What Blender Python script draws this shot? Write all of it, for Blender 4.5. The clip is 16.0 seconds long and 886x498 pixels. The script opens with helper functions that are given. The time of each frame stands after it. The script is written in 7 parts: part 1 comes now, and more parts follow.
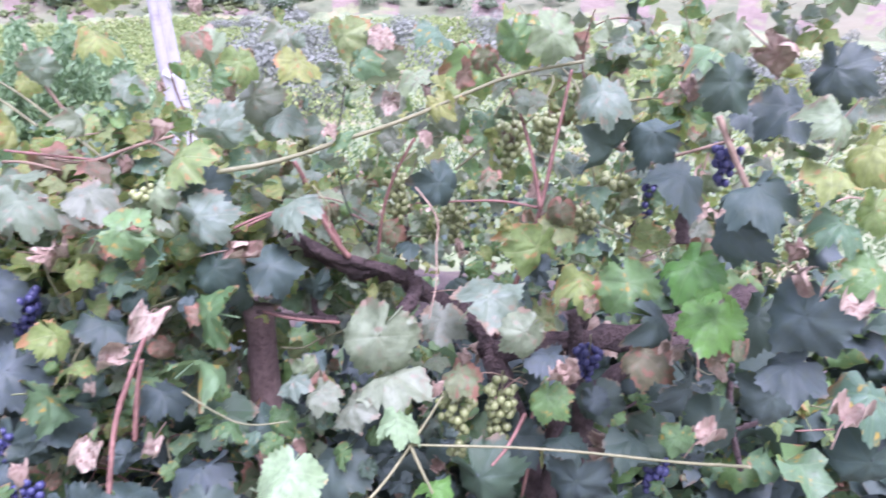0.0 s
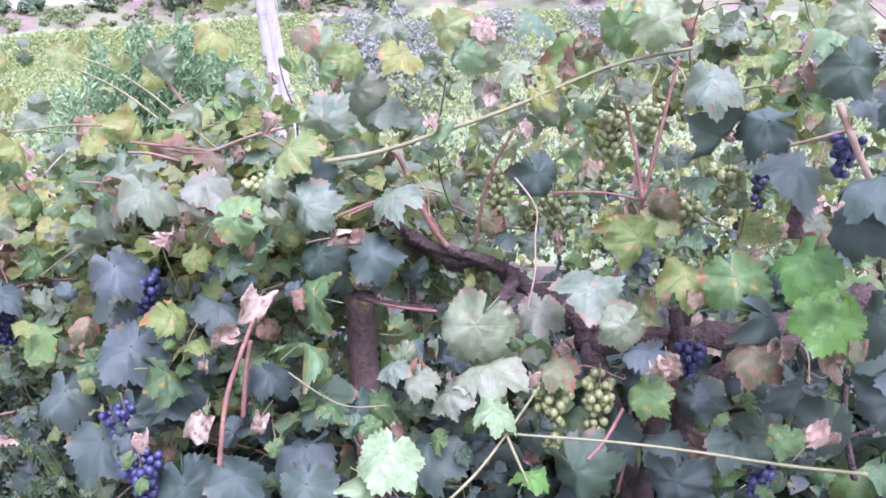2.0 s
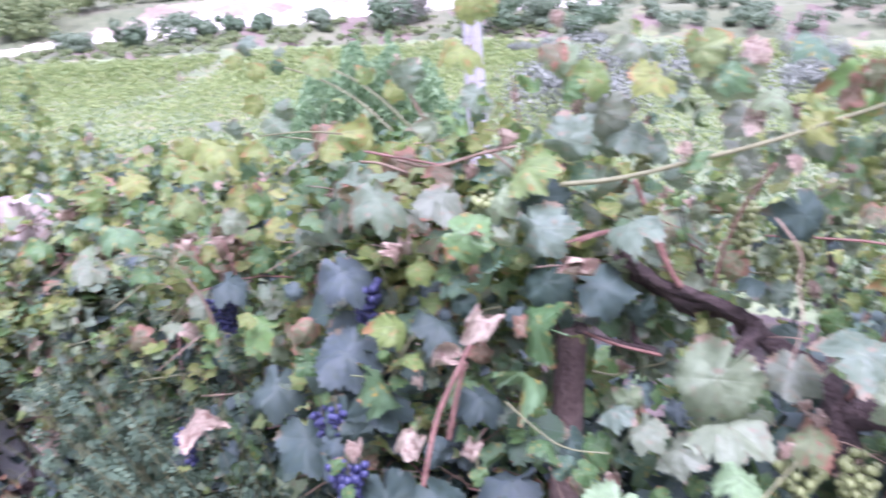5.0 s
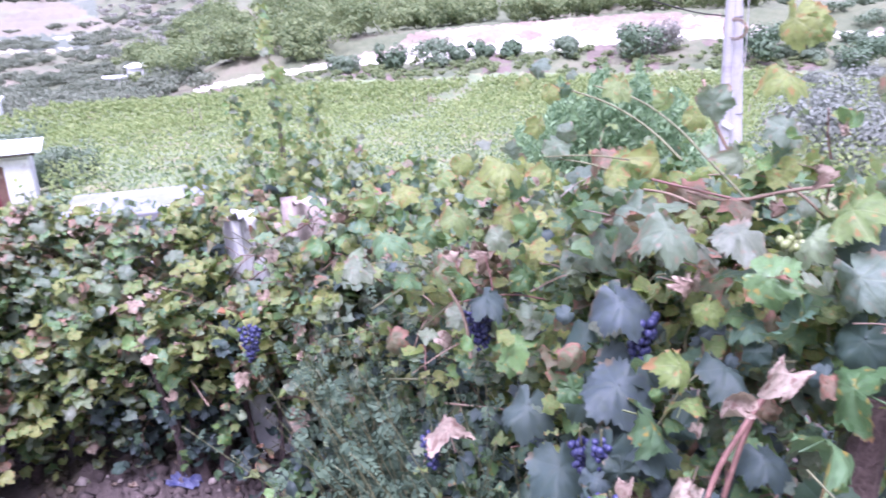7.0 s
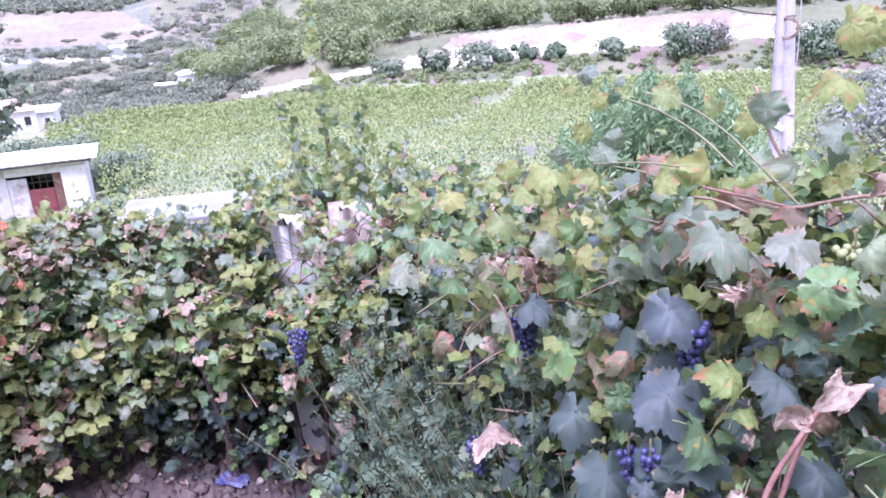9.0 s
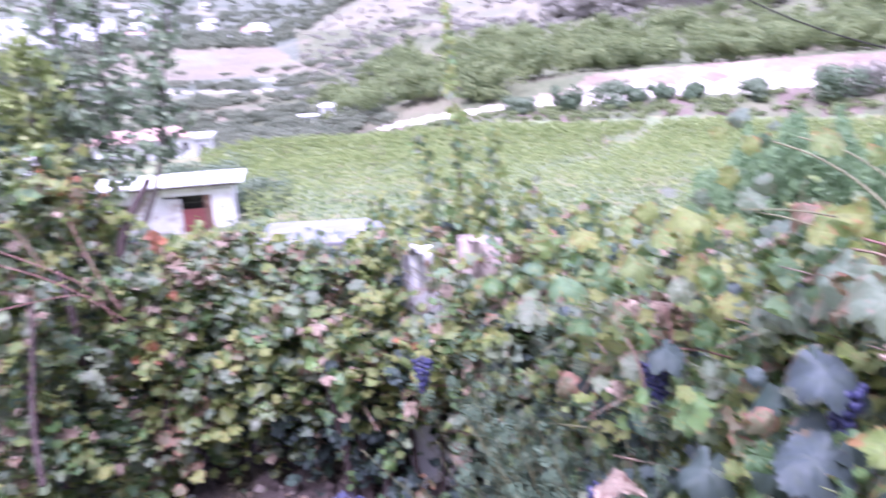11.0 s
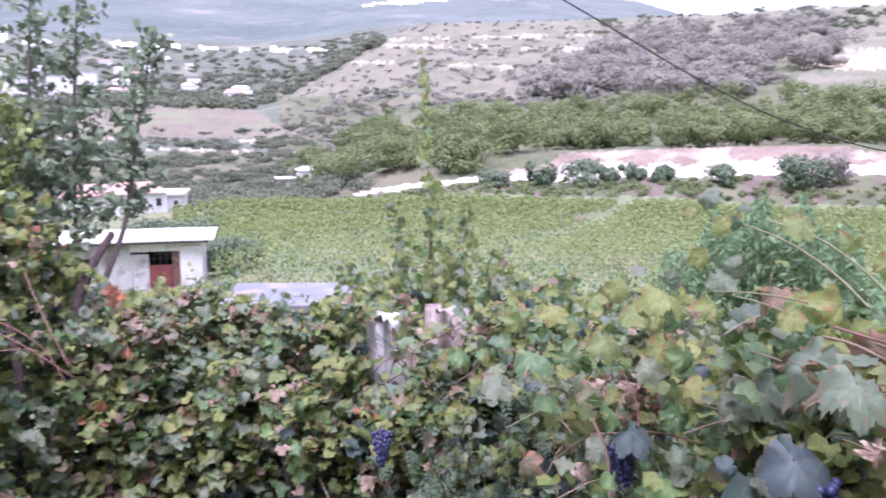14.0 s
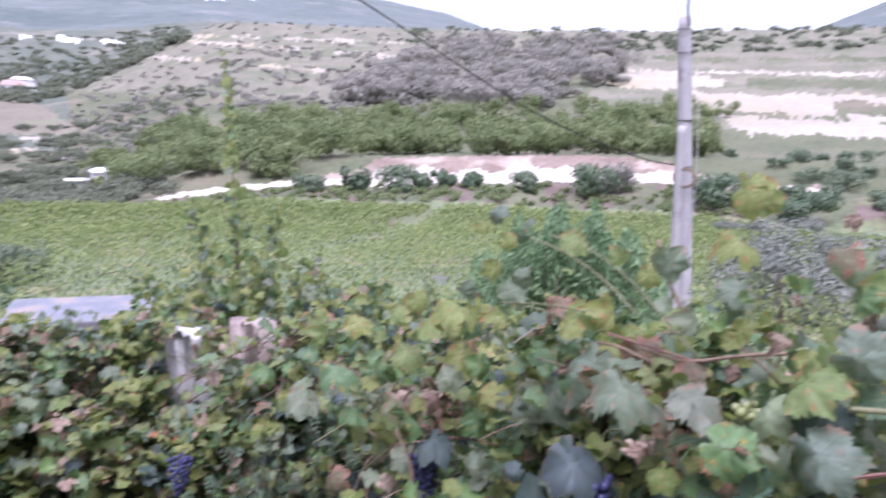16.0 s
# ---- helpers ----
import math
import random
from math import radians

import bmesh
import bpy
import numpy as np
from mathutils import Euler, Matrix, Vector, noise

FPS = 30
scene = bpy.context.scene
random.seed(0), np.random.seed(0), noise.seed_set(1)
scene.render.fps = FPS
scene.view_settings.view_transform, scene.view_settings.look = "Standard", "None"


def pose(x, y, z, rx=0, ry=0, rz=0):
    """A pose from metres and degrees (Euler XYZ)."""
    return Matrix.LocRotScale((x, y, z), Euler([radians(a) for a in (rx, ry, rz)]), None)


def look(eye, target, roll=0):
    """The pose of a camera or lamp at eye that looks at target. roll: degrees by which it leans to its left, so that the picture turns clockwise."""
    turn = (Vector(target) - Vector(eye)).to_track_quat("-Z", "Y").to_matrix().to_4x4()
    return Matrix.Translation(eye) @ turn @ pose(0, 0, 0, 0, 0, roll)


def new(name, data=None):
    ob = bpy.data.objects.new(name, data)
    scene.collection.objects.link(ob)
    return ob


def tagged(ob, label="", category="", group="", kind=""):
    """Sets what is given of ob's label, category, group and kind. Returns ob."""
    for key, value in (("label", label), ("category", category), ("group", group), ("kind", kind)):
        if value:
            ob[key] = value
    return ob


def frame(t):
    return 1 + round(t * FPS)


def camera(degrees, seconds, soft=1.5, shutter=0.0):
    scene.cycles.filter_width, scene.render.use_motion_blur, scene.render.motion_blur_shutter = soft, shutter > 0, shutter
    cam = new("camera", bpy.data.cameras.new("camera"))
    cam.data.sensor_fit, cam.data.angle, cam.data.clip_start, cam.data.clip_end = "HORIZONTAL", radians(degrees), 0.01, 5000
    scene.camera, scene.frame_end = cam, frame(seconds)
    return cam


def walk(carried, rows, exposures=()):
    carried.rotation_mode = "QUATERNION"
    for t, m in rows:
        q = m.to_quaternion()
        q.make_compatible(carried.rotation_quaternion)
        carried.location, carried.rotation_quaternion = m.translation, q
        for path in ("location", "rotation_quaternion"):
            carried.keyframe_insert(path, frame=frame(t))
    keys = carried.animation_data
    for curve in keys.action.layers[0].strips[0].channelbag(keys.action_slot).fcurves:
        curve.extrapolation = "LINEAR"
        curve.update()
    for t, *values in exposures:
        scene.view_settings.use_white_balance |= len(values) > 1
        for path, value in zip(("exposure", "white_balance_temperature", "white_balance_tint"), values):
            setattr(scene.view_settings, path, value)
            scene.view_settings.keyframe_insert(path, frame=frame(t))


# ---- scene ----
cam = camera(62.9, 16.0, soft=1.7, shutter=0.9)
PATH = [
    (0, (-0.065, 0.078, 1.536), (-0.013, 1.903, 0.72), 1.4),
    (0.5, (-0.067, 0.073, 1.535), (-0.108, 1.888, 0.695), 0.4),
    (1, (-0.07, 0.075, 1.531), (-0.157, 1.878, 0.67), 0.2),
    (1.5, (-0.069, 0.075, 1.533), (-0.253, 1.883, 0.698), -1.0),
    (2, (-0.072, 0.07, 1.532), (-0.278, 1.877, 0.701), -1.0),
    (2.5, (-0.07, 0.073, 1.529), (-0.291, 1.875, 0.69), -0.7),
    (3, (-0.074, 0.069, 1.532), (-0.337, 1.88, 0.725), -1.3),
    (3.2, (-0.074, 0.07, 1.535), (-0.332, 1.882, 0.728), -0.8),
    (5.3, (-0.19, 0.112, 1.509), (-0.979, 1.789, 0.756), -1.0),
    (5.5, (-0.202, 0.108, 1.507), (-1.064, 1.748, 0.755), -0.7),
    (6, (-0.224, 0.084, 1.508), (-1.223, 1.655, 0.778), -1.0),
    (6.5, (-0.252, 0.085, 1.501), (-1.362, 1.589, 0.79), -1.3),
    (7, (-0.263, 0.077, 1.507), (-1.477, 1.513, 0.825), -2.0),
    (7.5, (-0.268, 0.07, 1.51), (-1.525, 1.465, 0.824), -2.4),
    (8, (-0.264, 0.068, 1.516), (-1.549, 1.439, 0.831), -2.9),
    (10.5, (-0.267, 0.049, 1.521), (-1.627, 1.375, 0.894), -2.6),
    (11, (-0.271, 0.038, 1.524), (-1.82, 1.172, 0.963), -2.8),
    (11.5, (-0.272, 0.038, 1.521), (-1.919, 1.054, 1.014), -2.7),
    (12, (-0.264, 0.029, 1.531), (-1.996, 0.92, 1.078), -2.5),
    (12.5, (-0.255, 0.022, 1.534), (-2.044, 0.813, 1.119), -2.3),
    (13, (-0.256, 0.03, 1.529), (-2.031, 0.864, 1.135), -2.1),
    (13.5, (-0.27, 0.043, 1.531), (-1.9, 1.138, 1.155), -0.3),
    (14, (-0.3, 0.075, 1.513), (-1.833, 1.302, 1.134), 0.4),
    (14.5, (-0.312, 0.075, 1.51), (-1.783, 1.381, 1.149), 0.6),
    (15, (-0.302, 0.077, 1.515), (-1.719, 1.444, 1.165), 1.8),
    (15.5, (-0.3, 0.094, 1.519), (-1.598, 1.565, 1.132), 1.9),
    (16, (-0.286, 0.113, 1.533), (-1.46, 1.693, 1.178), 2.3),
]
walk(cam, [(t, look(eye, target, roll)) for t, eye, target, roll in PATH], exposures=((0.0, 2.18, 5850, 39.0), (3.2, 2.15, 5850, 37.0), (8.0, 2.08, 5700, 42.0), (11.3, 2.08, 5750, 45.0), (12.5, 1.72, 5900, 39.0), (14.5, 1.54, 6050, 36.0), (16.0, 1.32, 6050, 32.0)))

# ---------------------------------------------------------------- light
world = bpy.data.worlds.new("sky")
scene.world = world
world.use_nodes = True
wn = world.node_tree.nodes
sky = wn.new("ShaderNodeTexSky")
sky.sky_type = "NISHITA"
sky.sun_disc = False
sky.sun_elevation, sky.sun_rotation = radians(70), radians(150)
sky.air_density, sky.dust_density, sky.ozone_density = 1.0, 1.5, 2.0
wn["Background"].inputs["Strength"].default_value = 0.1
veil = wn.new("ShaderNodeMix")
veil.data_type = "RGBA"
veil.inputs[0].default_value = 0.6
veil.inputs[7].default_value = (6.0, 6.2, 7.0, 1)
world.node_tree.links.new(sky.outputs[0], veil.inputs[6])
world.node_tree.links.new(veil.outputs[2], wn["Background"].inputs[0])
sun = new("sun", bpy.data.lights.new("sun", "SUN"))
sun.data.energy, sun.data.angle, sun.data.color = 2.7, radians(46), (0.98, 0.97, 1.04)
sun.matrix_world = look((5.5, -9.5, 30), (0, 0, 0))

# ---------------------------------------------------------------- materials


def nodes_of(name):
    m = bpy.data.materials.new(name)
    m.use_nodes = True
    nt = m.node_tree
    return m, nt, nt.nodes["Principled BSDF"]


def math_node(nt, op, a, b=None, c=None):
    n = nt.nodes.new("ShaderNodeMath")
    n.operation = op
    for k, v in enumerate((a, b, c)):
        if v is None:
            continue
        if isinstance(v, (int, float)):
            n.inputs[k].default_value = v
        else:
            nt.links.new(v, n.inputs[k])
    return n.outputs[0]


def noise_node(nt, scale, detail=4.0, coord="Object", rough=0.6):
    co = nt.nodes.new("ShaderNodeTexCoord")
    n = nt.nodes.new("ShaderNodeTexNoise")
    n.inputs["Scale"].default_value = scale
    n.inputs["Detail"].default_value = detail
    n.inputs["Roughness"].default_value = rough
    nt.links.new(co.outputs[coord], n.inputs["Vector"])
    return n.outputs["Fac"]


def ramp(nt, fac, stops):
    n = nt.nodes.new("ShaderNodeValToRGB")
    el = n.color_ramp.elements
    while len(el) < len(stops):
        el.new(0.5)
    for e, (p, c) in zip(el, stops):
        e.position, e.color = p, (*c, 1)
    nt.links.new(fac, n.inputs[0])
    return n.outputs[0]


def mix(nt, fac, a, b, blend="MIX"):
    n = nt.nodes.new("ShaderNodeMix")
    n.data_type, n.blend_type = "RGBA", blend
    for sock, v in ((n.inputs[0], fac), (n.inputs[6], a), (n.inputs[7], b)):
        if isinstance(v, (int, float)):
            sock.default_value = v
        elif isinstance(v, tuple):
            sock.default_value = (*v, 1)
        else:
            nt.links.new(v, sock)
    return n.outputs[2]


def bump(nt, bsdf, height, strength=0.4, distance=0.01):
    n = nt.nodes.new("ShaderNodeBump")
    n.inputs["Strength"].default_value = strength
    n.inputs["Distance"].default_value = distance
    nt.links.new(height, n.inputs["Height"])
    nt.links.new(n.outputs[0], bsdf.inputs["Normal"])


def surface(name, dark, light, scale=3.0, fine=40.0, rough=0.9, relief=0.5, depth=0.01, metal=0.0, spot=None, spot_scale=1.0, spot_at=0.6):
    """A two-scale mottled surface; spot is a second colour in larger patches."""
    m, nt, b = nodes_of(name)
    big, small = noise_node(nt, scale, 5), noise_node(nt, fine, 3)
    f = math_node(nt, "ADD", math_node(nt, "MULTIPLY", big, 0.6), math_node(nt, "MULTIPLY", small, 0.4))
    col = ramp(nt, f, ((0.33, dark), (0.67, light)))
    if spot:
        p = ramp(nt, noise_node(nt, spot_scale, 5), ((spot_at - 0.06, (0, 0, 0)), (spot_at + 0.06, (1, 1, 1))))
        col = mix(nt, p, col, spot)
    nt.links.new(col, b.inputs["Base Color"])
    b.inputs["Roughness"].default_value, b.inputs["Metallic"].default_value = rough, metal
    bump(nt, b, f, relief, depth)
    return m


def leaf_mat(name, tones, vein, edge, edge_at=0.8, rough=0.5, glow=0.28, blotch=0.0, blotch_col=(0.3, 0.22, 0.05), relief=0.7):
    """A leaf blade: a tone by leaf, veins from the midrib, an edge that browns, and light that comes through."""
    m, nt, b = nodes_of(name)
    info, geo = nt.nodes.new("ShaderNodeObjectInfo"), nt.nodes.new("ShaderNodeNewGeometry")
    rnd = math_node(nt, "FRACT", math_node(nt, "ADD", info.outputs["Random"], geo.outputs["Random Per Island"]))
    n = len(tones)
    col = ramp(nt, rnd, [(k / max(1, n - 1), c) for k, c in enumerate(tones)])
    uv = nt.nodes.new("ShaderNodeUVMap")
    sep = nt.nodes.new("ShaderNodeSeparateXYZ")
    nt.links.new(uv.outputs[0], sep.inputs[0])
    x, y = math_node(nt, "ABSOLUTE", math_node(nt, "SUBTRACT", sep.outputs[0], 0.5)), math_node(nt, "SUBTRACT", sep.outputs[1], 0.3)
    off = nt.nodes.new("ShaderNodeCombineXYZ")
    nt.links.new(math_node(nt, "MULTIPLY", rnd, 37.0), off.inputs[0])
    nt.links.new(math_node(nt, "MULTIPLY", rnd, 91.0), off.inputs[1])
    place = nt.nodes.new("ShaderNodeVectorMath")
    nt.links.new(uv.outputs[0], place.inputs[0])
    nt.links.new(off.outputs[0], place.inputs[1])

    def on_blade(scale, detail):
        t = nt.nodes.new("ShaderNodeTexNoise")
        t.inputs["Scale"].default_value, t.inputs["Detail"].default_value = scale, detail
        nt.links.new(place.outputs[0], t.inputs["Vector"])
        return t.outputs["Fac"]

    net = nt.nodes.new("ShaderNodeTexVoronoi")
    net.feature = "DISTANCE_TO_EDGE"
    net.inputs["Scale"].default_value = 24.0
    nt.links.new(place.outputs[0], net.inputs["Vector"])
    best = None
    for a in (90, 34, -24):
        ca, sa = math.cos(radians(a)), math.sin(radians(a))
        d = math_node(nt, "ABSOLUTE", math_node(nt, "SUBTRACT", math_node(nt, "MULTIPLY", x, sa), math_node(nt, "MULTIPLY", y, ca)))
        best = d if best is None else math_node(nt, "MINIMUM", best, d)
    v = nt.nodes.new("ShaderNodeMapRange")
    v.inputs[1].default_value, v.inputs[2].default_value, v.inputs[3].default_value, v.inputs[4].default_value = 0.002, 0.014, 0.3, 0.0
    nt.links.new(best, v.inputs[0])
    mott = on_blade(9, 5)
    col = mix(nt, ramp(nt, mott, ((0.45, (0.0, 0.0, 0.0)), (0.75, (0.5, 0.5, 0.5)))), col, (0.03, 0.05, 0.025), "MIX")
    col = mix(nt, ramp(nt, on_blade(3, 3), ((0.5, (0.0, 0.0, 0.0)), (0.85, (0.3, 0.3, 0.3)))), col, vein)
    col = mix(nt, v.outputs[0], col, vein)
    px, py = math_node(nt, "SUBTRACT", sep.outputs[0], 0.5), math_node(nt, "SUBTRACT", sep.outputs[1], 0.45)
    rad = math_node(nt, "MULTIPLY", math_node(nt, "SQRT", math_node(nt, "ADD", math_node(nt, "MULTIPLY", px, px), math_node(nt, "MULTIPLY", py, py))), 2.0)
    patch = on_blade(4.5, 4)
    e = nt.nodes.new("ShaderNodeMapRange")
    e.inputs[1].default_value, e.inputs[2].default_value = edge_at, edge_at + 0.12
    nt.links.new(math_node(nt, "ADD", rad, math_node(nt, "MULTIPLY", math_node(nt, "SUBTRACT", patch, 0.5), 0.9)), e.inputs[0])
    col = mix(nt, e.outputs[0], col, edge)
    if blotch:
        bl = ramp(nt, on_blade(7, 4), ((0.62 - blotch, (0, 0, 0)), (0.7 - blotch, (1, 1, 1))))
        col = mix(nt, bl, col, blotch_col)
    nt.links.new(col, b.inputs["Base Color"])
    b.inputs["Roughness"].default_value = rough
    bump(nt, b, math_node(nt, "ADD", math_node(nt, "ADD", mott, math_node(nt, "MINIMUM", math_node(nt, "MULTIPLY", net.outputs[0], 1.5), 0.12)), math_node(nt, "MULTIPLY", v.outputs[0], -0.35)), relief, 0.004)
    tr = nt.nodes.new("ShaderNodeBsdfTranslucent")
    nt.links.new(mix(nt, 0.3, col, (0.31, 0.42, 0.11), "MIX"), tr.inputs[0])
    ms = nt.nodes.new("ShaderNodeMixShader")
    ms.inputs[0].default_value = glow
    nt.links.new(b.outputs[0], ms.inputs[1])
    nt.links.new(tr.outputs[0], ms.inputs[2])
    nt.links.new(ms.outputs[0], nt.nodes["Material Output"].inputs[0])
    return m


def crown_mat(name, tones, rough=0.6, glow=0.2, clump=2.0):
    """Small foliage: a tone by leaf and by clump."""
    m, nt, b = nodes_of(name)
    info, geo = nt.nodes.new("ShaderNodeObjectInfo"), nt.nodes.new("ShaderNodeNewGeometry")
    rnd = math_node(nt, "FRACT", math_node(nt, "ADD", info.outputs["Random"], geo.outputs["Random Per Island"]))
    f = math_node(nt, "ADD", math_node(nt, "MULTIPLY", rnd, 0.55), math_node(nt, "MULTIPLY", noise_node(nt, clump, 3), 0.45))
    n = len(tones)
    col = ramp(nt, f, [(0.15 + 0.7 * k / (n - 1), c) for k, c in enumerate(tones)])
    nt.links.new(col, b.inputs["Base Color"])
    b.inputs["Roughness"].default_value = rough
    tr = nt.nodes.new("ShaderNodeBsdfTranslucent")
    nt.links.new(col, tr.inputs[0])
    ms = nt.nodes.new("ShaderNodeMixShader")
    ms.inputs[0].default_value = glow
    nt.links.new(b.outputs[0], ms.inputs[1])
    nt.links.new(tr.outputs[0], ms.inputs[2])
    nt.links.new(ms.outputs[0], nt.nodes["Material Output"].inputs[0])
    return m


DARK, GREEN, YELLOW, PALE, DRY, RUSSET, FRESH, AUTUMN, MINT = range(9)
LEAF = [
    # slate tones carry sky sheen and shade as well as leaf colour
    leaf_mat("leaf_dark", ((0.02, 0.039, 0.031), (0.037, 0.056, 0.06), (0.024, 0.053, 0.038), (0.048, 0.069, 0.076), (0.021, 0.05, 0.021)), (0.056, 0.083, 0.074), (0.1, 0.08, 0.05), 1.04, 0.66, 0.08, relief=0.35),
    leaf_mat("leaf_green", ((0.048, 0.11, 0.045), (0.1, 0.195, 0.06), (0.065, 0.125, 0.09), (0.145, 0.26, 0.08), (0.08, 0.14, 0.105)), (0.17, 0.27, 0.12), (0.25, 0.125, 0.065), 1.02, 0.42, 0.28, 0.02),
    leaf_mat("leaf_yellow", ((0.21, 0.29, 0.088), (0.315, 0.345, 0.115), (0.18, 0.275, 0.088), (0.285, 0.345, 0.155)), (0.43, 0.46, 0.25), (0.38, 0.21, 0.1), 0.97, 0.48, 0.5, 0.03, (0.38, 0.22, 0.1)),
    leaf_mat("leaf_pale", ((0.15, 0.2, 0.13), (0.13, 0.185, 0.14), (0.21, 0.28, 0.15), (0.165, 0.19, 0.145), (0.185, 0.25, 0.13)), (0.26, 0.3, 0.21), (0.24, 0.18, 0.13), 0.98, 0.45, 0.34, 0.03, (0.2, 0.17, 0.12)),
    leaf_mat("leaf_dry", ((0.22, 0.155, 0.115), (0.3, 0.23, 0.175), (0.14, 0.085, 0.06), (0.34, 0.285, 0.225)), (0.13, 0.08, 0.06), (0.33, 0.26, 0.2), 0.75, 0.65, 0.12, 0.08, (0.14, 0.085, 0.065)),
    leaf_mat("leaf_russet", ((0.15, 0.095, 0.06), (0.085, 0.13, 0.06), (0.15, 0.105, 0.07), (0.13, 0.17, 0.08)), (0.2, 0.17, 0.1), (0.23, 0.12, 0.08), 0.72, 0.55, 0.18, 0.08, (0.19, 0.1, 0.065)),
    leaf_mat("leaf_fresh", ((0.065, 0.185, 0.035), (0.1, 0.235, 0.05)), (0.17, 0.29, 0.11), (0.3, 0.25, 0.08), 1.1, 0.4, 0.35),
    leaf_mat("leaf_autumn", ((0.36, 0.11, 0.045), (0.27, 0.09, 0.06), (0.4, 0.17, 0.06)), (0.42, 0.24, 0.12), (0.3, 0.1, 0.05), 0.9, 0.5, 0.3, 0.05, (0.2, 0.08, 0.05)),
    leaf_mat("leaf_mint", ((0.19, 0.29, 0.15), (0.23, 0.33, 0.18)), (0.3, 0.38, 0.24), (0.35, 0.3, 0.16), 1.1, 0.42, 0.3),
]
BARK = surface("vine_bark", (0.022, 0.015, 0.015), (0.098, 0.068, 0.064), 24, 110, 0.95, 1.0, 0.03)
CANE_RED = surface("red_cane", (0.13, 0.06, 0.05), (0.27, 0.145, 0.12), 20, 80, 0.6, 0.4)
CANE_GREEN = surface("green_cane", (0.09, 0.1, 0.045), (0.185, 0.18, 0.095), 20, 80, 0.6, 0.4)
CANE_BROWN = surface("brown_cane", (0.15, 0.1, 0.07), (0.3, 0.22, 0.16), 20, 80, 0.8, 0.4)
GRAPE_BLUE = surface("blue_grape", (0.012, 0.014, 0.05), (0.05, 0.055, 0.15), 30, 120, 0.45, 0.1)
GRAPE_GREEN = surface("green_grape", (0.13, 0.165, 0.06), (0.25, 0.28, 0.125), 30, 120, 0.35, 0.1, spot=(0.2, 0.13, 0.06), spot_scale=25, spot_at=0.66)
CONCRETE = surface("pale_concrete", (0.46, 0.455, 0.445), (0.64, 0.63, 0.615), 2.5, 40, 0.9, 0.5, spot=(0.36, 0.33, 0.3), spot_scale=1.3, spot_at=0.62)
POLE_GREY = surface("pole_concrete", (0.34, 0.33, 0.35), (0.48, 0.465, 0.49), 3, 50, 0.85, 0.4, spot=(0.25, 0.22, 0.25), spot_scale=2.0)
WHITEWASH = surface("whitewash", (0.6, 0.6, 0.62), (0.82, 0.82, 0.83), 2, 30, 0.9, 0.4, spot=(0.5, 0.47, 0.46), spot_scale=1.5, spot_at=0.63)
RAIL_RED = surface("rail_paint", (0.14, 0.07, 0.065), (0.24, 0.13, 0.12), 4, 60, 0.6, 0.2, spot=(0.15, 0.09, 0.08), spot_scale=5)
PATH_DIRT = surface("trodden_dirt", (0.2, 0.18, 0.165), (0.36, 0.33, 0.31), 2, 20, 1.0, 0.5)
RED_PAINT = surface("red_paint", (0.17, 0.04, 0.05), (0.27, 0.075, 0.085), 4, 60, 0.5, 0.2, spot=(0.2, 0.08, 0.06), spot_scale=3)
DARK_METAL = surface("dark_metal", (0.03, 0.03, 0.03), (0.08, 0.075, 0.07), 8, 60, 0.5, 0.2, metal=0.6)
ROOF_SHEET = surface("roof_sheet", (0.55, 0.57, 0.57), (0.75, 0.77, 0.76), 2, 25, 0.5, 0.2, spot=(0.45, 0.42, 0.4), spot_scale=1.2)
ROOF_TILE = surface("roof_tile", (0.34, 0.2, 0.18), (0.48, 0.32, 0.29), 2, 25, 0.85, 0.4)
WOOD_GREY = surface("grey_wood", (0.07, 0.058, 0.055), (0.2, 0.17, 0.16), 6, 60, 0.9, 0.6)
STONE = surface("stone", (0.2, 0.165, 0.15), (0.36, 0.31, 0.28), 6, 50, 0.95, 0.7)
DARK_WOOD = surface("dark_wood", (0.03, 0.025, 0.022), (0.075, 0.062, 0.055), 6, 60, 0.9, 0.6)
DARK_GLASS = surface("window_dark", (0.02, 0.022, 0.025), (0.05, 0.055, 0.06), 3, 20, 0.15, 0.0)
SOIL = surface("dug_soil", (0.036, 0.027, 0.025), (0.115, 0.088, 0.082), 3, 30, 1.0, 1.0, 0.05, spot=(0.09, 0.075, 0.045), spot_scale=1.1, spot_at=0.62)
TURF = surface("turf", (0.08, 0.11, 0.06), (0.19, 0.23, 0.12), 0.5, 8, 1.0, 0.6, 0.05, spot=(0.2, 0.17, 0.1), spot_scale=0.35, spot_at=0.58)
GRAVEL = surface("pale_gravel", (0.37, 0.34, 0.29), (0.55, 0.51, 0.45), 0.4, 5, 0.95, 0.5, 0.05)
CUT_BANK = surface("cut_bank", (0.14, 0.107, 0.083), (0.245, 0.195, 0.16), 0.15, 1.2, 0.95, 0.8, 0.3, spot=(0.34, 0.29, 0.24), spot_scale=0.1, spot_at=0.58)
DRY_GRASS = surface("dry_grass", (0.12, 0.122, 0.085), (0.21, 0.2, 0.15), 0.05, 0.6, 1.0, 0.5, 0.2, spot=(0.12, 0.135, 0.085), spot_scale=0.03, spot_at=0.54)
SCRUB = surface("scrub", (0.06, 0.08, 0.042), (0.135, 0.145, 0.085), 0.06, 0.7, 1.0, 0.6, 0.3, spot=(0.15, 0.135, 0.095), spot_scale=0.025, spot_at=0.58)
BANK = surface("bank_soil", (0.085, 0.066, 0.055), (0.17, 0.132, 0.112), 0.3, 3, 1.0, 0.7, 0.2, spot=(0.14, 0.16, 0.08), spot_scale=0.2, spot_at=0.6)
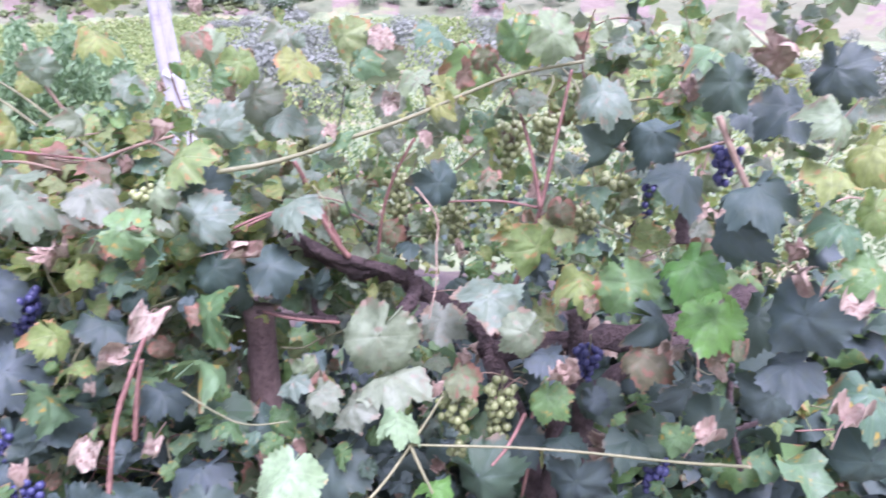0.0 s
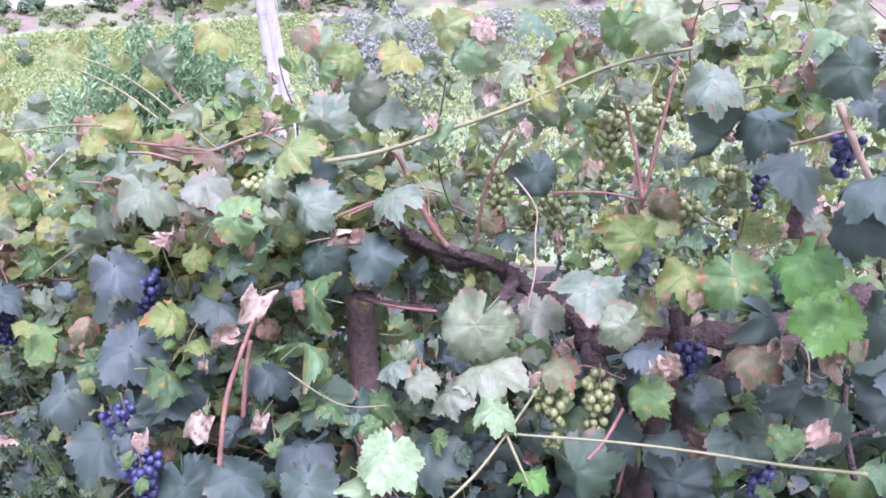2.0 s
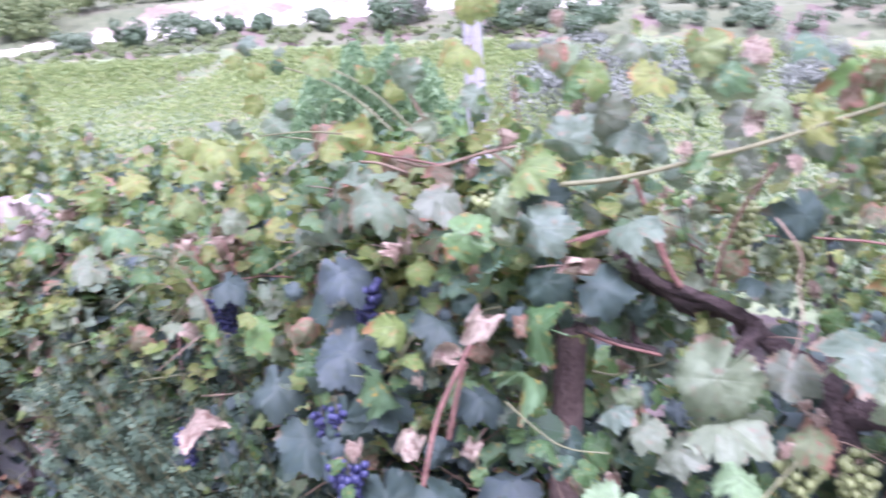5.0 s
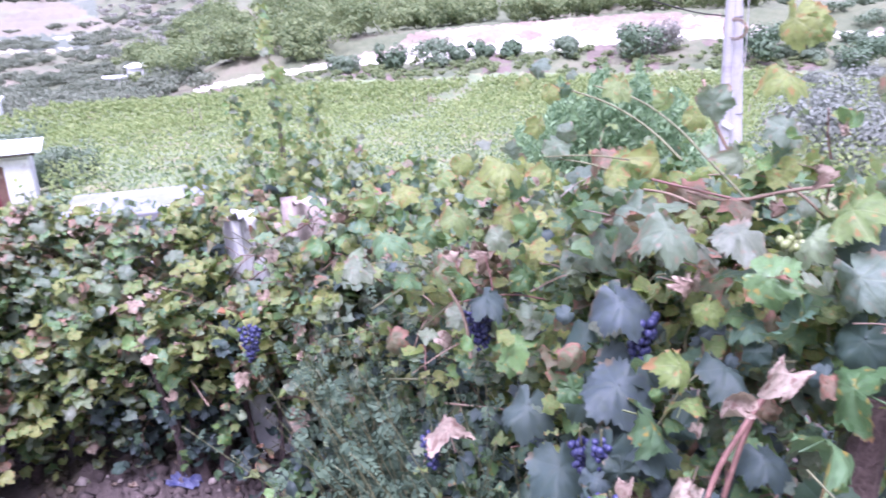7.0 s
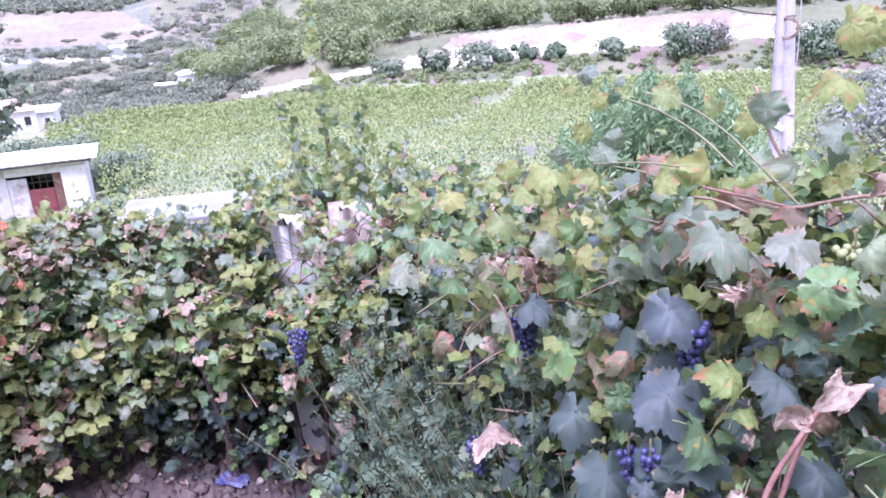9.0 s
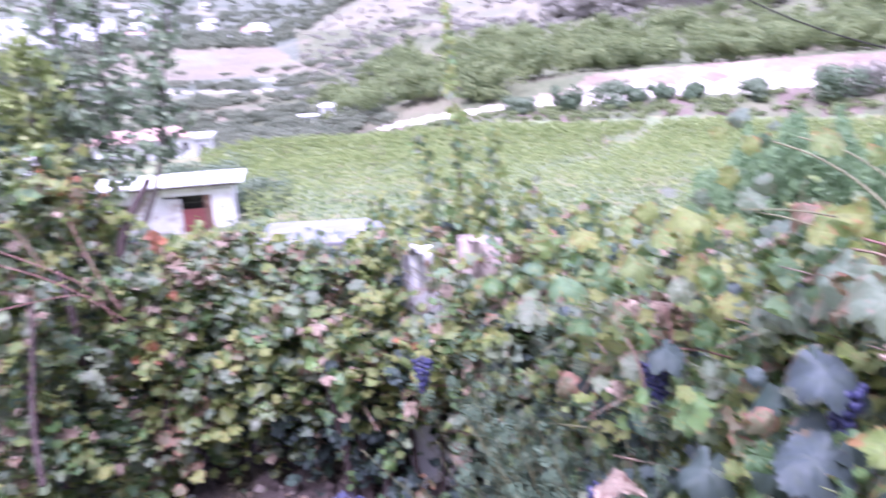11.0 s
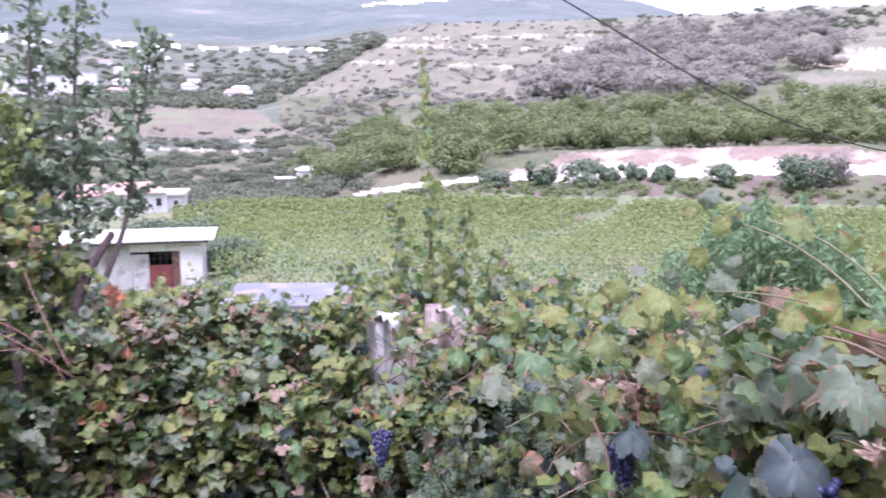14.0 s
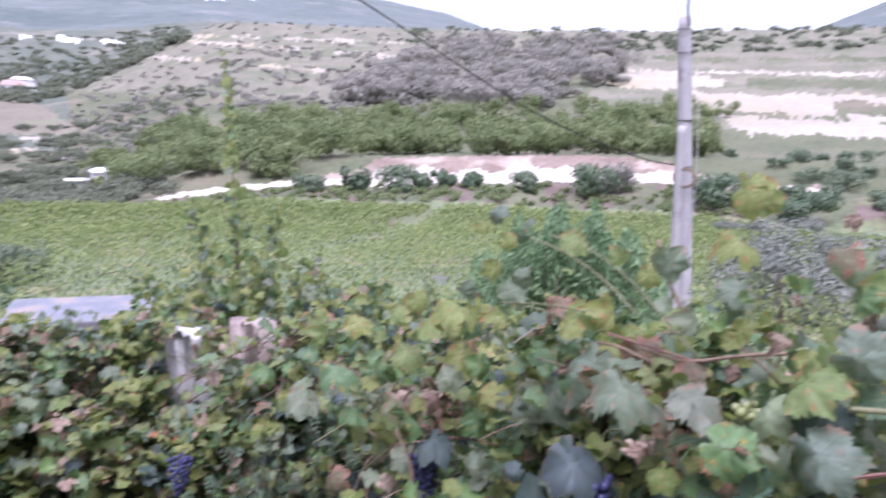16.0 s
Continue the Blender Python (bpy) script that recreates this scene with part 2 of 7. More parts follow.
TILLED = surface("tilled_field", (0.12, 0.11, 0.082), (0.19, 0.172, 0.128), 0.03, 0.5, 1.0, 0.4, 0.2, spot=(0.15, 0.17, 0.1), spot_scale=0.02, spot_at=0.58)
SAND = surface("sand", (0.24, 0.225, 0.178), (0.38, 0.357, 0.295), 0.02, 0.4, 1.0, 0.4, 0.2, spot=(0.3, 0.27, 0.18), spot_scale=0.012, spot_at=0.57)
VALLEY = surface("valley_woods", (0.06, 0.082, 0.06), (0.13, 0.145, 0.11), 0.012, 0.12, 1.0, 0.5, 1.0, spot=(0.19, 0.185, 0.15), spot_scale=0.008, spot_at=0.6)
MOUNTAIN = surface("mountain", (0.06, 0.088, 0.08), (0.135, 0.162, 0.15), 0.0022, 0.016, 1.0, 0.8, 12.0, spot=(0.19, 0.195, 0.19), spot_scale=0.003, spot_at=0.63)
# white used for far walls too, brighter than whitewash to hold their glare
PALE_FAR = surface("far_white", (0.7, 0.7, 0.7), (0.85, 0.85, 0.86), 0.02, 0.1, 0.9, 0.1)

# ---------------------------------------------------------------- mesh helpers


def mesh_from(name, co, faces_flat, sizes, mats, mat_index=None, uv=None, smooth=False):
    """A mesh from flat numpy arrays."""
    me = bpy.data.meshes.new(name)
    me.vertices.add(len(co))
    me.vertices.foreach_set("co", np.ascontiguousarray(co, dtype=np.float32).ravel())
    me.loops.add(len(faces_flat))
    me.loops.foreach_set("vertex_index", np.ascontiguousarray(faces_flat, dtype=np.int32))
    sizes = np.asarray(sizes, dtype=np.int32)
    me.polygons.add(len(sizes))
    me.polygons.foreach_set("loop_start", np.concatenate(([0], np.cumsum(sizes)[:-1])).astype(np.int32))
    if mat_index is not None:
        me.polygons.foreach_set("material_index", np.ascontiguousarray(mat_index, dtype=np.int32))
    if uv is not None:
        layer = me.uv_layers.new(name="UVMap")
        layer.data.foreach_set("uv", np.ascontiguousarray(uv, dtype=np.float32).ravel())
    if smooth:
        me.polygons.foreach_set("use_smooth", np.ones(len(sizes), dtype=bool))
    for m in mats:
        me.materials.append(m)
    me.update(calc_edges=True)
    me.validate()
    return me


def part(name, me, parent, label="", m=None):
    ob = new(name, me)
    ob.parent = parent
    if m is not None:
        ob.matrix_local = m
    if label:
        ob["label"] = label
    return ob


def thing(name, label, category, group="", at=(0, 0, 0), kind=""):
    ob = new(name)
    ob.empty_display_size = 0.1
    ob.location = at
    bpy.context.view_layer.update()
    return tagged(ob, label, category, group, kind)


def solid(bm_fill, name, mats, smooth=False):
    bm = bmesh.new()
    bm_fill(bm)
    me = bpy.data.meshes.new(name)
    bm.to_mesh(me)
    bm.free()
    for m in mats:
        me.materials.append(m)
    if smooth:
        me.polygons.foreach_set("use_smooth", np.ones(len(me.polygons), dtype=bool))
    return me


def box_mesh(name, size, mat, bevel=0.01, shift=(0, 0, 0)):
    def fill(bm):
        bmesh.ops.create_cube(bm, size=1.0)
        for v in bm.verts:
            v.co = Vector((v.co.x * size[0] + shift[0], v.co.y * size[1] + shift[1], v.co.z * size[2] + shift[2]))
        if bevel:
            bmesh.ops.bevel(bm, geom=bm.edges[:], offset=bevel, segments=2, affect="EDGES", profile=0.5)
    return solid(fill, name, [mat])


def tube_mesh(name, pts, radii, mat, sides=8, knobs=0.0, seed=0):
    """A bent tapering stem through pts, smoothed, with swollen knots."""
    rng = np.random.default_rng(seed)
    pts = np.array(pts, dtype=float)
    radii = np.interp(np.linspace(0, 1, len(pts)), np.linspace(0, 1, len(radii)), radii)
    for _ in range(2):
        a, b = pts[:-1] * 0.75 + pts[1:] * 0.25, pts[:-1] * 0.25 + pts[1:] * 0.75
        ra, rb = radii[:-1] * 0.75 + radii[1:] * 0.25, radii[:-1] * 0.25 + radii[1:] * 0.75
        mid, rm = np.empty((2 * len(a), 3)), np.empty(2 * len(a))
        mid[0::2], mid[1::2], rm[0::2], rm[1::2] = a, b, ra, rb
        pts, radii = np.vstack((pts[:1], mid, pts[-1:])), np.concatenate((radii[:1], rm, radii[-1:]))
    n = len(pts)
    tan = np.gradient(pts, axis=0)
    tan /= np.linalg.norm(tan, axis=1)[:, None] + 1e-9
    ref = np.array((0.31, 0.17, 0.93))
    u = np.cross(tan, ref)
    u /= np.linalg.norm(u, axis=1)[:, None] + 1e-9
    v = np.cross(tan, u)
    ang = np.linspace(0, 2 * np.pi, sides, endpoint=False)
    rad = radii[:, None] * (1 + knobs * rng.normal(0, 1, (n, sides)))
    ring = pts[:, None] + rad[:, :, None] * (np.cos(ang)[None, :, None] * u[:, None] + np.sin(ang)[None, :, None] * v[:, None])
    co = np.vstack((ring.reshape(-1, 3), pts[:1], pts[-1:]))
    i, k = np.meshgrid(np.arange(n - 1), np.arange(sides), indexing="ij")
    k2 = (k + 1) % sides
    quads = np.stack((i * sides + k, i * sides + k2, (i + 1) * sides + k2, (i + 1) * sides + k), -1).reshape(-1)
    ks = np.arange(sides)
    caps0 = np.stack((np.full(sides, n * sides), (ks + 1) % sides, ks), -1).reshape(-1)
    caps1 = np.stack((np.full(sides, n * sides + 1), (n - 1) * sides + ks, (n - 1) * sides + (ks + 1) % sides), -1).reshape(-1)
    return mesh_from(name, co, np.concatenate((quads, caps0, caps1)), [4] * ((n - 1) * sides) + [3] * (2 * sides), [mat], smooth=True)


VEIN_AT = (90, 34, 146, -24, 204)


def leaf_outline(n, teeth, rng, lobe=1.0):
    """A five-lobed vine leaf: radius by angle, the stalk at the bottom, with saw teeth on its margin."""
    th = np.linspace(0, 2 * np.pi, n, endpoint=False) + np.radians(90)
    deg = np.degrees(th)
    r = np.full(n, 0.4)
    for a, h in zip(VEIN_AT, (0.17, 0.13, 0.13, 0.08, 0.08)):
        d = (deg - a + rng.normal(0, 4) + 180) % 360 - 180
        r = r + lobe * h * rng.uniform(0.7, 1.3) * np.maximum(0, 1 - np.abs(d) / 30)
    d = (deg + 90 + 180) % 360 - 180
    r = r * (1 - rng.uniform(0.45, 0.7) * np.exp(-(d / rng.uniform(8, 13)) ** 2))
    if teeth:
        saw = np.where(np.arange(n) % 2, -1.0, 1.0) * rng.uniform(0.4, 1.3, n)
        r = r * (1 + teeth * saw)
    return th, r


def leaf_template(n, teeth, seed, fold=0.8, droop=0.95, ripple=0.085, curl=0.0, lobe=1.0, rings=(0.27, 0.53, 0.78), stalked=True):
    """Vertices, triangles and uv of one blade; the tip towards +y, the face towards +z, puffed between its veins."""
    rng = np.random.default_rng(seed)
    th, r = leaf_outline(n, teeth, rng, lobe)
    r = r * (0.44 / r.mean())
    xy = [np.zeros((1, 2))]
    smooth_r = (r + np.roll(r, 1) + np.roll(r, -1)) / 3
    for q in rings:
        xy.append(np.stack((q * smooth_r[::2] * np.cos(th[::2]), q * smooth_r[::2] * np.sin(th[::2])), -1))
    xy.append(np.stack((r * np.cos(th), r * np.sin(th)), -1))
    p = np.vstack(xy)
    p = p * np.array((rng.uniform(0.92, 1.1), rng.uniform(0.92, 1.08)))
    x, y = p[:, 0], p[:, 1]
    rr, deg = np.hypot(x, y), np.degrees(np.arctan2(y, x))
    gap = np.min([np.abs((deg - a + 180) % 360 - 180) for a in VEIN_AT], axis=0)
    z = 0.16 * rr * np.clip(gap / 28, 0, 1)
    z -= fold * np.abs(x) ** 1.4 * rng.uniform(-0.5, 1.3) + droop * np.maximum(y, -0.2) ** 2 * rng.uniform(-0.2, 1.3)
    z += rng.uniform(-0.5, 0.5) * x * (y + 0.2) + rng.uniform(-0.25, 0.25) * x
    for _ in range(6):
        f, ph = rng.normal(0, 6.5, 2), rng.uniform(0, 6.3)
        z += ripple * 0.6 * np.sin(f[0] * x + f[1] * y + ph) * np.clip(rr * 2.2, 0, 1)
    z += rng.normal(0, ripple * 0.3, len(x)) * np.clip(rr * 2.2, 0, 1) ** 2
    z -= 0.5 * rng.uniform(-0.4, 1.0) * np.maximum(rr - 0.33, 0)
    uv = np.stack((x + 0.5, y * 0.85 + 0.3), -1)
    if curl:
        k = curl * rng.uniform(0.8, 1.3)
        a = x * k * 3.2
        x = np.sin(a) / (k * 3.2)
        z = z + (1 - np.cos(a)) / (k * 3.2)
        b = (y + 0.1) * k * 1.6
        y, z = np.sin(b) / (k * 1.6), z * np.cos(b) + (1 - np.cos(b)) / (k * 1.6) * rng.choice((-1, 1))
        z += rng.normal(0, 0.03, len(x))
    co = np.stack((x, y, z), -1)
    tri, h = [], n // 2
    for i in range(h):
        j = (i + 1) % h
        tri.append((0, 1 + i, 1 + j))
        for q in range(len(rings) - 1):
            a, b = 1 + q * h, 1 + (q + 1) * h
            tri += [(a + i, b + i, b + j), (a + i, b + j, a + j)]
        e, o = 1 + (len(rings) - 1) * h, 1 + len(rings) * h
        tri += [(e + i, o + 2 * i, o + 2 * i + 1), (e + i, o + 2 * i + 1, e + j), (e + j, o + 2 * i + 1, o + (2 * i + 2) % n)]
    if stalked:
        bend = rng.normal(0, 0.08, 2)
        k = len(co)
        stalk = []
        for q, w in ((0.0, 0.016), (0.5, 0.013), (1.0, 0.015)):
            cx, cy, cz = bend[0] * q * q, -0.02 - 0.4 * q, -0.32 * q * q + bend[1] * q
            stalk += [(cx - w, cy, cz), (cx + w, cy, cz), (cx, cy - w, cz + w * 1.5)]
        co = np.vstack((co, stalk))
        uv = np.vstack((uv, np.tile((0.5, 0.3), (9, 1))))
        for a in (0, 3):
            for b in range(3):
                c = (b + 1) % 3
                tri += [(k + a + b, k + a + c, k + a + 3 + c), (k + a + b, k + a + 3 + c, k + a + 3 + b)]
    return co, np.array(tri), uv


def compound_template(seed, pairs=5):
    """A feathery weed leaf: narrow pointed leaflets in pairs along a rib."""
    rng = np.random.default_rng(seed)
    co, tri = [], []
    for k in range(pairs * 2 + 1):
        q = (k // 2 + 0.5) / pairs if k < pairs * 2 else 0.9
        side = 0 if k == pairs * 2 else (1 if k % 2 else -1)
        length = 0.34 * (1.15 - q) * rng.uniform(0.7, 1.2) + 0.08
        d = np.array((side * 0.85, 0.62 if side else 1.0, rng.uniform(-0.35, 0.2)))
        d = d / np.linalg.norm(d) * length
        w = np.array((d[1], -d[0], 0)) * 0.24
        root = np.array((0, q - 0.5, -0.25 * q * q))
        b = len(co)
        co += [root, root + d * 0.45 + w, root + d, root + d * 0.45 - w]
        tri += [(b, b + 1, b + 2), (b, b + 2, b + 3)]
    co = np.array(co)
    return co, np.array(tri), co[:, :2] + 0.5


def leaf_mesh(name, tmpl, mat):
    co, tri, uv = tmpl
    return mesh_from(name, co, tri.ravel(), [3] * len(tri), [mat], uv=uv[tri.ravel()], smooth=True)


def unit(v):
    return v / (np.linalg.norm(v, axis=-1, keepdims=True) + 1e-9)


def scatter(name, templates, pos, normal, size, spin, mats, mat_index):
    """Many leaves joined: each at pos, its face along normal, its tip hanging down and turned by spin."""
    rng = np.random.default_rng(len(pos))
    pos, normal = np.asarray(pos, float), unit(np.asarray(normal, float))
    down = np.zeros_like(normal)
    down[:, 2] = -1
    down += 0.01
    ty = unit(down - (down * normal).sum(1, keepdims=True) * normal)
    tx = np.cross(ty, normal)
    c, s = np.cos(spin)[:, None], np.sin(spin)[:, None]
    ax, ay = tx * c + ty * s, ty * c - tx * s
    pick = rng.integers(0, len(templates), len(pos))
    cos, tris, uvs, sizes, mi, base = [], [], [], [], [], 0
    for k, (co, tri, uv) in enumerate(templates):
        sel = np.where(pick == k)[0]
        if not len(sel):
            continue
        w = co[None] * size[sel][:, None, None]
        p = pos[sel][:, None] + w[:, :, :1] * ax[sel][:, None] + w[:, :, 1:2] * ay[sel][:, None] + w[:, :, 2:] * normal[sel][:, None]
        cos.append(p.reshape(-1, 3))
        off = base + np.arange(len(sel)) * len(co)
        flat = (tri[None] + off[:, None, None]).reshape(-1)
        tris.append(flat)
        uvs.append(np.tile(uv[tri.ravel()], (len(sel), 1)))
        sizes.append(np.full(len(sel) * len(tri), 3))
        mi.append(np.repeat(mat_index[sel], len(tri)))
        base += len(sel) * len(co)
    return mesh_from(name, np.vstack(cos), np.concatenate(tris), np.concatenate(sizes), mats, np.concatenate(mi), np.vstack(uvs), smooth=True)


NEAR_T = [leaf_template(64, 0.05, k, fold=1.25, droop=1.35, lobe=0.8, ripple=0.105, curl=(0.0, 0.3, 0.0, 0.5, 0.2, 0.0, 0.65)[k % 7]) for k in range(14)]
CURL_T = [leaf_template(40, 0.05, 20 + k, ripple=0.17, curl=(0.9, 1.35, 1.8)[k % 3]) for k in range(6)]
MID_T = [leaf_template(24, 0.07, 40 + k, fold=0.6, droop=0.6, ripple=0.1, lobe=1.1, curl=(0.0, 0.4, 0.0, 0.7)[k % 4], rings=(0.55,), stalked=False) for k in range(10)] + [leaf_template(20, 0.06, 60 + k, curl=1.0, rings=(0.55,), stalked=False) for k in range(3)]
FAR_T = [leaf_template(14, 0.06, 80 + k, ripple=0.16, lobe=1.3, rings=(0.5,), stalked=False) for k in range(6)]
WEED_T = [compound_template(100 + k, 4 + k % 3) for k in range(5)]
CARD = np.array(((0, -0.5, 0), (0.34, -0.05, 0.06), (0, 0.5, -0.08), (-0.34, -0.05, 0.06)))
CARD_T = [(CARD, np.array(((0, 1, 2), (0, 2, 3))), np.array(((0.5, 0), (0.8, 0.5), (0.5, 1), (0.2, 0.5))))]
SLIM_T = [(CARD * np.array((0.4, 1, 1)), CARD_T[0][1], CARD_T[0][2])]


def blob(rng, n, centre, radius, shell=0.55):
    """Points in the outer part of an ellipsoid, with their outward directions."""
    d = unit(rng.normal(0, 1, (n, 3)))
    rad = rng.uniform(shell, 1.0, n)[:, None]
    return np.asarray(centre) + d * rad * np.asarray(radius), d


HOME = np.array((-0.27, 0.05, 1.52))


def polar(az, r):
    """The place on the plan at that bearing (degrees, to the left of +y) and distance from the viewpoint."""
    a = np.radians(az)
    return HOME[0] - r * np.sin(a), HOME[1] + r * np.cos(a)

def spot(az, r, el):
    """The place at that bearing, distance and elevation from the viewpoint."""
    x, y = polar(az, r)
    return (float(x), float(y), float(HOME[2] + r * math.tan(radians(el))))


# ---------------------------------------------------------------- the land


def elevation(az, r):
    """How high the land stands in the view beyond the vineyard, in degrees."""
    lr = np.log(r)
    right = np.interp(lr, np.log((90, 100, 112, 120, 131, 160, 250, 450, 750, 950, 2000, 5000)), (-7.2, -6.2, -4.9, -4.6, -2.9, -2.4, 0.9, 4.4, 6.7, 6.0, 6.2, 6.4))
    left = np.interp(lr, np.log((90, 150, 250, 400, 600, 1000, 1600, 2100, 3000, 5000)), (-8.2, -6.8, -4.2, -2.1, -0.2, 1.0, 3.2, 4.5, 5.5, 6.4))
    shift = np.interp(az, (-40, 10, 25, 40, 48, 57), (0.9, 0.8, 0.5, -0.3, -0.7, -1.3)) * np.clip((900 - r) / 400, 0, 1) * np.clip((r - 90) / 20, 0, 1)
    w = np.clip((66 - az) / 14, 0, 1)
    w = w * w * (3 - 2 * w)
    el = (right + shift) * w + left * (1 - w)
    crest = np.interp(az, (-40, 0, 6, 12, 20, 30, 37, 45, 60, 80, 88, 100), (7.5, 8.5, 9.0, 6.5, 5.5, 5.5, 7.8, 9.0, 9.8, 8.6, 6.6, 6.8))
    return el + (crest - 6.4) * np.clip((r - 2100) / 2600, 0, 1)


def ground_z(x, y):
    x, y = np.asarray(x, float), np.asarray(y, float)
    dx, dy = x - HOME[0], y - HOME[1]
    r = np.maximum(np.hypot(dx, dy), 0.3)
    az = np.degrees(np.arctan2(-dx, dy))
    near = np.interp(r, (0, 3, 5, 8, 12, 18, 40, 60, 90), (-0.9, -0.9, -1.15, -1.9, -2.7, -3.7, -6.5, -8.4, -9.9))
    near = near - 0.75 * np.exp(-((az - 73.5) / 7.0) ** 2) * np.interp(r, (20, 27, 36, 41), (0, 1, 1, 0))
    beside = np.clip((az - 78) / 9, 0, 1)
    near = near * (1 - beside) + np.interp(r, (0, 5, 8, 12, 18, 26, 60, 90), (-0.9, -0.95, -1.25, -1.65, -2.05, -2.5, -6.0, -9.9)) * beside
    # steep rise behind the viewpoint, unseen, added to block low skylight
    back = np.clip((np.abs(az - 30) - 75) / 40, 0, 1)
    near = near * (1 - back) + (-0.95 + 0.6 * np.maximum(r - 7, 0)) * back
    side = np.clip(np.abs(az - 30) - 70, 0, 60) / 60
    far = HOME[2] + r * np.tan(np.radians(elevation(np.clip(az, -40, 100), np.maximum(r, 90)) + 9 * side * np.clip((r - 150) / 500, 0, 1)))
    t = np.clip((r - 82) / 16, 0, 1)
    z = near * (1 - t) + far * t
    rise = np.interp(np.log(r), np.log((20, 26, 34, 48, 75, 120, 170)), (-9.5, -7.6, -6.4, -4.2, -1.6, 0.6, -4.0))
    bank = HOME[2] + r * np.tan(np.radians(np.minimum(rise, np.interp(az, (86, 88.5, 91, 98), (-12.0, -6.5, -4.0, 2.0)))))
    z = np.where((az > 86) & (r > 21) & (r < 200), np.maximum(z, bank), z)
    return z + np.clip(r / 60, 0.02, 1) * 0.35 * np.sin(x * 0.21 + 1.3) * np.sin(y * 0.17) * (r < 120)


def build_ground():
    az = np.concatenate((np.arange(-180, -45, 6.0), np.arange(-45, 5, 0.5), np.arange(5, 98, 0.22), np.arange(98, 108, 0.5), np.arange(108, 180, 6.0)))
    r = np.concatenate((np.linspace(0.6, 12, 34), np.geomspace(12.6, 95, 48), np.linspace(97, 140, 44), np.geomspace(145, 4900, 120)))
    A, R = np.meshgrid(az, r, indexing="xy")
    X, Y = polar(A, R)
    rng = np.random.default_rng(5)
    Z = ground_z(X, Y) + rng.normal(0, 1, X.shape) * np.clip(R * 0.0012, 0.012, 1.6)
    nr, na = X.shape
    co = np.vstack((np.stack((X, Y, Z), -1).reshape(-1, 3), ((HOME[0], HOME[1], -0.9),)))
    i, k = np.meshgrid(np.arange(nr - 1), np.arange(na), indexing="ij")
    k2 = (k + 1) % na
    quads = np.stack((i * na + k, i * na + k2, (i + 1) * na + k2, (i + 1) * na + k), -1).reshape(-1, 4)[:, ::-1]
    ks = np.arange(na)
    fan = np.stack((np.full(na, nr * na), (ks + 1) % na, ks), -1)[:, ::-1]
    a, q = A[:-1].ravel() + 0.11, (R[:-1].ravel() + R[1:].ravel()) / 2
    el = np.degrees(np.arctan2((Z[:-1].ravel() + Z[1:].ravel()) / 2 - HOME[2], q))
    wob = np.sin(a * 1.7 + np.log(q) * 9) + np.sin(a * 0.63 - np.log(q) * 14)
    m = np.full(len(q), 1)
    m[q < 6.0] = 0
    m[(q > 97) & (a < 60)] = 4
    m[(q > 90) & (a >= 60)] = 4
    m[(q > 97) & (q < 112) & (a < 60) & (wob > 0.35)] = 11
    m[(q > 112.5 + 0.5 * wob) & (q < 120.5) & (a < 58 + wob) & (a > 8)] = 2
    cut = np.interp(a, (14, 20, 25, 34, 41, 44, 49), (120, 128, 133, 135, 132, 125, 120)) + 0.7 * wob
    m[(q >= 120) & (q < cut)] = 3
    m[(q >= 120) & (q < 120 + (cut - 120) * (0.36 + 0.1 * wob))] = 2
    m[(q > 250) & (a > 36) & (a < 65.3 - 1.86 * (el - 0.7) + 0.3 * wob) & (el > 0.9) & (q < 1100)] = 5
    m[(q > 300) & (a <= 36) & (el > 3.6) & (q < 1000)] = 5
    slope = (a < 26 - 0.4 * wob) & (a > -40) & (q > 135)
    m[slope & (el > 0.0) & (q < 1000)] = 5
    m[slope & (((a - 21) / 4.4) ** 2 + ((el - 3.35) / 0.62) ** 2 + 0.1 * wob < 1)] = 6
    m[slope & (np.abs(el - 4.05 - 0.04 * wob) < 0.1)] = 6
    m[slope & (a < 19.5) & (el < 2.6 + 0.1 * wob) & (el > np.maximum(-0.2, (a - 14.6) * 0.5) + 0.1 * wob)] = 6
    m[slope & (a < 9 + 0.5 * wob) & (el > 1.3) & (el < 2.1 + 0.1 * wob)] = 4
    m[slope & (np.abs(el - 0.75 - 0.03 * a) < 0.1 + 0.05 * wob)] = 4
    m[slope & (a < 15) & (el > 3.0 + 0.1 * wob) & (el < 3.65)] = 4
    m[slope & (np.abs(el - 5.0) < 0.1 + 0.06 * wob)] = 4
    m[(q > 300) & (a > 64) & (m != 5)] = 7
    track = 0.07 + 0.05 * wob
    for e0, tilt, a0, a1 in ((4.7, 0.02, 38, 60), (5.35, -0.02, 40, 56), (3.3, 0.03, 46, 60), (-3.7, 0.03, 57, 80), (-2.8, 0.02, 60, 82), (-5.2, 0.03, 58, 66)):
        m[(np.abs(el - e0 - tilt * (a - 50)) < track) & (a > a0) & (a < a1) & (q > 135)] = 6
    m[(a > 65.8 + 1.4 * np.minimum(el, 0) + 0.25 * wob) & (a < 79) & (el > -2.2) & (el < 0.2) & (q > 250)] = 8
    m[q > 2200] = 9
    m[(q > 1000) & (q <= 2200)] = 7
    m[(a > 58) & (a < 99) & (el > 4.12) & (el < np.where(a > 81, 4.75, 4.42) + 0.06 * wob) & (q > 1400) & ((a > 83) | (np.sin(a * 2.3) + 0.5 * wob > -0.1))] = 10
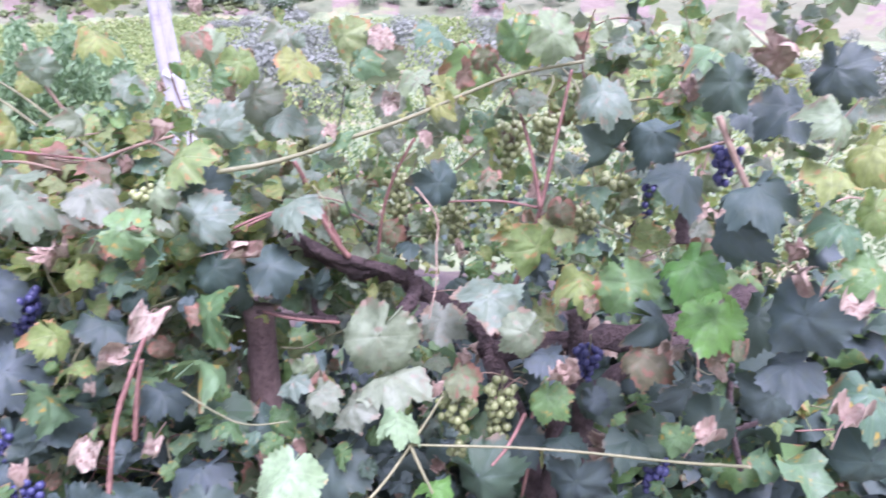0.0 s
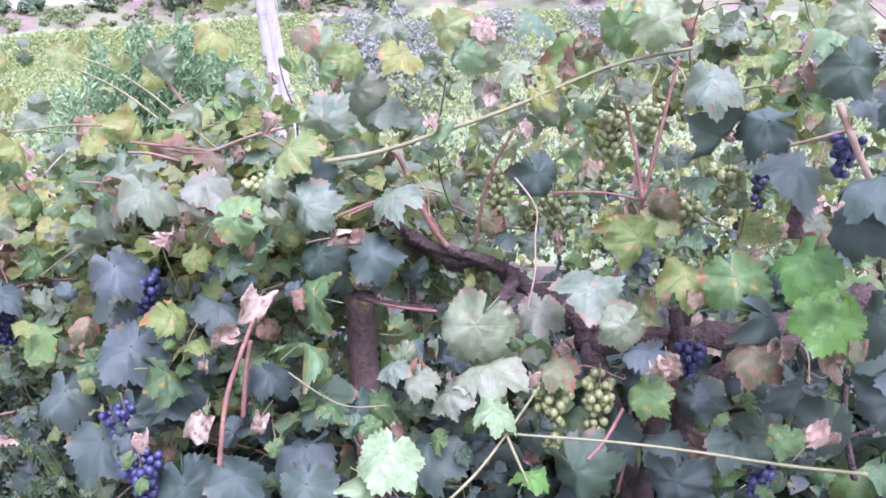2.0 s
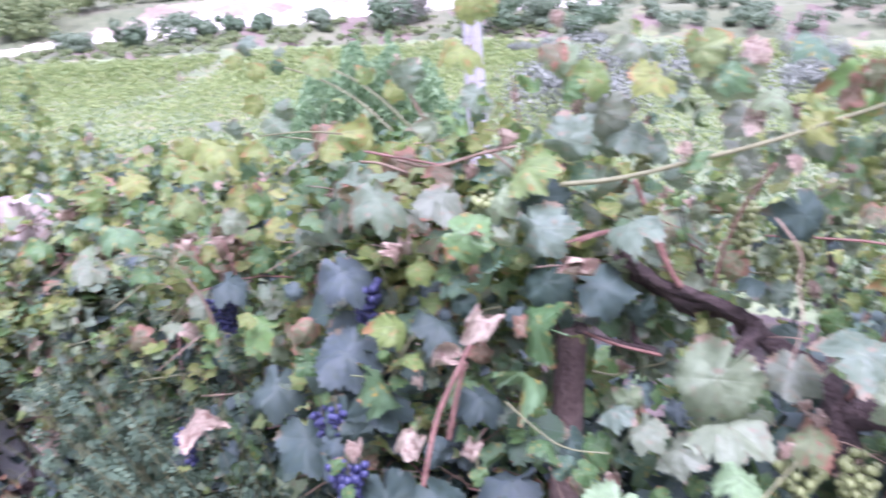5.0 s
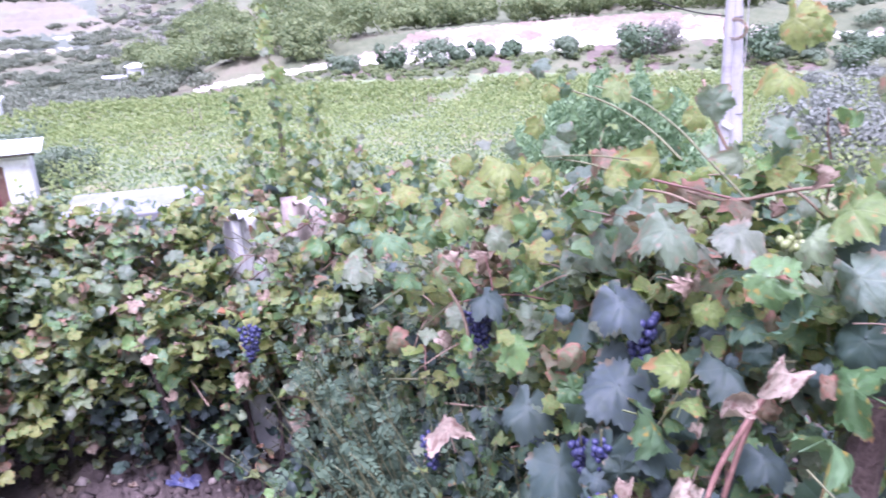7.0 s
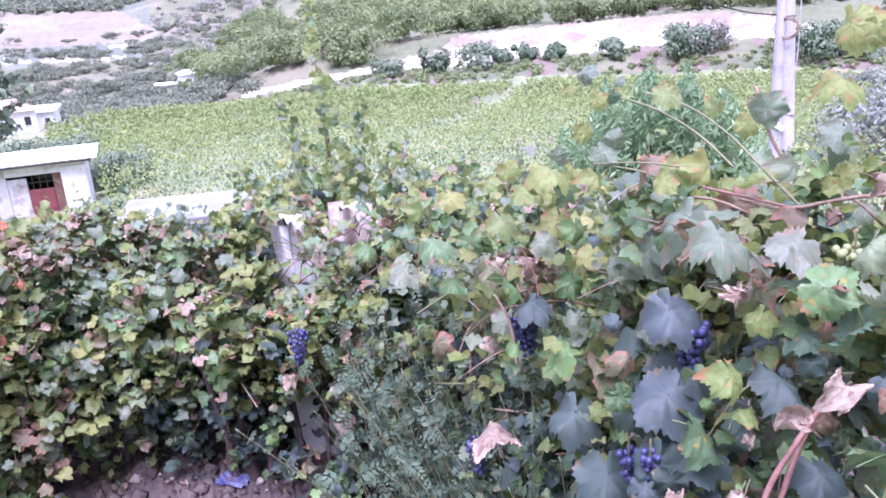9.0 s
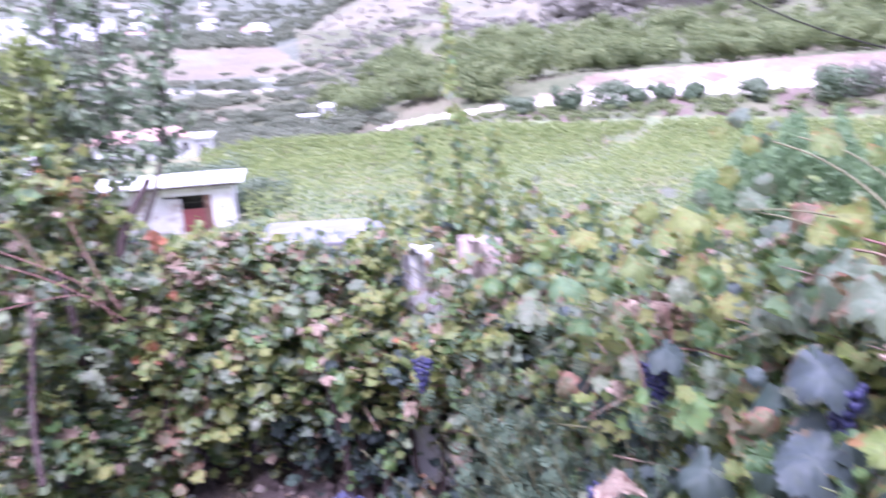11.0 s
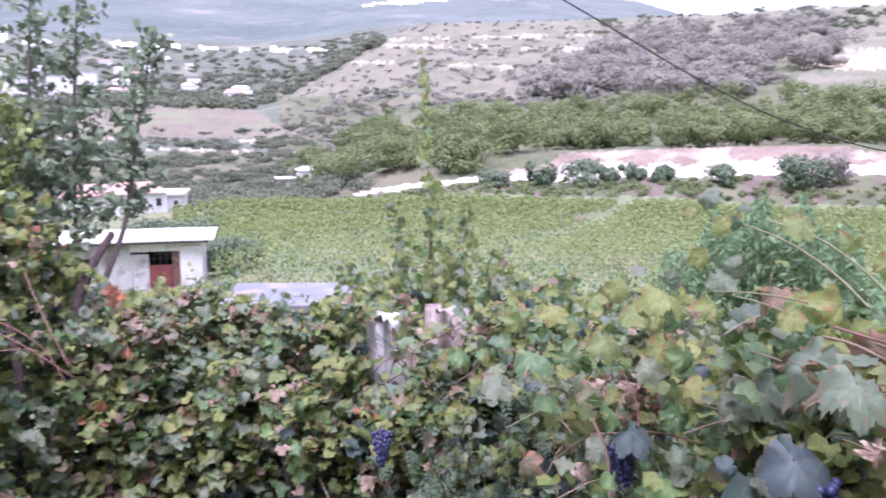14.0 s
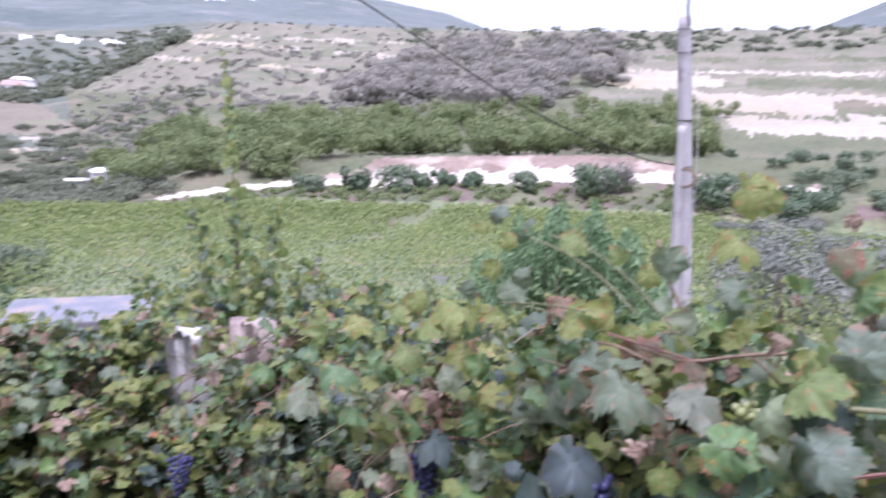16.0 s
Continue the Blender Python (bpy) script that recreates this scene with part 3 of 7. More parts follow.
    m[((a - 52.2) / 1.7) ** 2 + ((el - 8.75) / 0.75) ** 2 + 0.35 * wob < 0.9] = np.where(q > 2200, 10, m)[((a - 52.2) / 1.7) ** 2 + ((el - 8.75) / 0.75) ** 2 + 0.35 * wob < 0.9]
    m[(q > 2200) & (np.abs(el - 8.0 + 0.12 * (a - 54)) < 0.14 + 0.08 * wob) & (a > 51) & (a < 57.5)] = 10
    m[(a > 87) & (q > 22) & (q < 52)] = 11
    m[(a > 87) & (q >= 52) & (q < 200)] = 4
    mats = [SOIL, TURF, GRAVEL, CUT_BANK, SCRUB, DRY_GRASS, SAND, VALLEY, TILLED, MOUNTAIN, PALE_FAR, BANK]
    me = mesh_from("ground", co, np.concatenate((quads.ravel(), fan.ravel())), [4] * len(quads) + [3] * na, mats, np.concatenate((m, np.zeros(na, int))), smooth=True)
    tagged(new("ground", me), "sloping ground from dug soil down to the vineyard and up to far hills", "ground", kind="structure")


build_ground()

# ---------------------------------------------------------------- road, wall and rail
EDGE = ((8, 0.0), (3, -0.05), (0.5, -0.15), (-1.5, -0.25), (-3.5, -0.4), (-6, -0.68), (-9, -1.0), (-12, -1.3), (-16, -1.5), (-19, -1.3), (-22, -0.5), (-26, 1.2), (-34, 5.0))


def edge_at(s):
    """The road's edge after s metres, its direction and its height."""
    p = np.array(EDGE, float)
    d = np.concatenate(([0], np.cumsum(np.linalg.norm(np.diff(p, axis=0), axis=1))))
    x, y = np.interp(s, d, p[:, 0]), np.interp(s, d, p[:, 1])
    x2, y2 = np.interp(s + 0.3, d, p[:, 0]), np.interp(s + 0.3, d, p[:, 1])
    t = unit(np.array((x2 - x, y2 - y)))
    return np.array((x, y)), t, -0.02 - 0.065 * max(0.0, s - 8)


def strip(name, a, b, za, zb, mat, s0=0.0, s1=42.0, n=90):
    """A strip along the road between two offsets from its edge, with the profile given by heights."""
    rows = []
    for s in np.linspace(s0, s1, n):
        p, t, z = edge_at(s)
        nrm = np.array((t[1], -t[0]))
        rows.append([(p[0] + nrm[0] * o, p[1] + nrm[1] * o, z + h) for o, h in zip(a, za)])
    co = np.array(rows)
    k = co.shape[1]
    i, j = np.meshgrid(np.arange(n - 1), np.arange(k), indexing="ij")
    j2 = (j + 1) % k
    q = np.stack((i * k + j, (i + 1) * k + j, (i + 1) * k + j2, i * k + j2), -1).reshape(-1)
    ends = list(range(k))[::-1] + [(n - 1) * k + v for v in range(k)]
    me = mesh_from(name, co.reshape(-1, 3), np.concatenate((q, ends)), [4] * ((n - 1) * k) + [k, k], [mat])
    return me


road = new("road", strip("road", (-0.3, -4.2, -4.2, -0.3), None, (-0.03, -0.03, -1.6, -1.6), None, CONCRETE))
tagged(road, "pale concrete road running down along the retaining wall", "road", kind="structure")
wall = new("wall_retaining", strip("wall_retaining", (0.02, 0.0, -0.28, -0.3, -0.3, 0.14, 0.12), None, (-0.03, 0.0, 0.0, -0.03, -2.6, -2.6, -0.9), None, CONCRETE))
tagged(wall, "whitish concrete retaining wall with a flat top", "retaining wall", kind="structure")

# ---------------------------------------------------------------- the near vine
VINE = thing("grapevine", "old grapevine with green, yellow and dried leaves and bunches of grapes", "grapevine", "vines along the terrace", (-0.1, 1.6, -0.9))
VINE_INV = VINE.matrix_world.inverted()
NEAR_LEAF = [[leaf_mesh("leaf", t, m) for t in NEAR_T] for m in LEAF]
CURL_LEAF = [[leaf_mesh("leaf", t, m) for t in CURL_T] for m in LEAF]
BERRY = {}
leaf_no = [0]
WOODY = []


def leaf_pose(p, size, az, el, spin):
    a, e = radians(az), radians(el)
    n = Vector((math.cos(a) * math.cos(e), math.sin(a) * math.cos(e), math.sin(e)))
    down = Vector((0.01, 0.01, -1))
    ty = (down - down.dot(n) * n).normalized()
    tx = ty.cross(n)
    c, s = math.cos(radians(spin)), math.sin(radians(spin))
    ax, ay = tx * c + ty * s, ty * c - tx * s
    m = Matrix((ax, ay, n)).transposed().to_4x4()
    return Matrix.Translation(p) @ m @ Matrix.Scale(size, 4)


def blade(p, size, tone, az, el, spin, meshes=None):
    me = (meshes or NEAR_LEAF)[tone]
    leaf_no[0] += 1
    return part("leaf", me[leaf_no[0] * 7 % len(me)], VINE, m=VINE_INV @ leaf_pose(p, size, az, el, spin))


def curled_leaf(p, size, tone, az, el, spin):
    return blade(p, size, tone, az, el, spin, CURL_LEAF)


def stem(name, pts, radii, mat, knobs, parent=None):
    leaf_no[0] += 1
    sides = 10 if max(radii) > 0.008 else 6
    if name in ("trunk", "arm"):
        for a, b in zip(pts[:-1], pts[1:]):
            WOODY.extend([np.array(a) * (1 - f) + np.array(b) * f for f in (0, 0.25, 0.5, 0.75) if a[2] > 0.3])
    home = parent or VINE
    inv = VINE_INV if home is VINE else home.matrix_world.inverted()
    return part(name, tube_mesh(name, pts, radii, mat, sides, knobs, leaf_no[0]), home, m=inv.copy())


def berry_mesh(mat):
    if mat.name not in BERRY:
        def fill(bm):
            bmesh.ops.create_icosphere(bm, subdivisions=2, radius=0.5)
            for v in bm.verts:
                v.co.z *= 1.08
        BERRY[mat.name] = solid(fill, "berry", [mat], True)
    return BERRY[mat.name]


def bunch(top, width, height, mat, parent=None):
    """A hanging bunch: a stalk and berries packed in a cone."""
    leaf_no[0] += 1
    rng = np.random.default_rng(900 + leaf_no[0])
    home = parent or VINE
    inv = VINE_INV if home is VINE else home.matrix_world.inverted()
    stalk = part("grape_stalk", tube_mesh("stalk", ((0, 0, 0.03), (0.002, 0, 0), (0, 0.002, -height * 0.5), (0, 0, -height * 0.9)), (0.0018, 0.001), CANE_GREEN, 5), home, m=inv @ Matrix.Translation(top))
    size = 0.0145 if height > 0.05 else 0.013
    placed = []
    for _ in range(600):
        h = rng.uniform(0, 1)
        rad = width * 0.5 * (0.95 - 0.62 * h) * math.sqrt(rng.uniform(0.25, 1))
        a = rng.uniform(0, 2 * math.pi)
        q = np.array((rad * math.cos(a), rad * math.sin(a), -height * h))
        if all(np.linalg.norm(q - o) > size * 0.82 for o in placed):
            placed.append(q)
        if len(placed) >= 46:
            break
    for q in placed:
        part("berry", berry_mesh(mat), stalk, m=Matrix.Translation(Vector(q)) @ Matrix.Scale(size * rng.uniform(0.85, 1.12), 4))
    return stalk


blade((-0.474, 1.096, 1.050), 0.091, GREEN, 9, -29, 16)
blade((-0.395, 1.116, 1.034), 0.091, DARK, -94, 28, -3)
blade((-0.387, 1.042, 0.997), 0.103, GREEN, -149, 37, -72)
blade((-0.400, 1.019, 0.925), 0.099, GREEN, 55, 53, 15)
blade((-0.724, 1.056, 0.875), 0.121, DARK, -71, 58, -33)
blade((-0.601, 0.998, 0.980), 0.068, YELLOW, -24, 38, 0)
blade((-0.558, 1.071, 0.957), 0.095, DARK, -5, 58, -7)
blade((-0.752, 1.111, 1.000), 0.106, DARK, -64, 54, 27)
blade((-0.521, 1.100, 1.102), 0.085, GREEN, -77, 30, 74)
blade((-0.415, 1.124, 1.119), 0.097, PALE, -106, 28, 52)
blade((-0.312, 1.137, 1.030), 0.101, DARK, -55, 43, 69)
blade((-0.279, 1.183, 1.123), 0.094, PALE, -187, 63, 37)
blade((-0.443, 1.165, 1.199), 0.089, YELLOW, -135, 39, 10)
blade((-0.390, 1.193, 1.238), 0.085, PALE, -91, 1, 80)
blade((-0.584, 1.146, 1.144), 0.088, PALE, -66, 72, -50)
blade((-0.692, 1.143, 1.132), 0.104, PALE, -52, 64, -3)
blade((-0.865, 1.292, 1.165), 0.050, YELLOW, -92, 46, 8)
blade((-0.133, 1.035, 0.960), 0.126, PALE, -94, 25, -27)
blade((-0.111, 1.038, 0.887), 0.114, PALE, -182, 68, 37)
blade((-0.206, 0.987, 0.763), 0.118, DARK, -144, 57, -13)
blade((-0.146, 1.059, 0.764), 0.112, DARK, -57, -1, -13)
blade((-0.098, 0.889, 0.918), 0.065, MINT, -61, 84, -30)
blade((-0.236, 0.818, 0.883), 0.091, MINT, -96, 65, -9)
blade((-0.260, 0.815, 0.840), 0.062, MINT, -15, 26, 5)
blade((-0.048, 0.855, 0.829), 0.056, FRESH, -131, 96, -0)
blade((0.027, 0.973, 0.741), 0.121, DARK, -110, 11, 44)
blade((0.032, 1.046, 1.026), 0.111, PALE, -67, 64, 96)
blade((0.084, 0.998, 0.993), 0.076, PALE, -86, 29, -51)
blade((0.137, 1.057, 0.912), 0.083, DARK, -132, 85, -20)
blade((0.126, 1.000, 0.878), 0.073, GREEN, -125, 42, 3)
blade((0.112, 1.115, 1.077), 0.095, YELLOW, -78, 5, -24)
blade((0.180, 1.083, 1.039), 0.097, YELLOW, -104, 74, 11)
blade((0.241, 1.039, 1.054), 0.098, GREEN, -100, 33, 24)
blade((0.303, 0.966, 1.123), 0.092, FRESH, -122, 61, -11)
blade((0.320, 0.908, 1.069), 0.094, FRESH, -110, 40, -12)
blade((0.314, 0.898, 1.114), 0.042, FRESH, -106, 109, 21)
blade((0.222, 1.145, 1.231), 0.116, DARK, -48, -24, -55)
blade((0.277, 1.136, 1.260), 0.092, DARK, -131, 44, -72)
blade((0.311, 1.075, 1.205), 0.102, DARK, -66, 62, -68)
blade((0.327, 0.928, 1.194), 0.098, DARK, -152, 14, 1)
blade((0.208, 1.179, 1.156), 0.074, GREEN, -80, 89, -3)
blade((0.021, 1.304, 1.333), 0.095, GREEN, -65, 29, 25)
blade((-0.052, 1.313, 1.376), 0.071, GREEN, -63, 60, -15)
blade((0.076, 1.254, 1.375), 0.085, GREEN, -104, 1, 21)
blade((0.125, 1.198, 1.392), 0.087, PALE, -75, 15, 54)
blade((-0.043, 1.211, 1.149), 0.085, DARK, -73, 15, 27)
blade((-0.086, 1.266, 1.013), 0.063, DARK, -71, 106, 37)
blade((-0.173, 1.451, 1.306), 0.115, PALE, -107, -6, -19)
blade((-0.274, 1.290, 1.328), 0.077, YELLOW, -61, 48, 0)
blade((-0.365, 1.271, 1.328), 0.070, YELLOW, -64, 28, 2)
blade((-0.403, 1.257, 1.308), 0.050, GREEN, -132, 14, 12)
blade((-0.359, 1.312, 1.262), 0.092, PALE, -107, 15, -11)
blade((-0.311, 1.315, 1.230), 0.078, PALE, -92, 52, -6)
blade((0.189, 1.122, 1.321), 0.088, PALE, -110, 49, 19)
blade((0.310, 0.925, 0.946), 0.100, DARK, -50, -8, 12)
blade((0.256, 0.967, 0.977), 0.084, RUSSET, -128, 50, 12)
blade((0.263, 0.977, 0.813), 0.091, DARK, -69, 81, 2)
blade((0.277, 0.985, 1.022), 0.084, DARK, -50, 36, 48)
blade((0.316, 0.981, 1.366), 0.080, DARK, -83, 10, 30)
blade((0.313, 1.041, 1.396), 0.070, GREEN, -73, 82, -0)
blade((-0.034, 1.102, 0.953), 0.079, PALE, -107, 50, 10)
blade((-0.008, 1.032, 0.898), 0.069, RUSSET, -116, 60, -0)
blade((-0.646, 1.021, 0.852), 0.099, GREEN, 3, 30, 15)
blade((-0.706, 0.999, 0.781), 0.103, DARK, -80, 24, -10)
blade((-0.401, 1.058, 0.798), 0.107, DARK, -117, 55, 14)
blade((-0.486, 1.063, 0.832), 0.082, DARK, -61, 66, 23)
blade((-0.339, 1.090, 0.765), 0.074, DARK, -65, 57, -4)
blade((-0.412, 0.985, 0.746), 0.110, DARK, -131, 75, -25)
blade((-0.508, 0.928, 0.729), 0.100, DARK, -38, 55, 16)
blade((-0.596, 0.926, 0.701), 0.114, DARK, -61, 33, 5)
blade((-0.389, 0.912, 0.732), 0.096, DARK, -90, 53, 1)
blade((0.091, 1.048, 0.763), 0.098, DARK, -104, 49, -12)
blade((0.175, 0.953, 0.751), 0.107, DARK, -113, -1, -2)
blade((0.175, 1.059, 0.750), 0.086, DARK, -149, 84, 18)
blade((-0.262, 1.013, 0.894), 0.054, PALE, -153, 53, -2)
blade((-0.218, 0.985, 0.895), 0.060, PALE, -121, 65, 14)
blade((-0.172, 1.000, 0.856), 0.069, PALE, -151, 45, -2)
blade((-0.246, 1.025, 0.908), 0.046, PALE, -75, 15, 9)
blade((-0.090, 1.112, 0.928), 0.056, PALE, -61, 15, -9)
blade((0.208, 1.026, 0.855), 0.048, DARK, -109, 35, 24)
blade((0.294, 0.889, 0.888), 0.052, GREEN, -106, 24, -11)
blade((0.095, 1.177, 0.966), 0.067, DARK, -101, 105, -2)
blade((0.153, 1.169, 1.094), 0.064, YELLOW, -97, 51, -1)
blade((0.085, 1.175, 1.079), 0.056, YELLOW, -11, 24, 10)
blade((-0.615, 1.443, 1.252), 0.070, PALE, -62, 43, -16)
blade((-0.251, 1.370, 1.199), 0.072, PALE, -15, 27, 0)
blade((-0.217, 1.453, 1.348), 0.085, YELLOW, -119, 4, 8)
blade((-0.320, 1.440, 1.359), 0.066, PALE, -42, 43, 17)
blade((-0.133, 1.490, 1.227), 0.078, PALE, -60, 29, 12)
blade((-0.008, 1.335, 1.222), 0.061, GREEN, -70, 27, 10)
blade((0.032, 1.327, 1.200), 0.052, GREEN, -46, 37, -5)
blade((-0.081, 1.549, 1.260), 0.091, PALE, -62, 78, -3)
blade((-0.423, 1.207, 1.140), 0.084, DARK, -76, 30, 47)
blade((-0.494, 1.185, 1.146), 0.075, PALE, -139, 44, 17)
blade((-0.570, 1.155, 1.010), 0.061, GREEN, -96, 80, 7)
blade((-0.612, 1.118, 1.026), 0.052, YELLOW, -83, 45, -21)
blade((-0.597, 1.022, 0.909), 0.059, YELLOW, -82, 95, -13)
blade((-0.375, 1.199, 0.955), 0.070, DARK, -5, 40, 14)
blade((-0.263, 1.266, 0.927), 0.063, DARK, -79, -18, 12)
blade((-0.342, 1.286, 1.148), 0.070, PALE, -70, 2, -19)
blade((-0.222, 1.476, 1.019), 0.070, PALE, -70, 18, -24)
blade((0.328, 1.098, 1.047), 0.064, DARK, -137, 63, -7)
blade((0.223, 1.193, 1.057), 0.059, DARK, -69, 79, 0)
blade((0.302, 1.226, 1.057), 0.070, YELLOW, -151, 2, -0)
curled_leaf((-0.456, 0.993, 1.020), 0.071, DRY, -34, 50, -62)
curled_leaf((-0.494, 0.948, 0.973), 0.064, DRY, -81, 54, -87)
curled_leaf((-0.450, 0.918, 0.848), 0.069, DRY, -78, 17, -22)
curled_leaf((-0.547, 0.927, 0.834), 0.064, DRY, -79, 21, -13)
curled_leaf((-0.642, 1.084, 1.068), 0.067, DRY, -35, 35, 41)
curled_leaf((-0.361, 1.108, 1.069), 0.086, DRY, -39, 22, 71)
curled_leaf((0.152, 0.995, 0.933), 0.056, DRY, -90, 30, 15)
curled_leaf((0.284, 0.946, 1.001), 0.045, DRY, -142, -37, 11)
curled_leaf((0.300, 1.092, 1.343), 0.055, DRY, -133, 66, 51)
curled_leaf((0.308, 0.844, 0.925), 0.056, DRY, -161, 93, -15)
curled_leaf((0.356, 0.900, 1.042), 0.053, RUSSET, -110, 83, 2)
curled_leaf((-0.482, 1.230, 1.296), 0.038, DRY, -73, 30, 12)
curled_leaf((-0.622, 0.883, 0.836), 0.040, DRY, -86, 68, 8)
curled_leaf((-0.510, 1.257, 1.223), 0.052, DRY, 19, 21, -13)
curled_leaf((-0.555, 1.225, 1.171), 0.052, DRY, -39, 21, 4)
curled_leaf((0.133, 0.991, 0.920), 0.045, DRY, -97, 80, 71)
curled_leaf((-0.574, 1.011, 0.875), 0.042, DRY, -65, -21, -12)
curled_leaf((-0.069, 1.347, 1.273), 0.044, DRY, -32, 9, -10)
curled_leaf((0.088, 1.323, 1.207), 0.044, DRY, -143, 46, 2)
curled_leaf((-0.389, 1.309, 1.281), 0.052, DRY, -121, 45, 4)
curled_leaf((-0.000, 1.046, 0.921), 0.046, DRY, -65, 31, 24)
curled_leaf((0.185, 1.039, 1.023), 0.041, RUSSET, -89, 40, -7)
curled_leaf((0.150, 1.047, 1.022), 0.034, RUSSET, -112, 66, -4)
curled_leaf((-0.505, 1.096, 1.105), 0.036, RUSSET, -26, 53, 19)
curled_leaf((-0.043, 0.982, 0.909), 0.030, DRY, -61, 49, -27)
curled_leaf((-0.263, 0.993, 0.783), 0.040, DRY, -67, 76, 32)
curled_leaf((0.358, 0.975, 1.405), 0.104, DRY, -94, 11, 55)
blade((0.346, 0.920, 1.250), 0.096, DARK, -152, 70, 2)
blade((0.405, 0.849, 1.107), 0.110, DARK, -140, 5, -22)
blade((0.407, 0.881, 1.349), 0.067, PALE, -66, 40, -10)
blade((0.411, 0.885, 1.284), 0.074, YELLOW, -66, 70, 14)
blade((0.424, 0.857, 1.228), 0.068, GREEN, -92, 66, 8)
curled_leaf((0.383, 0.866, 1.190), 0.055, DRY, -90, 16, 21)
curled_leaf((0.412, 0.734, 1.041), 0.061, DRY, -117, 102, -29)
blade((0.330, 1.060, 0.860), 0.090, DARK, -110, 40, 12)
blade((0.400, 1.000, 0.830), 0.100, DARK, -90, 30, -20)
blade((0.240, 1.120, 0.790), 0.085, DARK, -120, 35, 30)
blade((0.460, 0.970, 0.900), 0.090, DARK, -100, 25, 0)
blade((0.350, 1.120, 0.720), 0.100, DARK, -80, 30, -10)
blade((0.150, 1.140, 0.800), 0.080, DARK, -95, 30, 20)
blade((0.440, 1.080, 0.970), 0.085, DARK, -70, 40, 15)
blade((0.486, 0.808, 1.020), 0.094, GREEN, -100, 72, -5)
blade((0.405, 0.995, 1.332), 0.094, DARK, -100, 47, 8)
blade((0.430, 0.958, 1.389), 0.084, DARK, -140, 20, 14)
blade((0.470, 0.841, 1.173), 0.078, GREEN, -77, 40, 1)
curled_leaf((0.429, 0.794, 1.153), 0.057, DRY, -117, 68, -15)
curled_leaf((0.393, 0.860, 1.163), 0.059, DRY, -171, 42, 45)
blade((0.398, 0.949, 1.050), 0.091, DARK, -140, 45, 7)
blade((0.411, 0.862, 1.025), 0.086, DARK, -162, 67, -5)
blade((0.504, 0.795, 0.926), 0.095, DARK, -108, 7, -18)
blade((0.391, 1.180, 1.399), 0.072, PALE, -88, 12, -11)
blade((0.465, 0.895, 1.309), 0.074, YELLOW, -140, 42, -1)
blade((0.403, 1.101, 1.299), 0.062, DARK, -116, 56, -40)
blade((0.458, 0.855, 1.247), 0.059, YELLOW, -142, 19, 16)
blade((-0.737, 1.139, 0.885), 0.127, DARK, -28, 79, -30)
blade((-0.811, 1.226, 0.951), 0.115, DARK, -71, 63, -6)
blade((-0.681, 1.065, 0.794), 0.139, DARK, -36, 69, -10)
blade((-0.835, 1.169, 0.766), 0.119, DARK, -66, 44, 24)
blade((-1.355, 1.445, 0.793), 0.108, GREEN, 47, 36, 0)
curled_leaf((-1.374, 1.458, 0.848), 0.089, DRY, -138, 42, -0)
blade((-1.122, 1.359, 0.704), 0.106, GREEN, -97, 65, -92)
blade((-0.812, 1.289, 1.104), 0.103, PALE, -74, 37, -17)
blade((-0.681, 1.223, 1.090), 0.096, PALE, -38, 64, -19)
blade((-0.885, 1.350, 1.046), 0.060, GREEN, -118, 51, -0)
curled_leaf((-0.808, 1.265, 1.035), 0.056, RUSSET, -112, 28, -2)
curled_leaf((-0.652, 1.158, 1.043), 0.075, DRY, -76, 61, 5)
blade((-0.566, 1.145, 1.082), 0.089, GREEN, -7, 74, 69)
blade((-1.097, 1.265, 1.164), 0.091, YELLOW, -14, 65, 10)
blade((-1.141, 1.219, 1.121), 0.060, YELLOW, -99, 54, 21)
blade((-0.994, 1.271, 1.164), 0.058, YELLOW, 3, 33, 7)
blade((-1.276, 1.273, 0.451), 0.127, DRY, -37, 96, 2)
blade((-1.042, 1.275, 0.607), 0.133, DARK, -67, 57, -6)
blade((-0.859, 1.113, 0.620), 0.134, DARK, -54, 52, 4)
blade((-0.831, 1.415, 1.177), 0.091, YELLOW, 6, 18, 1)
blade((-0.887, 1.388, 1.170), 0.070, YELLOW, -72, 47, -17)
blade((-0.565, 1.228, 1.447), 0.072, YELLOW, -102, 18, 8)
blade((-0.537, 1.234, 1.436), 0.048, YELLOW, -79, 6, -12)
blade((-0.565, 1.221, 1.371), 0.072, YELLOW, -56, 62, 5)
blade((-0.832, 1.223, 1.337), 0.052, YELLOW, -57, 36, -13)
blade((-0.985, 1.251, 1.315), 0.038, YELLOW, -70, 17, 4)
blade((-0.671, 1.234, 1.322), 0.059, PALE, -72, -8, 16)
blade((-0.620, 1.234, 1.239), 0.059, PALE, -9, 22, 6)
stem('trunk', [(-0.32, 1.303, 1.006), (-0.246, 1.304, 0.979), (-0.197, 1.292, 0.94), (-0.15, 1.3, 0.948), (-0.102, 1.297, 0.936), (-0.075, 1.291, 0.923), (-0.083, 1.261, 0.909), (-0.106, 1.238, 0.888)], (0.0095, 0.0133), BARK, 0.20)
stem('trunk', [(-0.313, 1.317, 0.983), (-0.24, 1.337, 0.951), (-0.173, 1.326, 0.913), (-0.12, 1.337, 0.928), (-0.069, 1.334, 0.877), (0.024, 1.313, 0.844), (0.063, 1.287, 0.805), (0.075, 1.255, 0.756), (0.134, 1.242, 0.611), (0.196, 1.287, 0.369), (0.215, 1.121, -0.03)], (0.0114, 0.0285), BARK, 0.20)
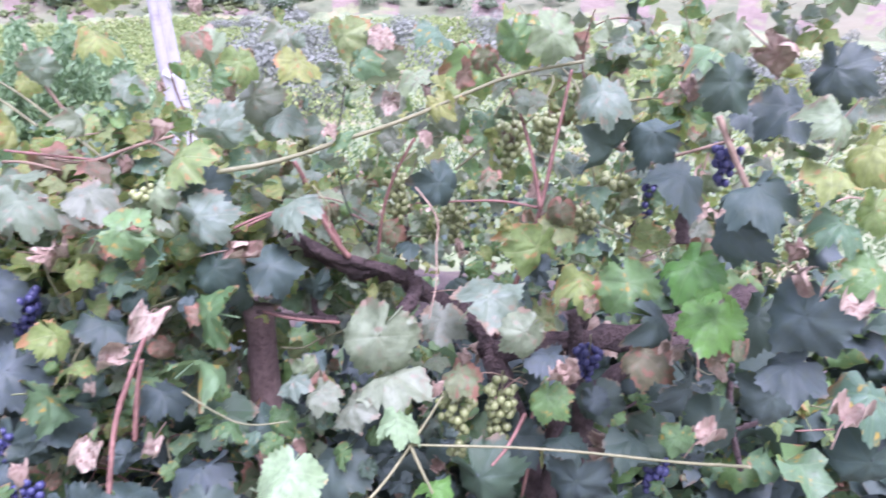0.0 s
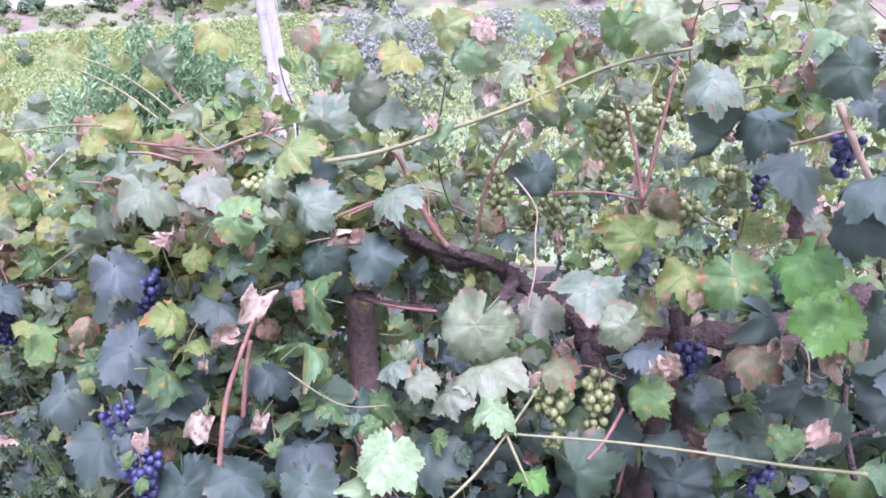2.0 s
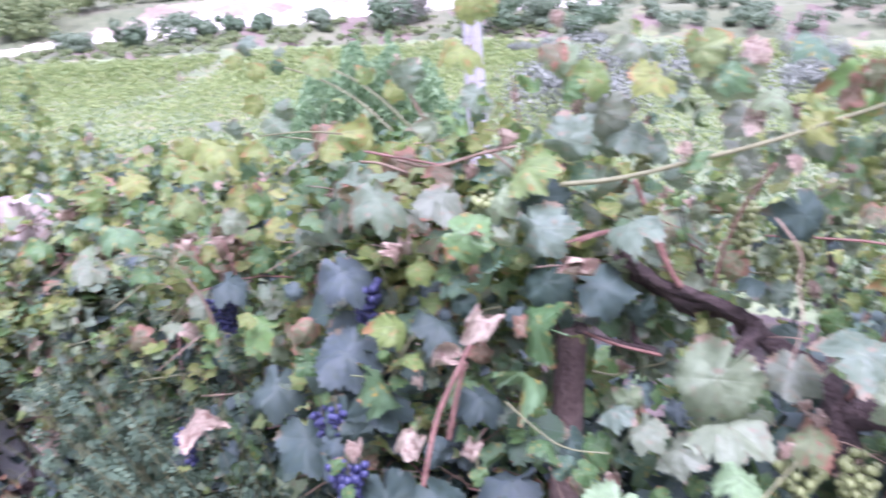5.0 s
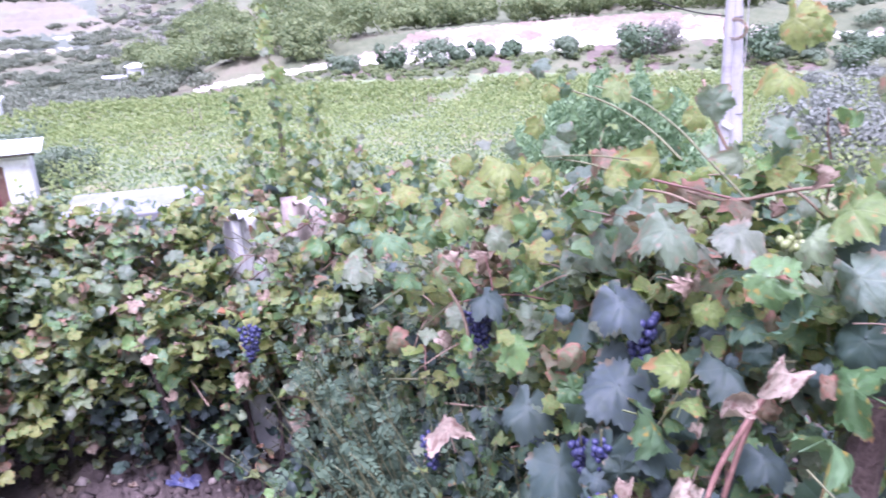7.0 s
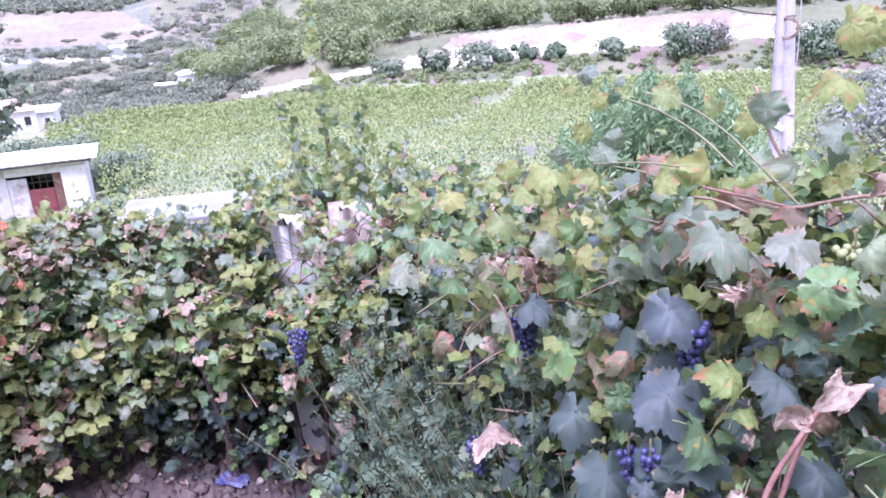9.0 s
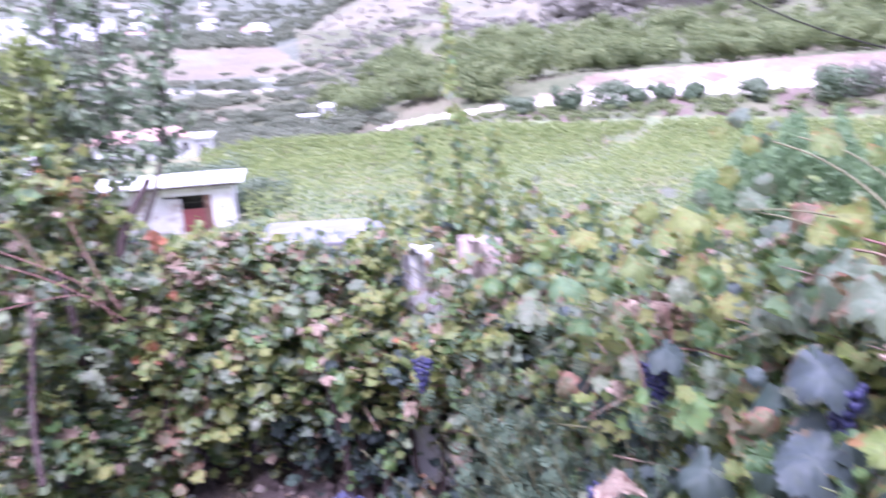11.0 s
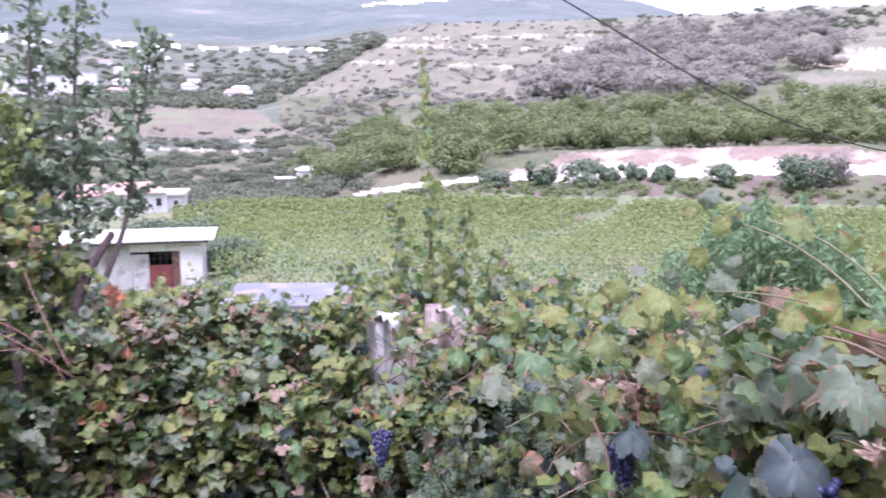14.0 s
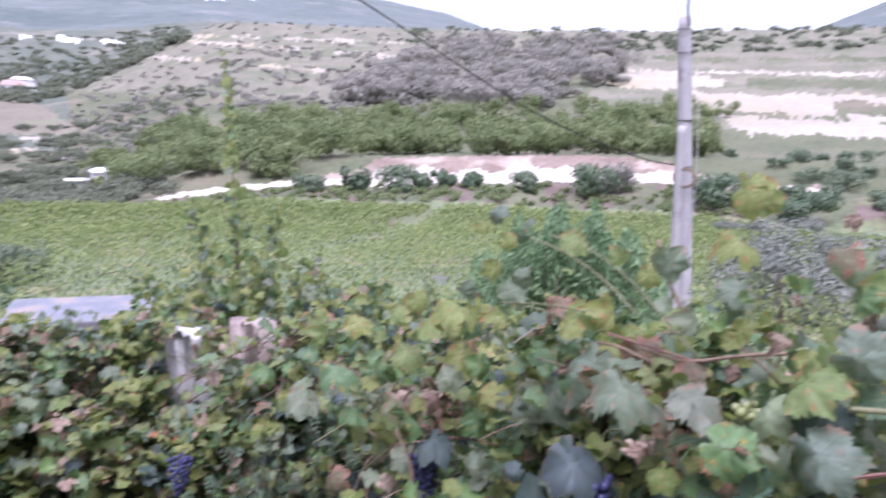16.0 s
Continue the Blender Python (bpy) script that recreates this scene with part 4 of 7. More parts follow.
stem('arm', [(0.074, 1.278, 0.792), (0.201, 1.266, 0.807), (0.295, 1.278, 0.809), (0.387, 1.288, 0.818), (0.473, 1.343, 0.826), (0.604, 1.366, 0.87)], (0.0270, 0.0220), BARK, 0.19)
stem('arm', [(0.266, 1.23, 0.723), (0.314, 1.245, 0.766), (0.369, 1.252, 0.808), (0.447, 1.284, 0.811)], (0.0150, 0.0120), BARK, 0.19)
stem('arm', [(0.205, 1.234, 0.897), (0.222, 1.228, 0.832), (0.208, 1.203, 0.751), (0.188, 1.198, 0.651), (0.191, 1.215, 0.439)], (0.0114, 0.0190), BARK, 0.19)
stem('arm', [(-0.274, 1.332, 0.905), (-0.276, 1.301, 0.847), (-0.213, 1.284, 0.841), (-0.311, 1.278, 0.858), (-0.366, 1.236, 0.889)], (0.0085, 0.0038), BARK, 0.19)
stem('arm', [(0.34, 1.111, 1.088), (0.339, 1.13, 1.135), (0.343, 1.136, 1.155)], (0.0114, 0.0085), BARK, 0.19)
stem('cane', [(0.132, 1.229, 1.099), (0.116, 1.261, 1.186), (0.083, 1.289, 1.282), (0.038, 1.304, 1.342)], (0.0040, 0.0023), CANE_RED, 0.06)
stem('cane', [(0.132, 1.229, 1.099), (0.154, 1.26, 1.206), (0.174, 1.282, 1.324)], (0.0040, 0.0026), CANE_RED, 0.06)
stem('cane', [(0.134, 1.238, 1.096), (0.074, 1.27, 1.098), (-0.001, 1.293, 1.087), (-0.081, 1.34, 1.064)], (0.0026, 0.0017), CANE_RED, 0.06)
stem('cane', [(0.134, 1.238, 1.096), (0.104, 1.248, 0.953), (0.076, 1.272, 0.821)], (0.0040, 0.0053), CANE_RED, 0.06)
stem('cane', [(-0.392, 1.173, 1.174), (-0.303, 1.198, 1.183), (-0.194, 1.225, 1.216), (-0.103, 1.238, 1.244), (-0.015, 1.246, 1.282), (0.07, 1.246, 1.321), (0.183, 1.232, 1.346)], (0.0044, 0.0030), CANE_GREEN, 0.06)
stem('cane', [(-0.085, 0.876, 0.884), (-0.003, 0.889, 0.872), (0.074, 0.89, 0.869), (0.175, 0.871, 0.876), (0.276, 0.833, 0.892), (0.35, 0.791, 0.922)], (0.0017, 0.0023), CANE_GREEN, 0.06)
stem('cane', [(-0.037, 0.915, 0.937), (-0.081, 0.875, 0.882), (-0.116, 0.834, 0.851), (-0.157, 0.788, 0.835)], (0.0018, 0.0024), CANE_GREEN, 0.06)
stem('cane', [(-0.081, 0.876, 0.884), (-0.066, 0.856, 0.86), (-0.049, 0.835, 0.836)], (0.0024, 0.0018), CANE_GREEN, 0.06)
stem('cane', [(-0.293, 1.298, 1.154), (-0.261, 1.31, 1.078), (-0.221, 1.314, 0.993)], (0.0040, 0.0053), CANE_RED, 0.06)
stem('cane', [(-0.084, 1.28, 1.204), (-0.121, 1.279, 1.135), (-0.14, 1.287, 1.069), (-0.15, 1.294, 0.982)], (0.0026, 0.0033), CANE_RED, 0.06)
stem('cane', [(-0.381, 1.193, 1.07), (-0.339, 1.21, 1.086), (-0.29, 1.216, 1.101)], (0.0026, 0.0020), CANE_RED, 0.06)
stem('wire', [(-0.206, 1.341, 1.277), (-0.222, 1.314, 1.173), (-0.214, 1.306, 1.081), (-0.156, 1.309, 0.969)], (0.0016, 0.0016), DARK_METAL, 0.00)
stem('cane', [(-0.496, 1.055, 0.943), (-0.512, 1.018, 0.896), (-0.53, 0.984, 0.842), (-0.536, 0.949, 0.768), (-0.546, 0.913, 0.659)], (0.0040, 0.0046), CANE_RED, 0.06)
stem('cane', [(-0.411, 0.956, 0.912), (-0.359, 0.934, 0.89), (-0.317, 0.931, 0.87), (-0.26, 0.945, 0.869)], (0.0014, 0.0012), CANE_GREEN, 0.06)
stem('cane', [(-0.343, 1.187, 0.917), (-0.297, 1.206, 0.891), (-0.22, 1.248, 0.861)], (0.0026, 0.0033), CANE_RED, 0.06)
stem('cane', [(0.252, 1.176, 1.183), (0.296, 1.169, 1.204), (0.352, 1.155, 1.227), (0.403, 1.14, 1.249)], (0.0024, 0.0032), CANE_BROWN, 0.06)
stem('cane', [(0.361, 1.112, 1.291), (0.386, 1.087, 1.235), (0.408, 1.062, 1.188)], (0.0056, 0.0048), CANE_BROWN, 0.06)
stem('cane', [(0.101, 1.029, 0.824), (0.072, 0.999, 0.779), (0.046, 0.983, 0.756)], (0.0033, 0.0026), CANE_RED, 0.06)
stem('cane', [(-0.805, 1.326, 1.157), (-0.712, 1.317, 1.151), (-0.62, 1.303, 1.148)], (0.0026, 0.0026), CANE_RED, 0.06)
stem('cane', [(-0.962, 1.383, 1.313), (-0.872, 1.379, 1.298), (-0.783, 1.364, 1.255), (-0.702, 1.336, 1.199), (-0.62, 1.303, 1.148)], (0.0016, 0.0024), CANE_GREEN, 0.06)
stem('cane', [(-1.027, 1.306, 1.177), (-0.929, 1.318, 1.191), (-0.846, 1.312, 1.192)], (0.0016, 0.0020), CANE_GREEN, 0.06)
stem('cane', [(-0.739, 1.331, 1.143), (-0.652, 1.305, 1.14), (-0.563, 1.288, 1.18), (-0.498, 1.306, 1.194)], (0.0032, 0.0032), CANE_BROWN, 0.06)
stem('cane', [(-0.708, 1.278, 1.349), (-0.676, 1.257, 1.282), (-0.63, 1.257, 1.214)], (0.0024, 0.0032), CANE_BROWN, 0.06)
stem('cane', [(-0.511, 1.065, 0.896), (-0.522, 1.048, 0.837), (-0.529, 1.03, 0.763)], (0.0040, 0.0046), CANE_RED, 0.06)
stem('cane', [(-1.407, 1.448, 0.747), (-1.353, 1.451, 0.677), (-1.337, 1.45, 0.547)], (0.0040, 0.0048), CANE_BROWN, 0.06)
stem('dead_twig', [(-1.04, 1.394, 1.07), (-1.014, 1.419, 1.099), (-0.99, 1.436, 1.115)], (0.0016, 0.0010), STONE, 0.10)
bunch((-0.118, 1.336, 1.114), 0.050, 0.119, GRAPE_GREEN)
bunch((-0.002, 1.478, 1.009), 0.054, 0.082, GRAPE_GREEN)
bunch((-0.009, 1.051, 0.837), 0.067, 0.117, GRAPE_GREEN)
bunch((0.063, 1.058, 0.856), 0.058, 0.126, GRAPE_GREEN)
bunch((0.264, 1.240, 1.154), 0.071, 0.081, GRAPE_GREEN)
bunch((0.086, 1.326, 1.219), 0.053, 0.086, GRAPE_GREEN)
bunch((0.147, 1.321, 1.237), 0.047, 0.063, GRAPE_GREEN)
bunch((-0.517, 1.204, 1.130), 0.060, 0.040, GRAPE_GREEN)
bunch((-0.051, 1.562, 0.945), 0.056, 0.062, GRAPE_GREEN)
bunch((0.227, 1.308, 1.073), 0.053, 0.084, GRAPE_GREEN)
bunch((-0.291, 1.409, 1.172), 0.033, 0.066, GRAPE_GREEN)
bunch((0.243, 1.514, 1.254), 0.035, 0.105, GRAPE_GREEN)
bunch((-0.143, 1.373, 0.891), 0.045, 0.045, GRAPE_GREEN)
bunch((-0.730, 1.147, 0.966), 0.065, 0.081, GRAPE_BLUE)
bunch((-0.664, 0.925, 0.748), 0.063, 0.081, GRAPE_BLUE)
bunch((0.308, 0.986, 0.764), 0.044, 0.063, GRAPE_BLUE)
bunch((0.224, 1.153, 0.868), 0.051, 0.061, GRAPE_BLUE)
bunch((0.395, 1.140, 1.236), 0.047, 0.056, GRAPE_BLUE)
bunch((-0.322, 1.349, 0.888), 0.038, 0.045, GRAPE_BLUE)
bunch((0.339, 1.301, 1.145), 0.026, 0.116, GRAPE_BLUE)
bunch((-0.721, 1.000, 0.794), 0.032, 0.042, GRAPE_BLUE)
bunch((-1.361, 1.511, 0.671), 0.081, 0.097, GRAPE_BLUE)
bunch((-0.796, 1.070, 0.730), 0.039, 0.065, GRAPE_BLUE)
bunch((-1.359, 1.301, 0.383), 0.070, 0.094, GRAPE_BLUE)
bunch((-2.534, 1.573, 0.258), 0.070, 0.117, GRAPE_BLUE)
stem('cane', [(-4.073, 0.175, 0.753), (-3.922, 0.416, 0.62), (-3.855, 0.615, 0.473), (-3.783, 0.684, 0.286)], (0.0036, 0.0024), CANE_RED, 0.06)
stem('cane', [(-3.894, -0.061, 0.442), (-3.844, 0.231, 0.467), (-3.869, 0.504, 0.464), (-3.891, 0.617, 0.418)], (0.0036, 0.0024), CANE_RED, 0.06)
stem('cane', [(-4.054, 0.191, 0.668), (-3.89, 0.486, 0.529), (-3.778, 0.727, 0.295)], (0.0036, 0.0024), CANE_RED, 0.06)
stem('cane', [(-4.333, 0.636, 0.738), (-4.074, 0.662, 0.533), (-3.894, 0.726, 0.321)], (0.0036, 0.0024), CANE_RED, 0.06)
stem('cane', [(-4.287, 0.312, 0.848), (-4.151, 0.398, 0.708), (-4.012, 0.452, 0.579)], (0.0036, 0.0024), CANE_RED, 0.06)
stem('cane', [(-3.409, 0.218, -0.191), (-3.565, 0.237, 0.01), (-3.723, 0.308, 0.276), (-3.889, 0.365, 0.476)], (0.0133, 0.0085), BARK, 0.10)
bunch((-4.394, 0.019, 0.819), 0.111, 0.131, GRAPE_BLUE)
bunch((-2.211, 1.339, 0.438), 0.061, 0.122, GRAPE_BLUE)
bunch((-1.351, 1.518, 0.660), 0.080, 0.112, GRAPE_BLUE)
blade((-1.374, 1.572, 1.019), 0.079, YELLOW, -44, 52, -21)
blade((-1.294, 1.626, 1.020), 0.094, GREEN, 4, 18, 18)
blade((-1.429, 1.546, 1.065), 0.066, YELLOW, -50, 19, 18)
blade((-1.170, 1.508, 1.196), 0.059, YELLOW, -25, 3, -5)
blade((-1.081, 1.460, 1.284), 0.039, GREEN, -79, -22, 18)
blade((-1.152, 1.421, 1.304), 0.036, YELLOW, -36, 23, 16)
blade((-1.078, 1.354, 1.348), 0.046, PALE, -95, 20, 94)
blade((-0.934, 1.425, 1.309), 0.048, YELLOW, -28, -36, 13)
blade((-1.019, 1.386, 1.336), 0.026, PALE, -101, 51, -7)
blade((-1.336, 1.625, 0.917), 0.094, YELLOW, -65, 50, -12)
blade((-1.483, 1.579, 0.905), 0.097, YELLOW, -44, 55, 7)
blade((-1.664, 1.653, 0.787), 0.094, GREEN, -34, 19, 7)
blade((-1.751, 1.575, 0.789), 0.124, GREEN, -62, 70, 36)
blade((-1.277, 1.542, 1.115), 0.053, PALE, -85, -30, 34)
blade((-0.902, 1.409, 1.160), 0.056, YELLOW, -52, 58, 15)
blade((-0.816, 1.434, 1.123), 0.062, YELLOW, -99, 10, 18)
blade((-0.988, 1.481, 1.154), 0.086, RUSSET, -106, 58, 57)
curled_leaf((-1.409, 1.588, 0.799), 0.097, DRY, -25, 56, 11)
curled_leaf((-0.900, 1.377, 1.053), 0.117, DRY, -35, 7, 64)
blade((-1.079, 1.438, 1.173), 0.064, PALE, -60, 36, 47)
blade((-1.064, 1.453, 1.198), 0.048, PALE, -72, 8, -70)
blade((-1.935, 1.611, 0.636), 0.113, PALE, -55, 58, -11)
blade((-2.177, 1.672, 0.654), 0.105, GREEN, 3, 43, -3)
blade((-1.529, 1.581, 1.008), 0.062, YELLOW, -102, 37, 10)
blade((-1.433, 1.581, 0.982), 0.065, GREEN, -120, 64, 53)
blade((-1.797, 1.720, 0.893), 0.093, YELLOW, -35, 45, 34)
blade((-2.001, 1.775, 0.799), 0.092, YELLOW, 2, 8, -0)
blade((-1.320, 1.557, 0.879), 0.076, PALE, -62, 31, -33)
blade((-1.259, 1.610, 0.913), 0.076, GREEN, -30, 17, 2)
blade((-1.163, 1.534, 0.887), 0.080, YELLOW, -65, 60, -4)
blade((-1.545, 1.591, 0.741), 0.093, RUSSET, -81, 52, 20)
blade((-1.680, 1.578, 0.668), 0.089, GREEN, -60, 75, 4)
blade((-1.315, 1.490, 0.734), 0.115, DARK, -75, 81, -11)
blade((-1.214, 1.527, 0.802), 0.087, GREEN, -20, 25, 6)
blade((-1.735, 1.545, 0.460), 0.093, RUSSET, -93, 21, 15)
blade((-1.411, 1.506, 0.648), 0.094, PALE, -45, 43, -6)
blade((-0.789, 1.321, 1.300), 0.041, YELLOW, -52, -13, -16)
blade((-0.683, 1.254, 1.323), 0.050, PALE, -79, 2, -10)
blade((-0.723, 1.288, 1.286), 0.044, YELLOW, -74, 22, -3)
curled_leaf((-0.911, 1.411, 1.185), 0.040, RUSSET, -3, 56, 17)
blade((-0.747, 1.350, 1.129), 0.085, RUSSET, -72, 18, 30)
blade((-1.077, 1.513, 1.023), 0.080, GREEN, -75, -24, -8)
blade((-0.824, 1.350, 1.046), 0.107, PALE, -39, 78, 14)
blade((-0.963, 1.429, 0.961), 0.107, PALE, -97, 49, -11)
stem('cane', [(-1.062, 1.471, 1.286), (-0.969, 1.458, 1.27), (-0.87, 1.439, 1.232), (-0.782, 1.406, 1.18)], (0.0020, 0.0024), CANE_GREEN, 0.06)
stem('cane', [(-1.079, 1.431, 1.144), (-1.009, 1.465, 1.134), (-0.937, 1.441, 1.13)], (0.0016, 0.0024), CANE_GREEN, 0.06)
stem('cane', [(-0.728, 1.352, 1.113), (-0.78, 1.339, 1.133), (-0.839, 1.369, 1.122)], (0.0024, 0.0032), CANE_BROWN, 0.06)
stem('cane', [(-1.398, 1.597, 0.801), (-1.354, 1.582, 0.708), (-1.334, 1.528, 0.592)], (0.0026, 0.0033), CANE_RED, 0.06)

stem('arm', [(0.254, 1.332, 0.846), (0.24, 1.336, 0.754), (0.271, 1.328, 0.654), (0.283, 1.324, 0.499), (0.31, 1.316, 0.304)], (0.017, 0.021), BARK, 0.2)
stem('cane', [(0.251, 1.302, 0.657), (0.315, 1.283, 0.614), (0.357, 1.269, 0.552)], (0.0045, 0.003), BARK, 0.1)
stem('cane', [(0.238, 1.326, 0.568), (0.327, 1.3, 0.616), (0.391, 1.278, 0.685)], (0.004, 0.003), BARK, 0.1)
stem('cane', [(0.218, 1.372, 0.552), (0.324, 1.343, 0.546), (0.398, 1.318, 0.47)], (0.005, 0.003), BARK, 0.1)
stem('cane', [(0.106, 1.209, 0.517), (0.139, 1.204, 0.629), (0.149, 1.202, 0.735)], (0.0042, 0.0034), CANE_RED, 0.06)
stem('cane', [(0.142, 1.224, 0.471), (0.153, 1.222, 0.589), (0.151, 1.222, 0.656)], (0.0036, 0.003), CANE_RED, 0.06)
stem('cane', [(0.521, 1.117, 0.634), (0.485, 1.137, 0.748), (0.475, 1.142, 0.847)], (0.006, 0.005), BARK, 0.1)
stem('cane', [(0.545, 1.127, 0.738), (0.502, 1.15, 0.691), (0.442, 1.18, 0.711)], (0.005, 0.004), BARK, 0.1)
stem('arm', [(-0.303, 1.271, 1.036), (-0.243, 1.281, 0.978), (-0.165, 1.289, 0.966), (-0.097, 1.293, 0.933)], (0.008, 0.01), BARK, 0.2)
stem('cane', [(-0.255, 1.269, 1.082), (-0.226, 1.273, 1.016), (-0.201, 1.276, 0.982)], (0.0052, 0.006), CANE_RED, 0.06)
stem('cane', [(-0.406, 1.225, 1.04), (-0.347, 1.241, 1.068), (-0.307, 1.249, 1.082)], (0.003, 0.0024), CANE_RED, 0.06)
OLD_WOOD = surface("old_wood", (0.07, 0.045, 0.042), (0.21, 0.15, 0.135), 14, 90, 0.95, 0.9, 0.02)
stake = new("vine_stake", tube_mesh("vine_stake", ((-0.385, 1.365, -1.0), (-0.388, 1.358, -0.2), (-0.391, 1.353, 0.5), (-0.392, 1.351, 0.83)), (0.034, 0.033, 0.032, 0.03), OLD_WOOD, 12, 0.07, 5))
tagged(stake, "weathered brown wooden stake standing among the vine leaves", "stake")
WOODY.extend(np.array((-0.392, 1.351, z)) for z in (0.7, 0.76))

# leaves behind and below the front ones
ROW = np.array(((1.5, 1.3, 1.5, -0.7), (0.6, 1.5, 1.42, -0.7), (0.1, 1.55, 1.2, -0.75), (-0.5, 1.5, 1.0, -0.8), (-0.95, 1.65, 0.92, -0.85), (-1.6, 1.95, 0.66, -0.95), (-2.6, 2.35, 0.52, -0.95), (-3.4, 2.2, 0.36, -0.92), (-4.3, 1.75, 0.27, -0.9), (-4.8, 1.15, 0.33, -0.9), (-4.75, 0.55, 0.88, -0.95), (-4.4, 0.05, 0.78, -0.95)))


def row_points(rng, n, s0, s1, thick, top_bias=0.8, back=0.0):
    s = rng.uniform(s0, s1, n)
    k = np.arange(len(ROW))
    x, y, top, bot = (np.interp(s, k, ROW[:, c]) for c in range(4))
    top = top + 0.09 * np.sin(s * 6.3 + 1) + 0.06 * np.sin(s * 14.3) - 0.02
    h = rng.uniform(0, 1, n) ** top_bias
    z = bot + (top - bot) * h
    off = rng.normal(0, thick, n) * (1.0 - 0.35 * np.abs(h - 0.5))
    x2, y2 = np.interp(s + 0.1, k, ROW[:, 0]), np.interp(s + 0.1, k, ROW[:, 1])
    t = unit(np.stack((x2 - x, y2 - y), -1) + 1e-6)
    lump = np.sin(s * 7.1 + z * 3.3) * np.sin(s * 2.7 - z * 6.1 + 1.7) + 0.5 * np.sin(s * 17 + z * 11)
    off = off - 0.13 * lump + back
    p = np.stack((x + t[:, 1] * off, y - t[:, 0] * off, z), -1)
    out = HOME - p
    out[:, 2] *= 0.3
    n_ = unit(out) * 0.3 + np.array((0, 0, 0.95)) + rng.normal(0, 0.65, (n, 3))
    return p, n_, h


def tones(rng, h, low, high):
    """Leaf tones by height; those inside hold painted shade, those on top are lighter."""
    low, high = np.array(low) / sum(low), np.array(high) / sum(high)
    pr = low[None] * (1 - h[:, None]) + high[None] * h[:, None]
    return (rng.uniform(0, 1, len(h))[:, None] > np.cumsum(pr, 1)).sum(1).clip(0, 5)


def opened(p, rng):
    """True for leaves that would stand before the pillar, the stone post, the cistern's top and the hole under the arm."""
    az = np.degrees(np.arctan2(-(p[:, 0] - HOME[0]), p[:, 1] - HOME[1]))
    el = np.degrees(np.arctan2(p[:, 2] - HOME[2], np.hypot(p[:, 0] - HOME[0], p[:, 1] - HOME[1])))
    hole = (az > 54.3) & (az < 57.6) & (el > -21.6) & (el < -16.6) | (az > 49.0) & (az < 53.0) & (el > -18.8)
    hole |= (az > 53.6) & (az < 58.2) & (el > -34.8) & (el < -29.2) | (az > 58.2) & (az < 69) & (el > -14.9) | (az > 69.4) & (az < 76.4) & (el > -13.4)
    hole &= rng.uniform(0, 1, len(p)) < np.where(az > 58.2, 0.72, 0.9)
    window = (az > -11) & (az < 1) & (el > -23.5) & (el < -11) & (p[:, 1] > 1.22)
    return hole | window & (rng.uniform(0, 1, len(p)) < 0.8)


FRONT = np.array((-0.07, 0.07, 1.53))


def before_arm(p, rng, dense):
    """True for loose leaves that would hide the old vine's own leaves, arm and bunches."""
    d = p - FRONT
    flat = np.hypot(d[:, 0], d[:, 1])
    az, el = np.degrees(np.arctan2(-d[:, 0], d[:, 1])), np.degrees(np.arctan2(d[:, 2], flat))
    seen = (az > -32) & (az < 33)
    near = seen & (np.linalg.norm(d, axis=1) < 1.36)
    high = seen & (el > -22) & (rng.uniform(0, 1, len(p)) < 0.72)
    return near if dense else near | high


def sprays(parent, seed, count, s0, s1, size, low, high, foot, bulge, reach=0.07, crown=None):
    """Leafy shoots that arch out of the row towards the light, each with leaves of much the same tone."""
    rng = np.random.default_rng(seed)
    inv = parent.matrix_world.inverted()
    k = np.arange(len(ROW))
    P, N, S, T = [], [], [], []
    for c in range(count):
        s_, h = rng.uniform(s0, s1), rng.uniform(0, 1) ** 0.8
        if math.sin(s_ * 8.3 + h * 5.2) * math.sin(h * 8.7 - s_ * 4.4 + 1.7) < -0.42 and crown is None:
            continue
        x, y, top = (float(np.interp(s_, k, ROW[:, q])) for q in range(3))
        top = top if crown is None else crown
        d = np.append(unit(HOME[:2] - np.array((x, y))), 0)
        at = np.array((x, y, foot + (top + 0.05 - foot) * h)) + d * (bulge * math.sin(math.pi * (0.3 + 0.7 * h)) + rng.normal(0, 0.09))
        run = d * rng.uniform(0.2, 0.9) + np.array((0, 0, 0.3 + 0.5 * h)) + rng.normal(0, 0.55, 3)
        base = tones(rng, np.array((h,)), low, high)[0]
        pts = [at]
        for q in range(5):
            run = run + rng.normal(0, 0.25, 3) - np.array((0, 0, 0.2))
            pts.append(pts[-1] + unit(run) * reach * rng.uniform(0.7, 1.3))
            for _ in range(2 + (q < 3)):
                P.append(pts[-1] + rng.normal(0, 0.028, 3))
                N.append(np.array((0, 0, 1.0)) + d * 0.12 + rng.normal(0, 0.36, 3))
                S.append(size * rng.uniform(0.55, 1.25) * (1.1 - 0.09 * q))
                T.append(base if rng.uniform() < 0.65 else tones(rng, np.array((h,)), low, high)[0])
        if c % 4 == 0:
            part("cane", tube_mesh("cane", pts, (0.0032, 0.0014), (CANE_RED, CANE_BROWN, CANE_GREEN)[c // 4 % 3], 5), parent, m=inv)
    P, N, S, T = np.array(P), np.array(N), np.array(S), np.array(T)
    keep = ~opened(P, rng)
    P, N, S, T = P[keep], N[keep], S[keep], T[keep]
    me = scatter("foliage", MID_T, P, N, S, rng.normal(0, 0.9, len(P)), LEAF, T)
    part("foliage", me, parent, m=inv)["kind"] = "stuff"


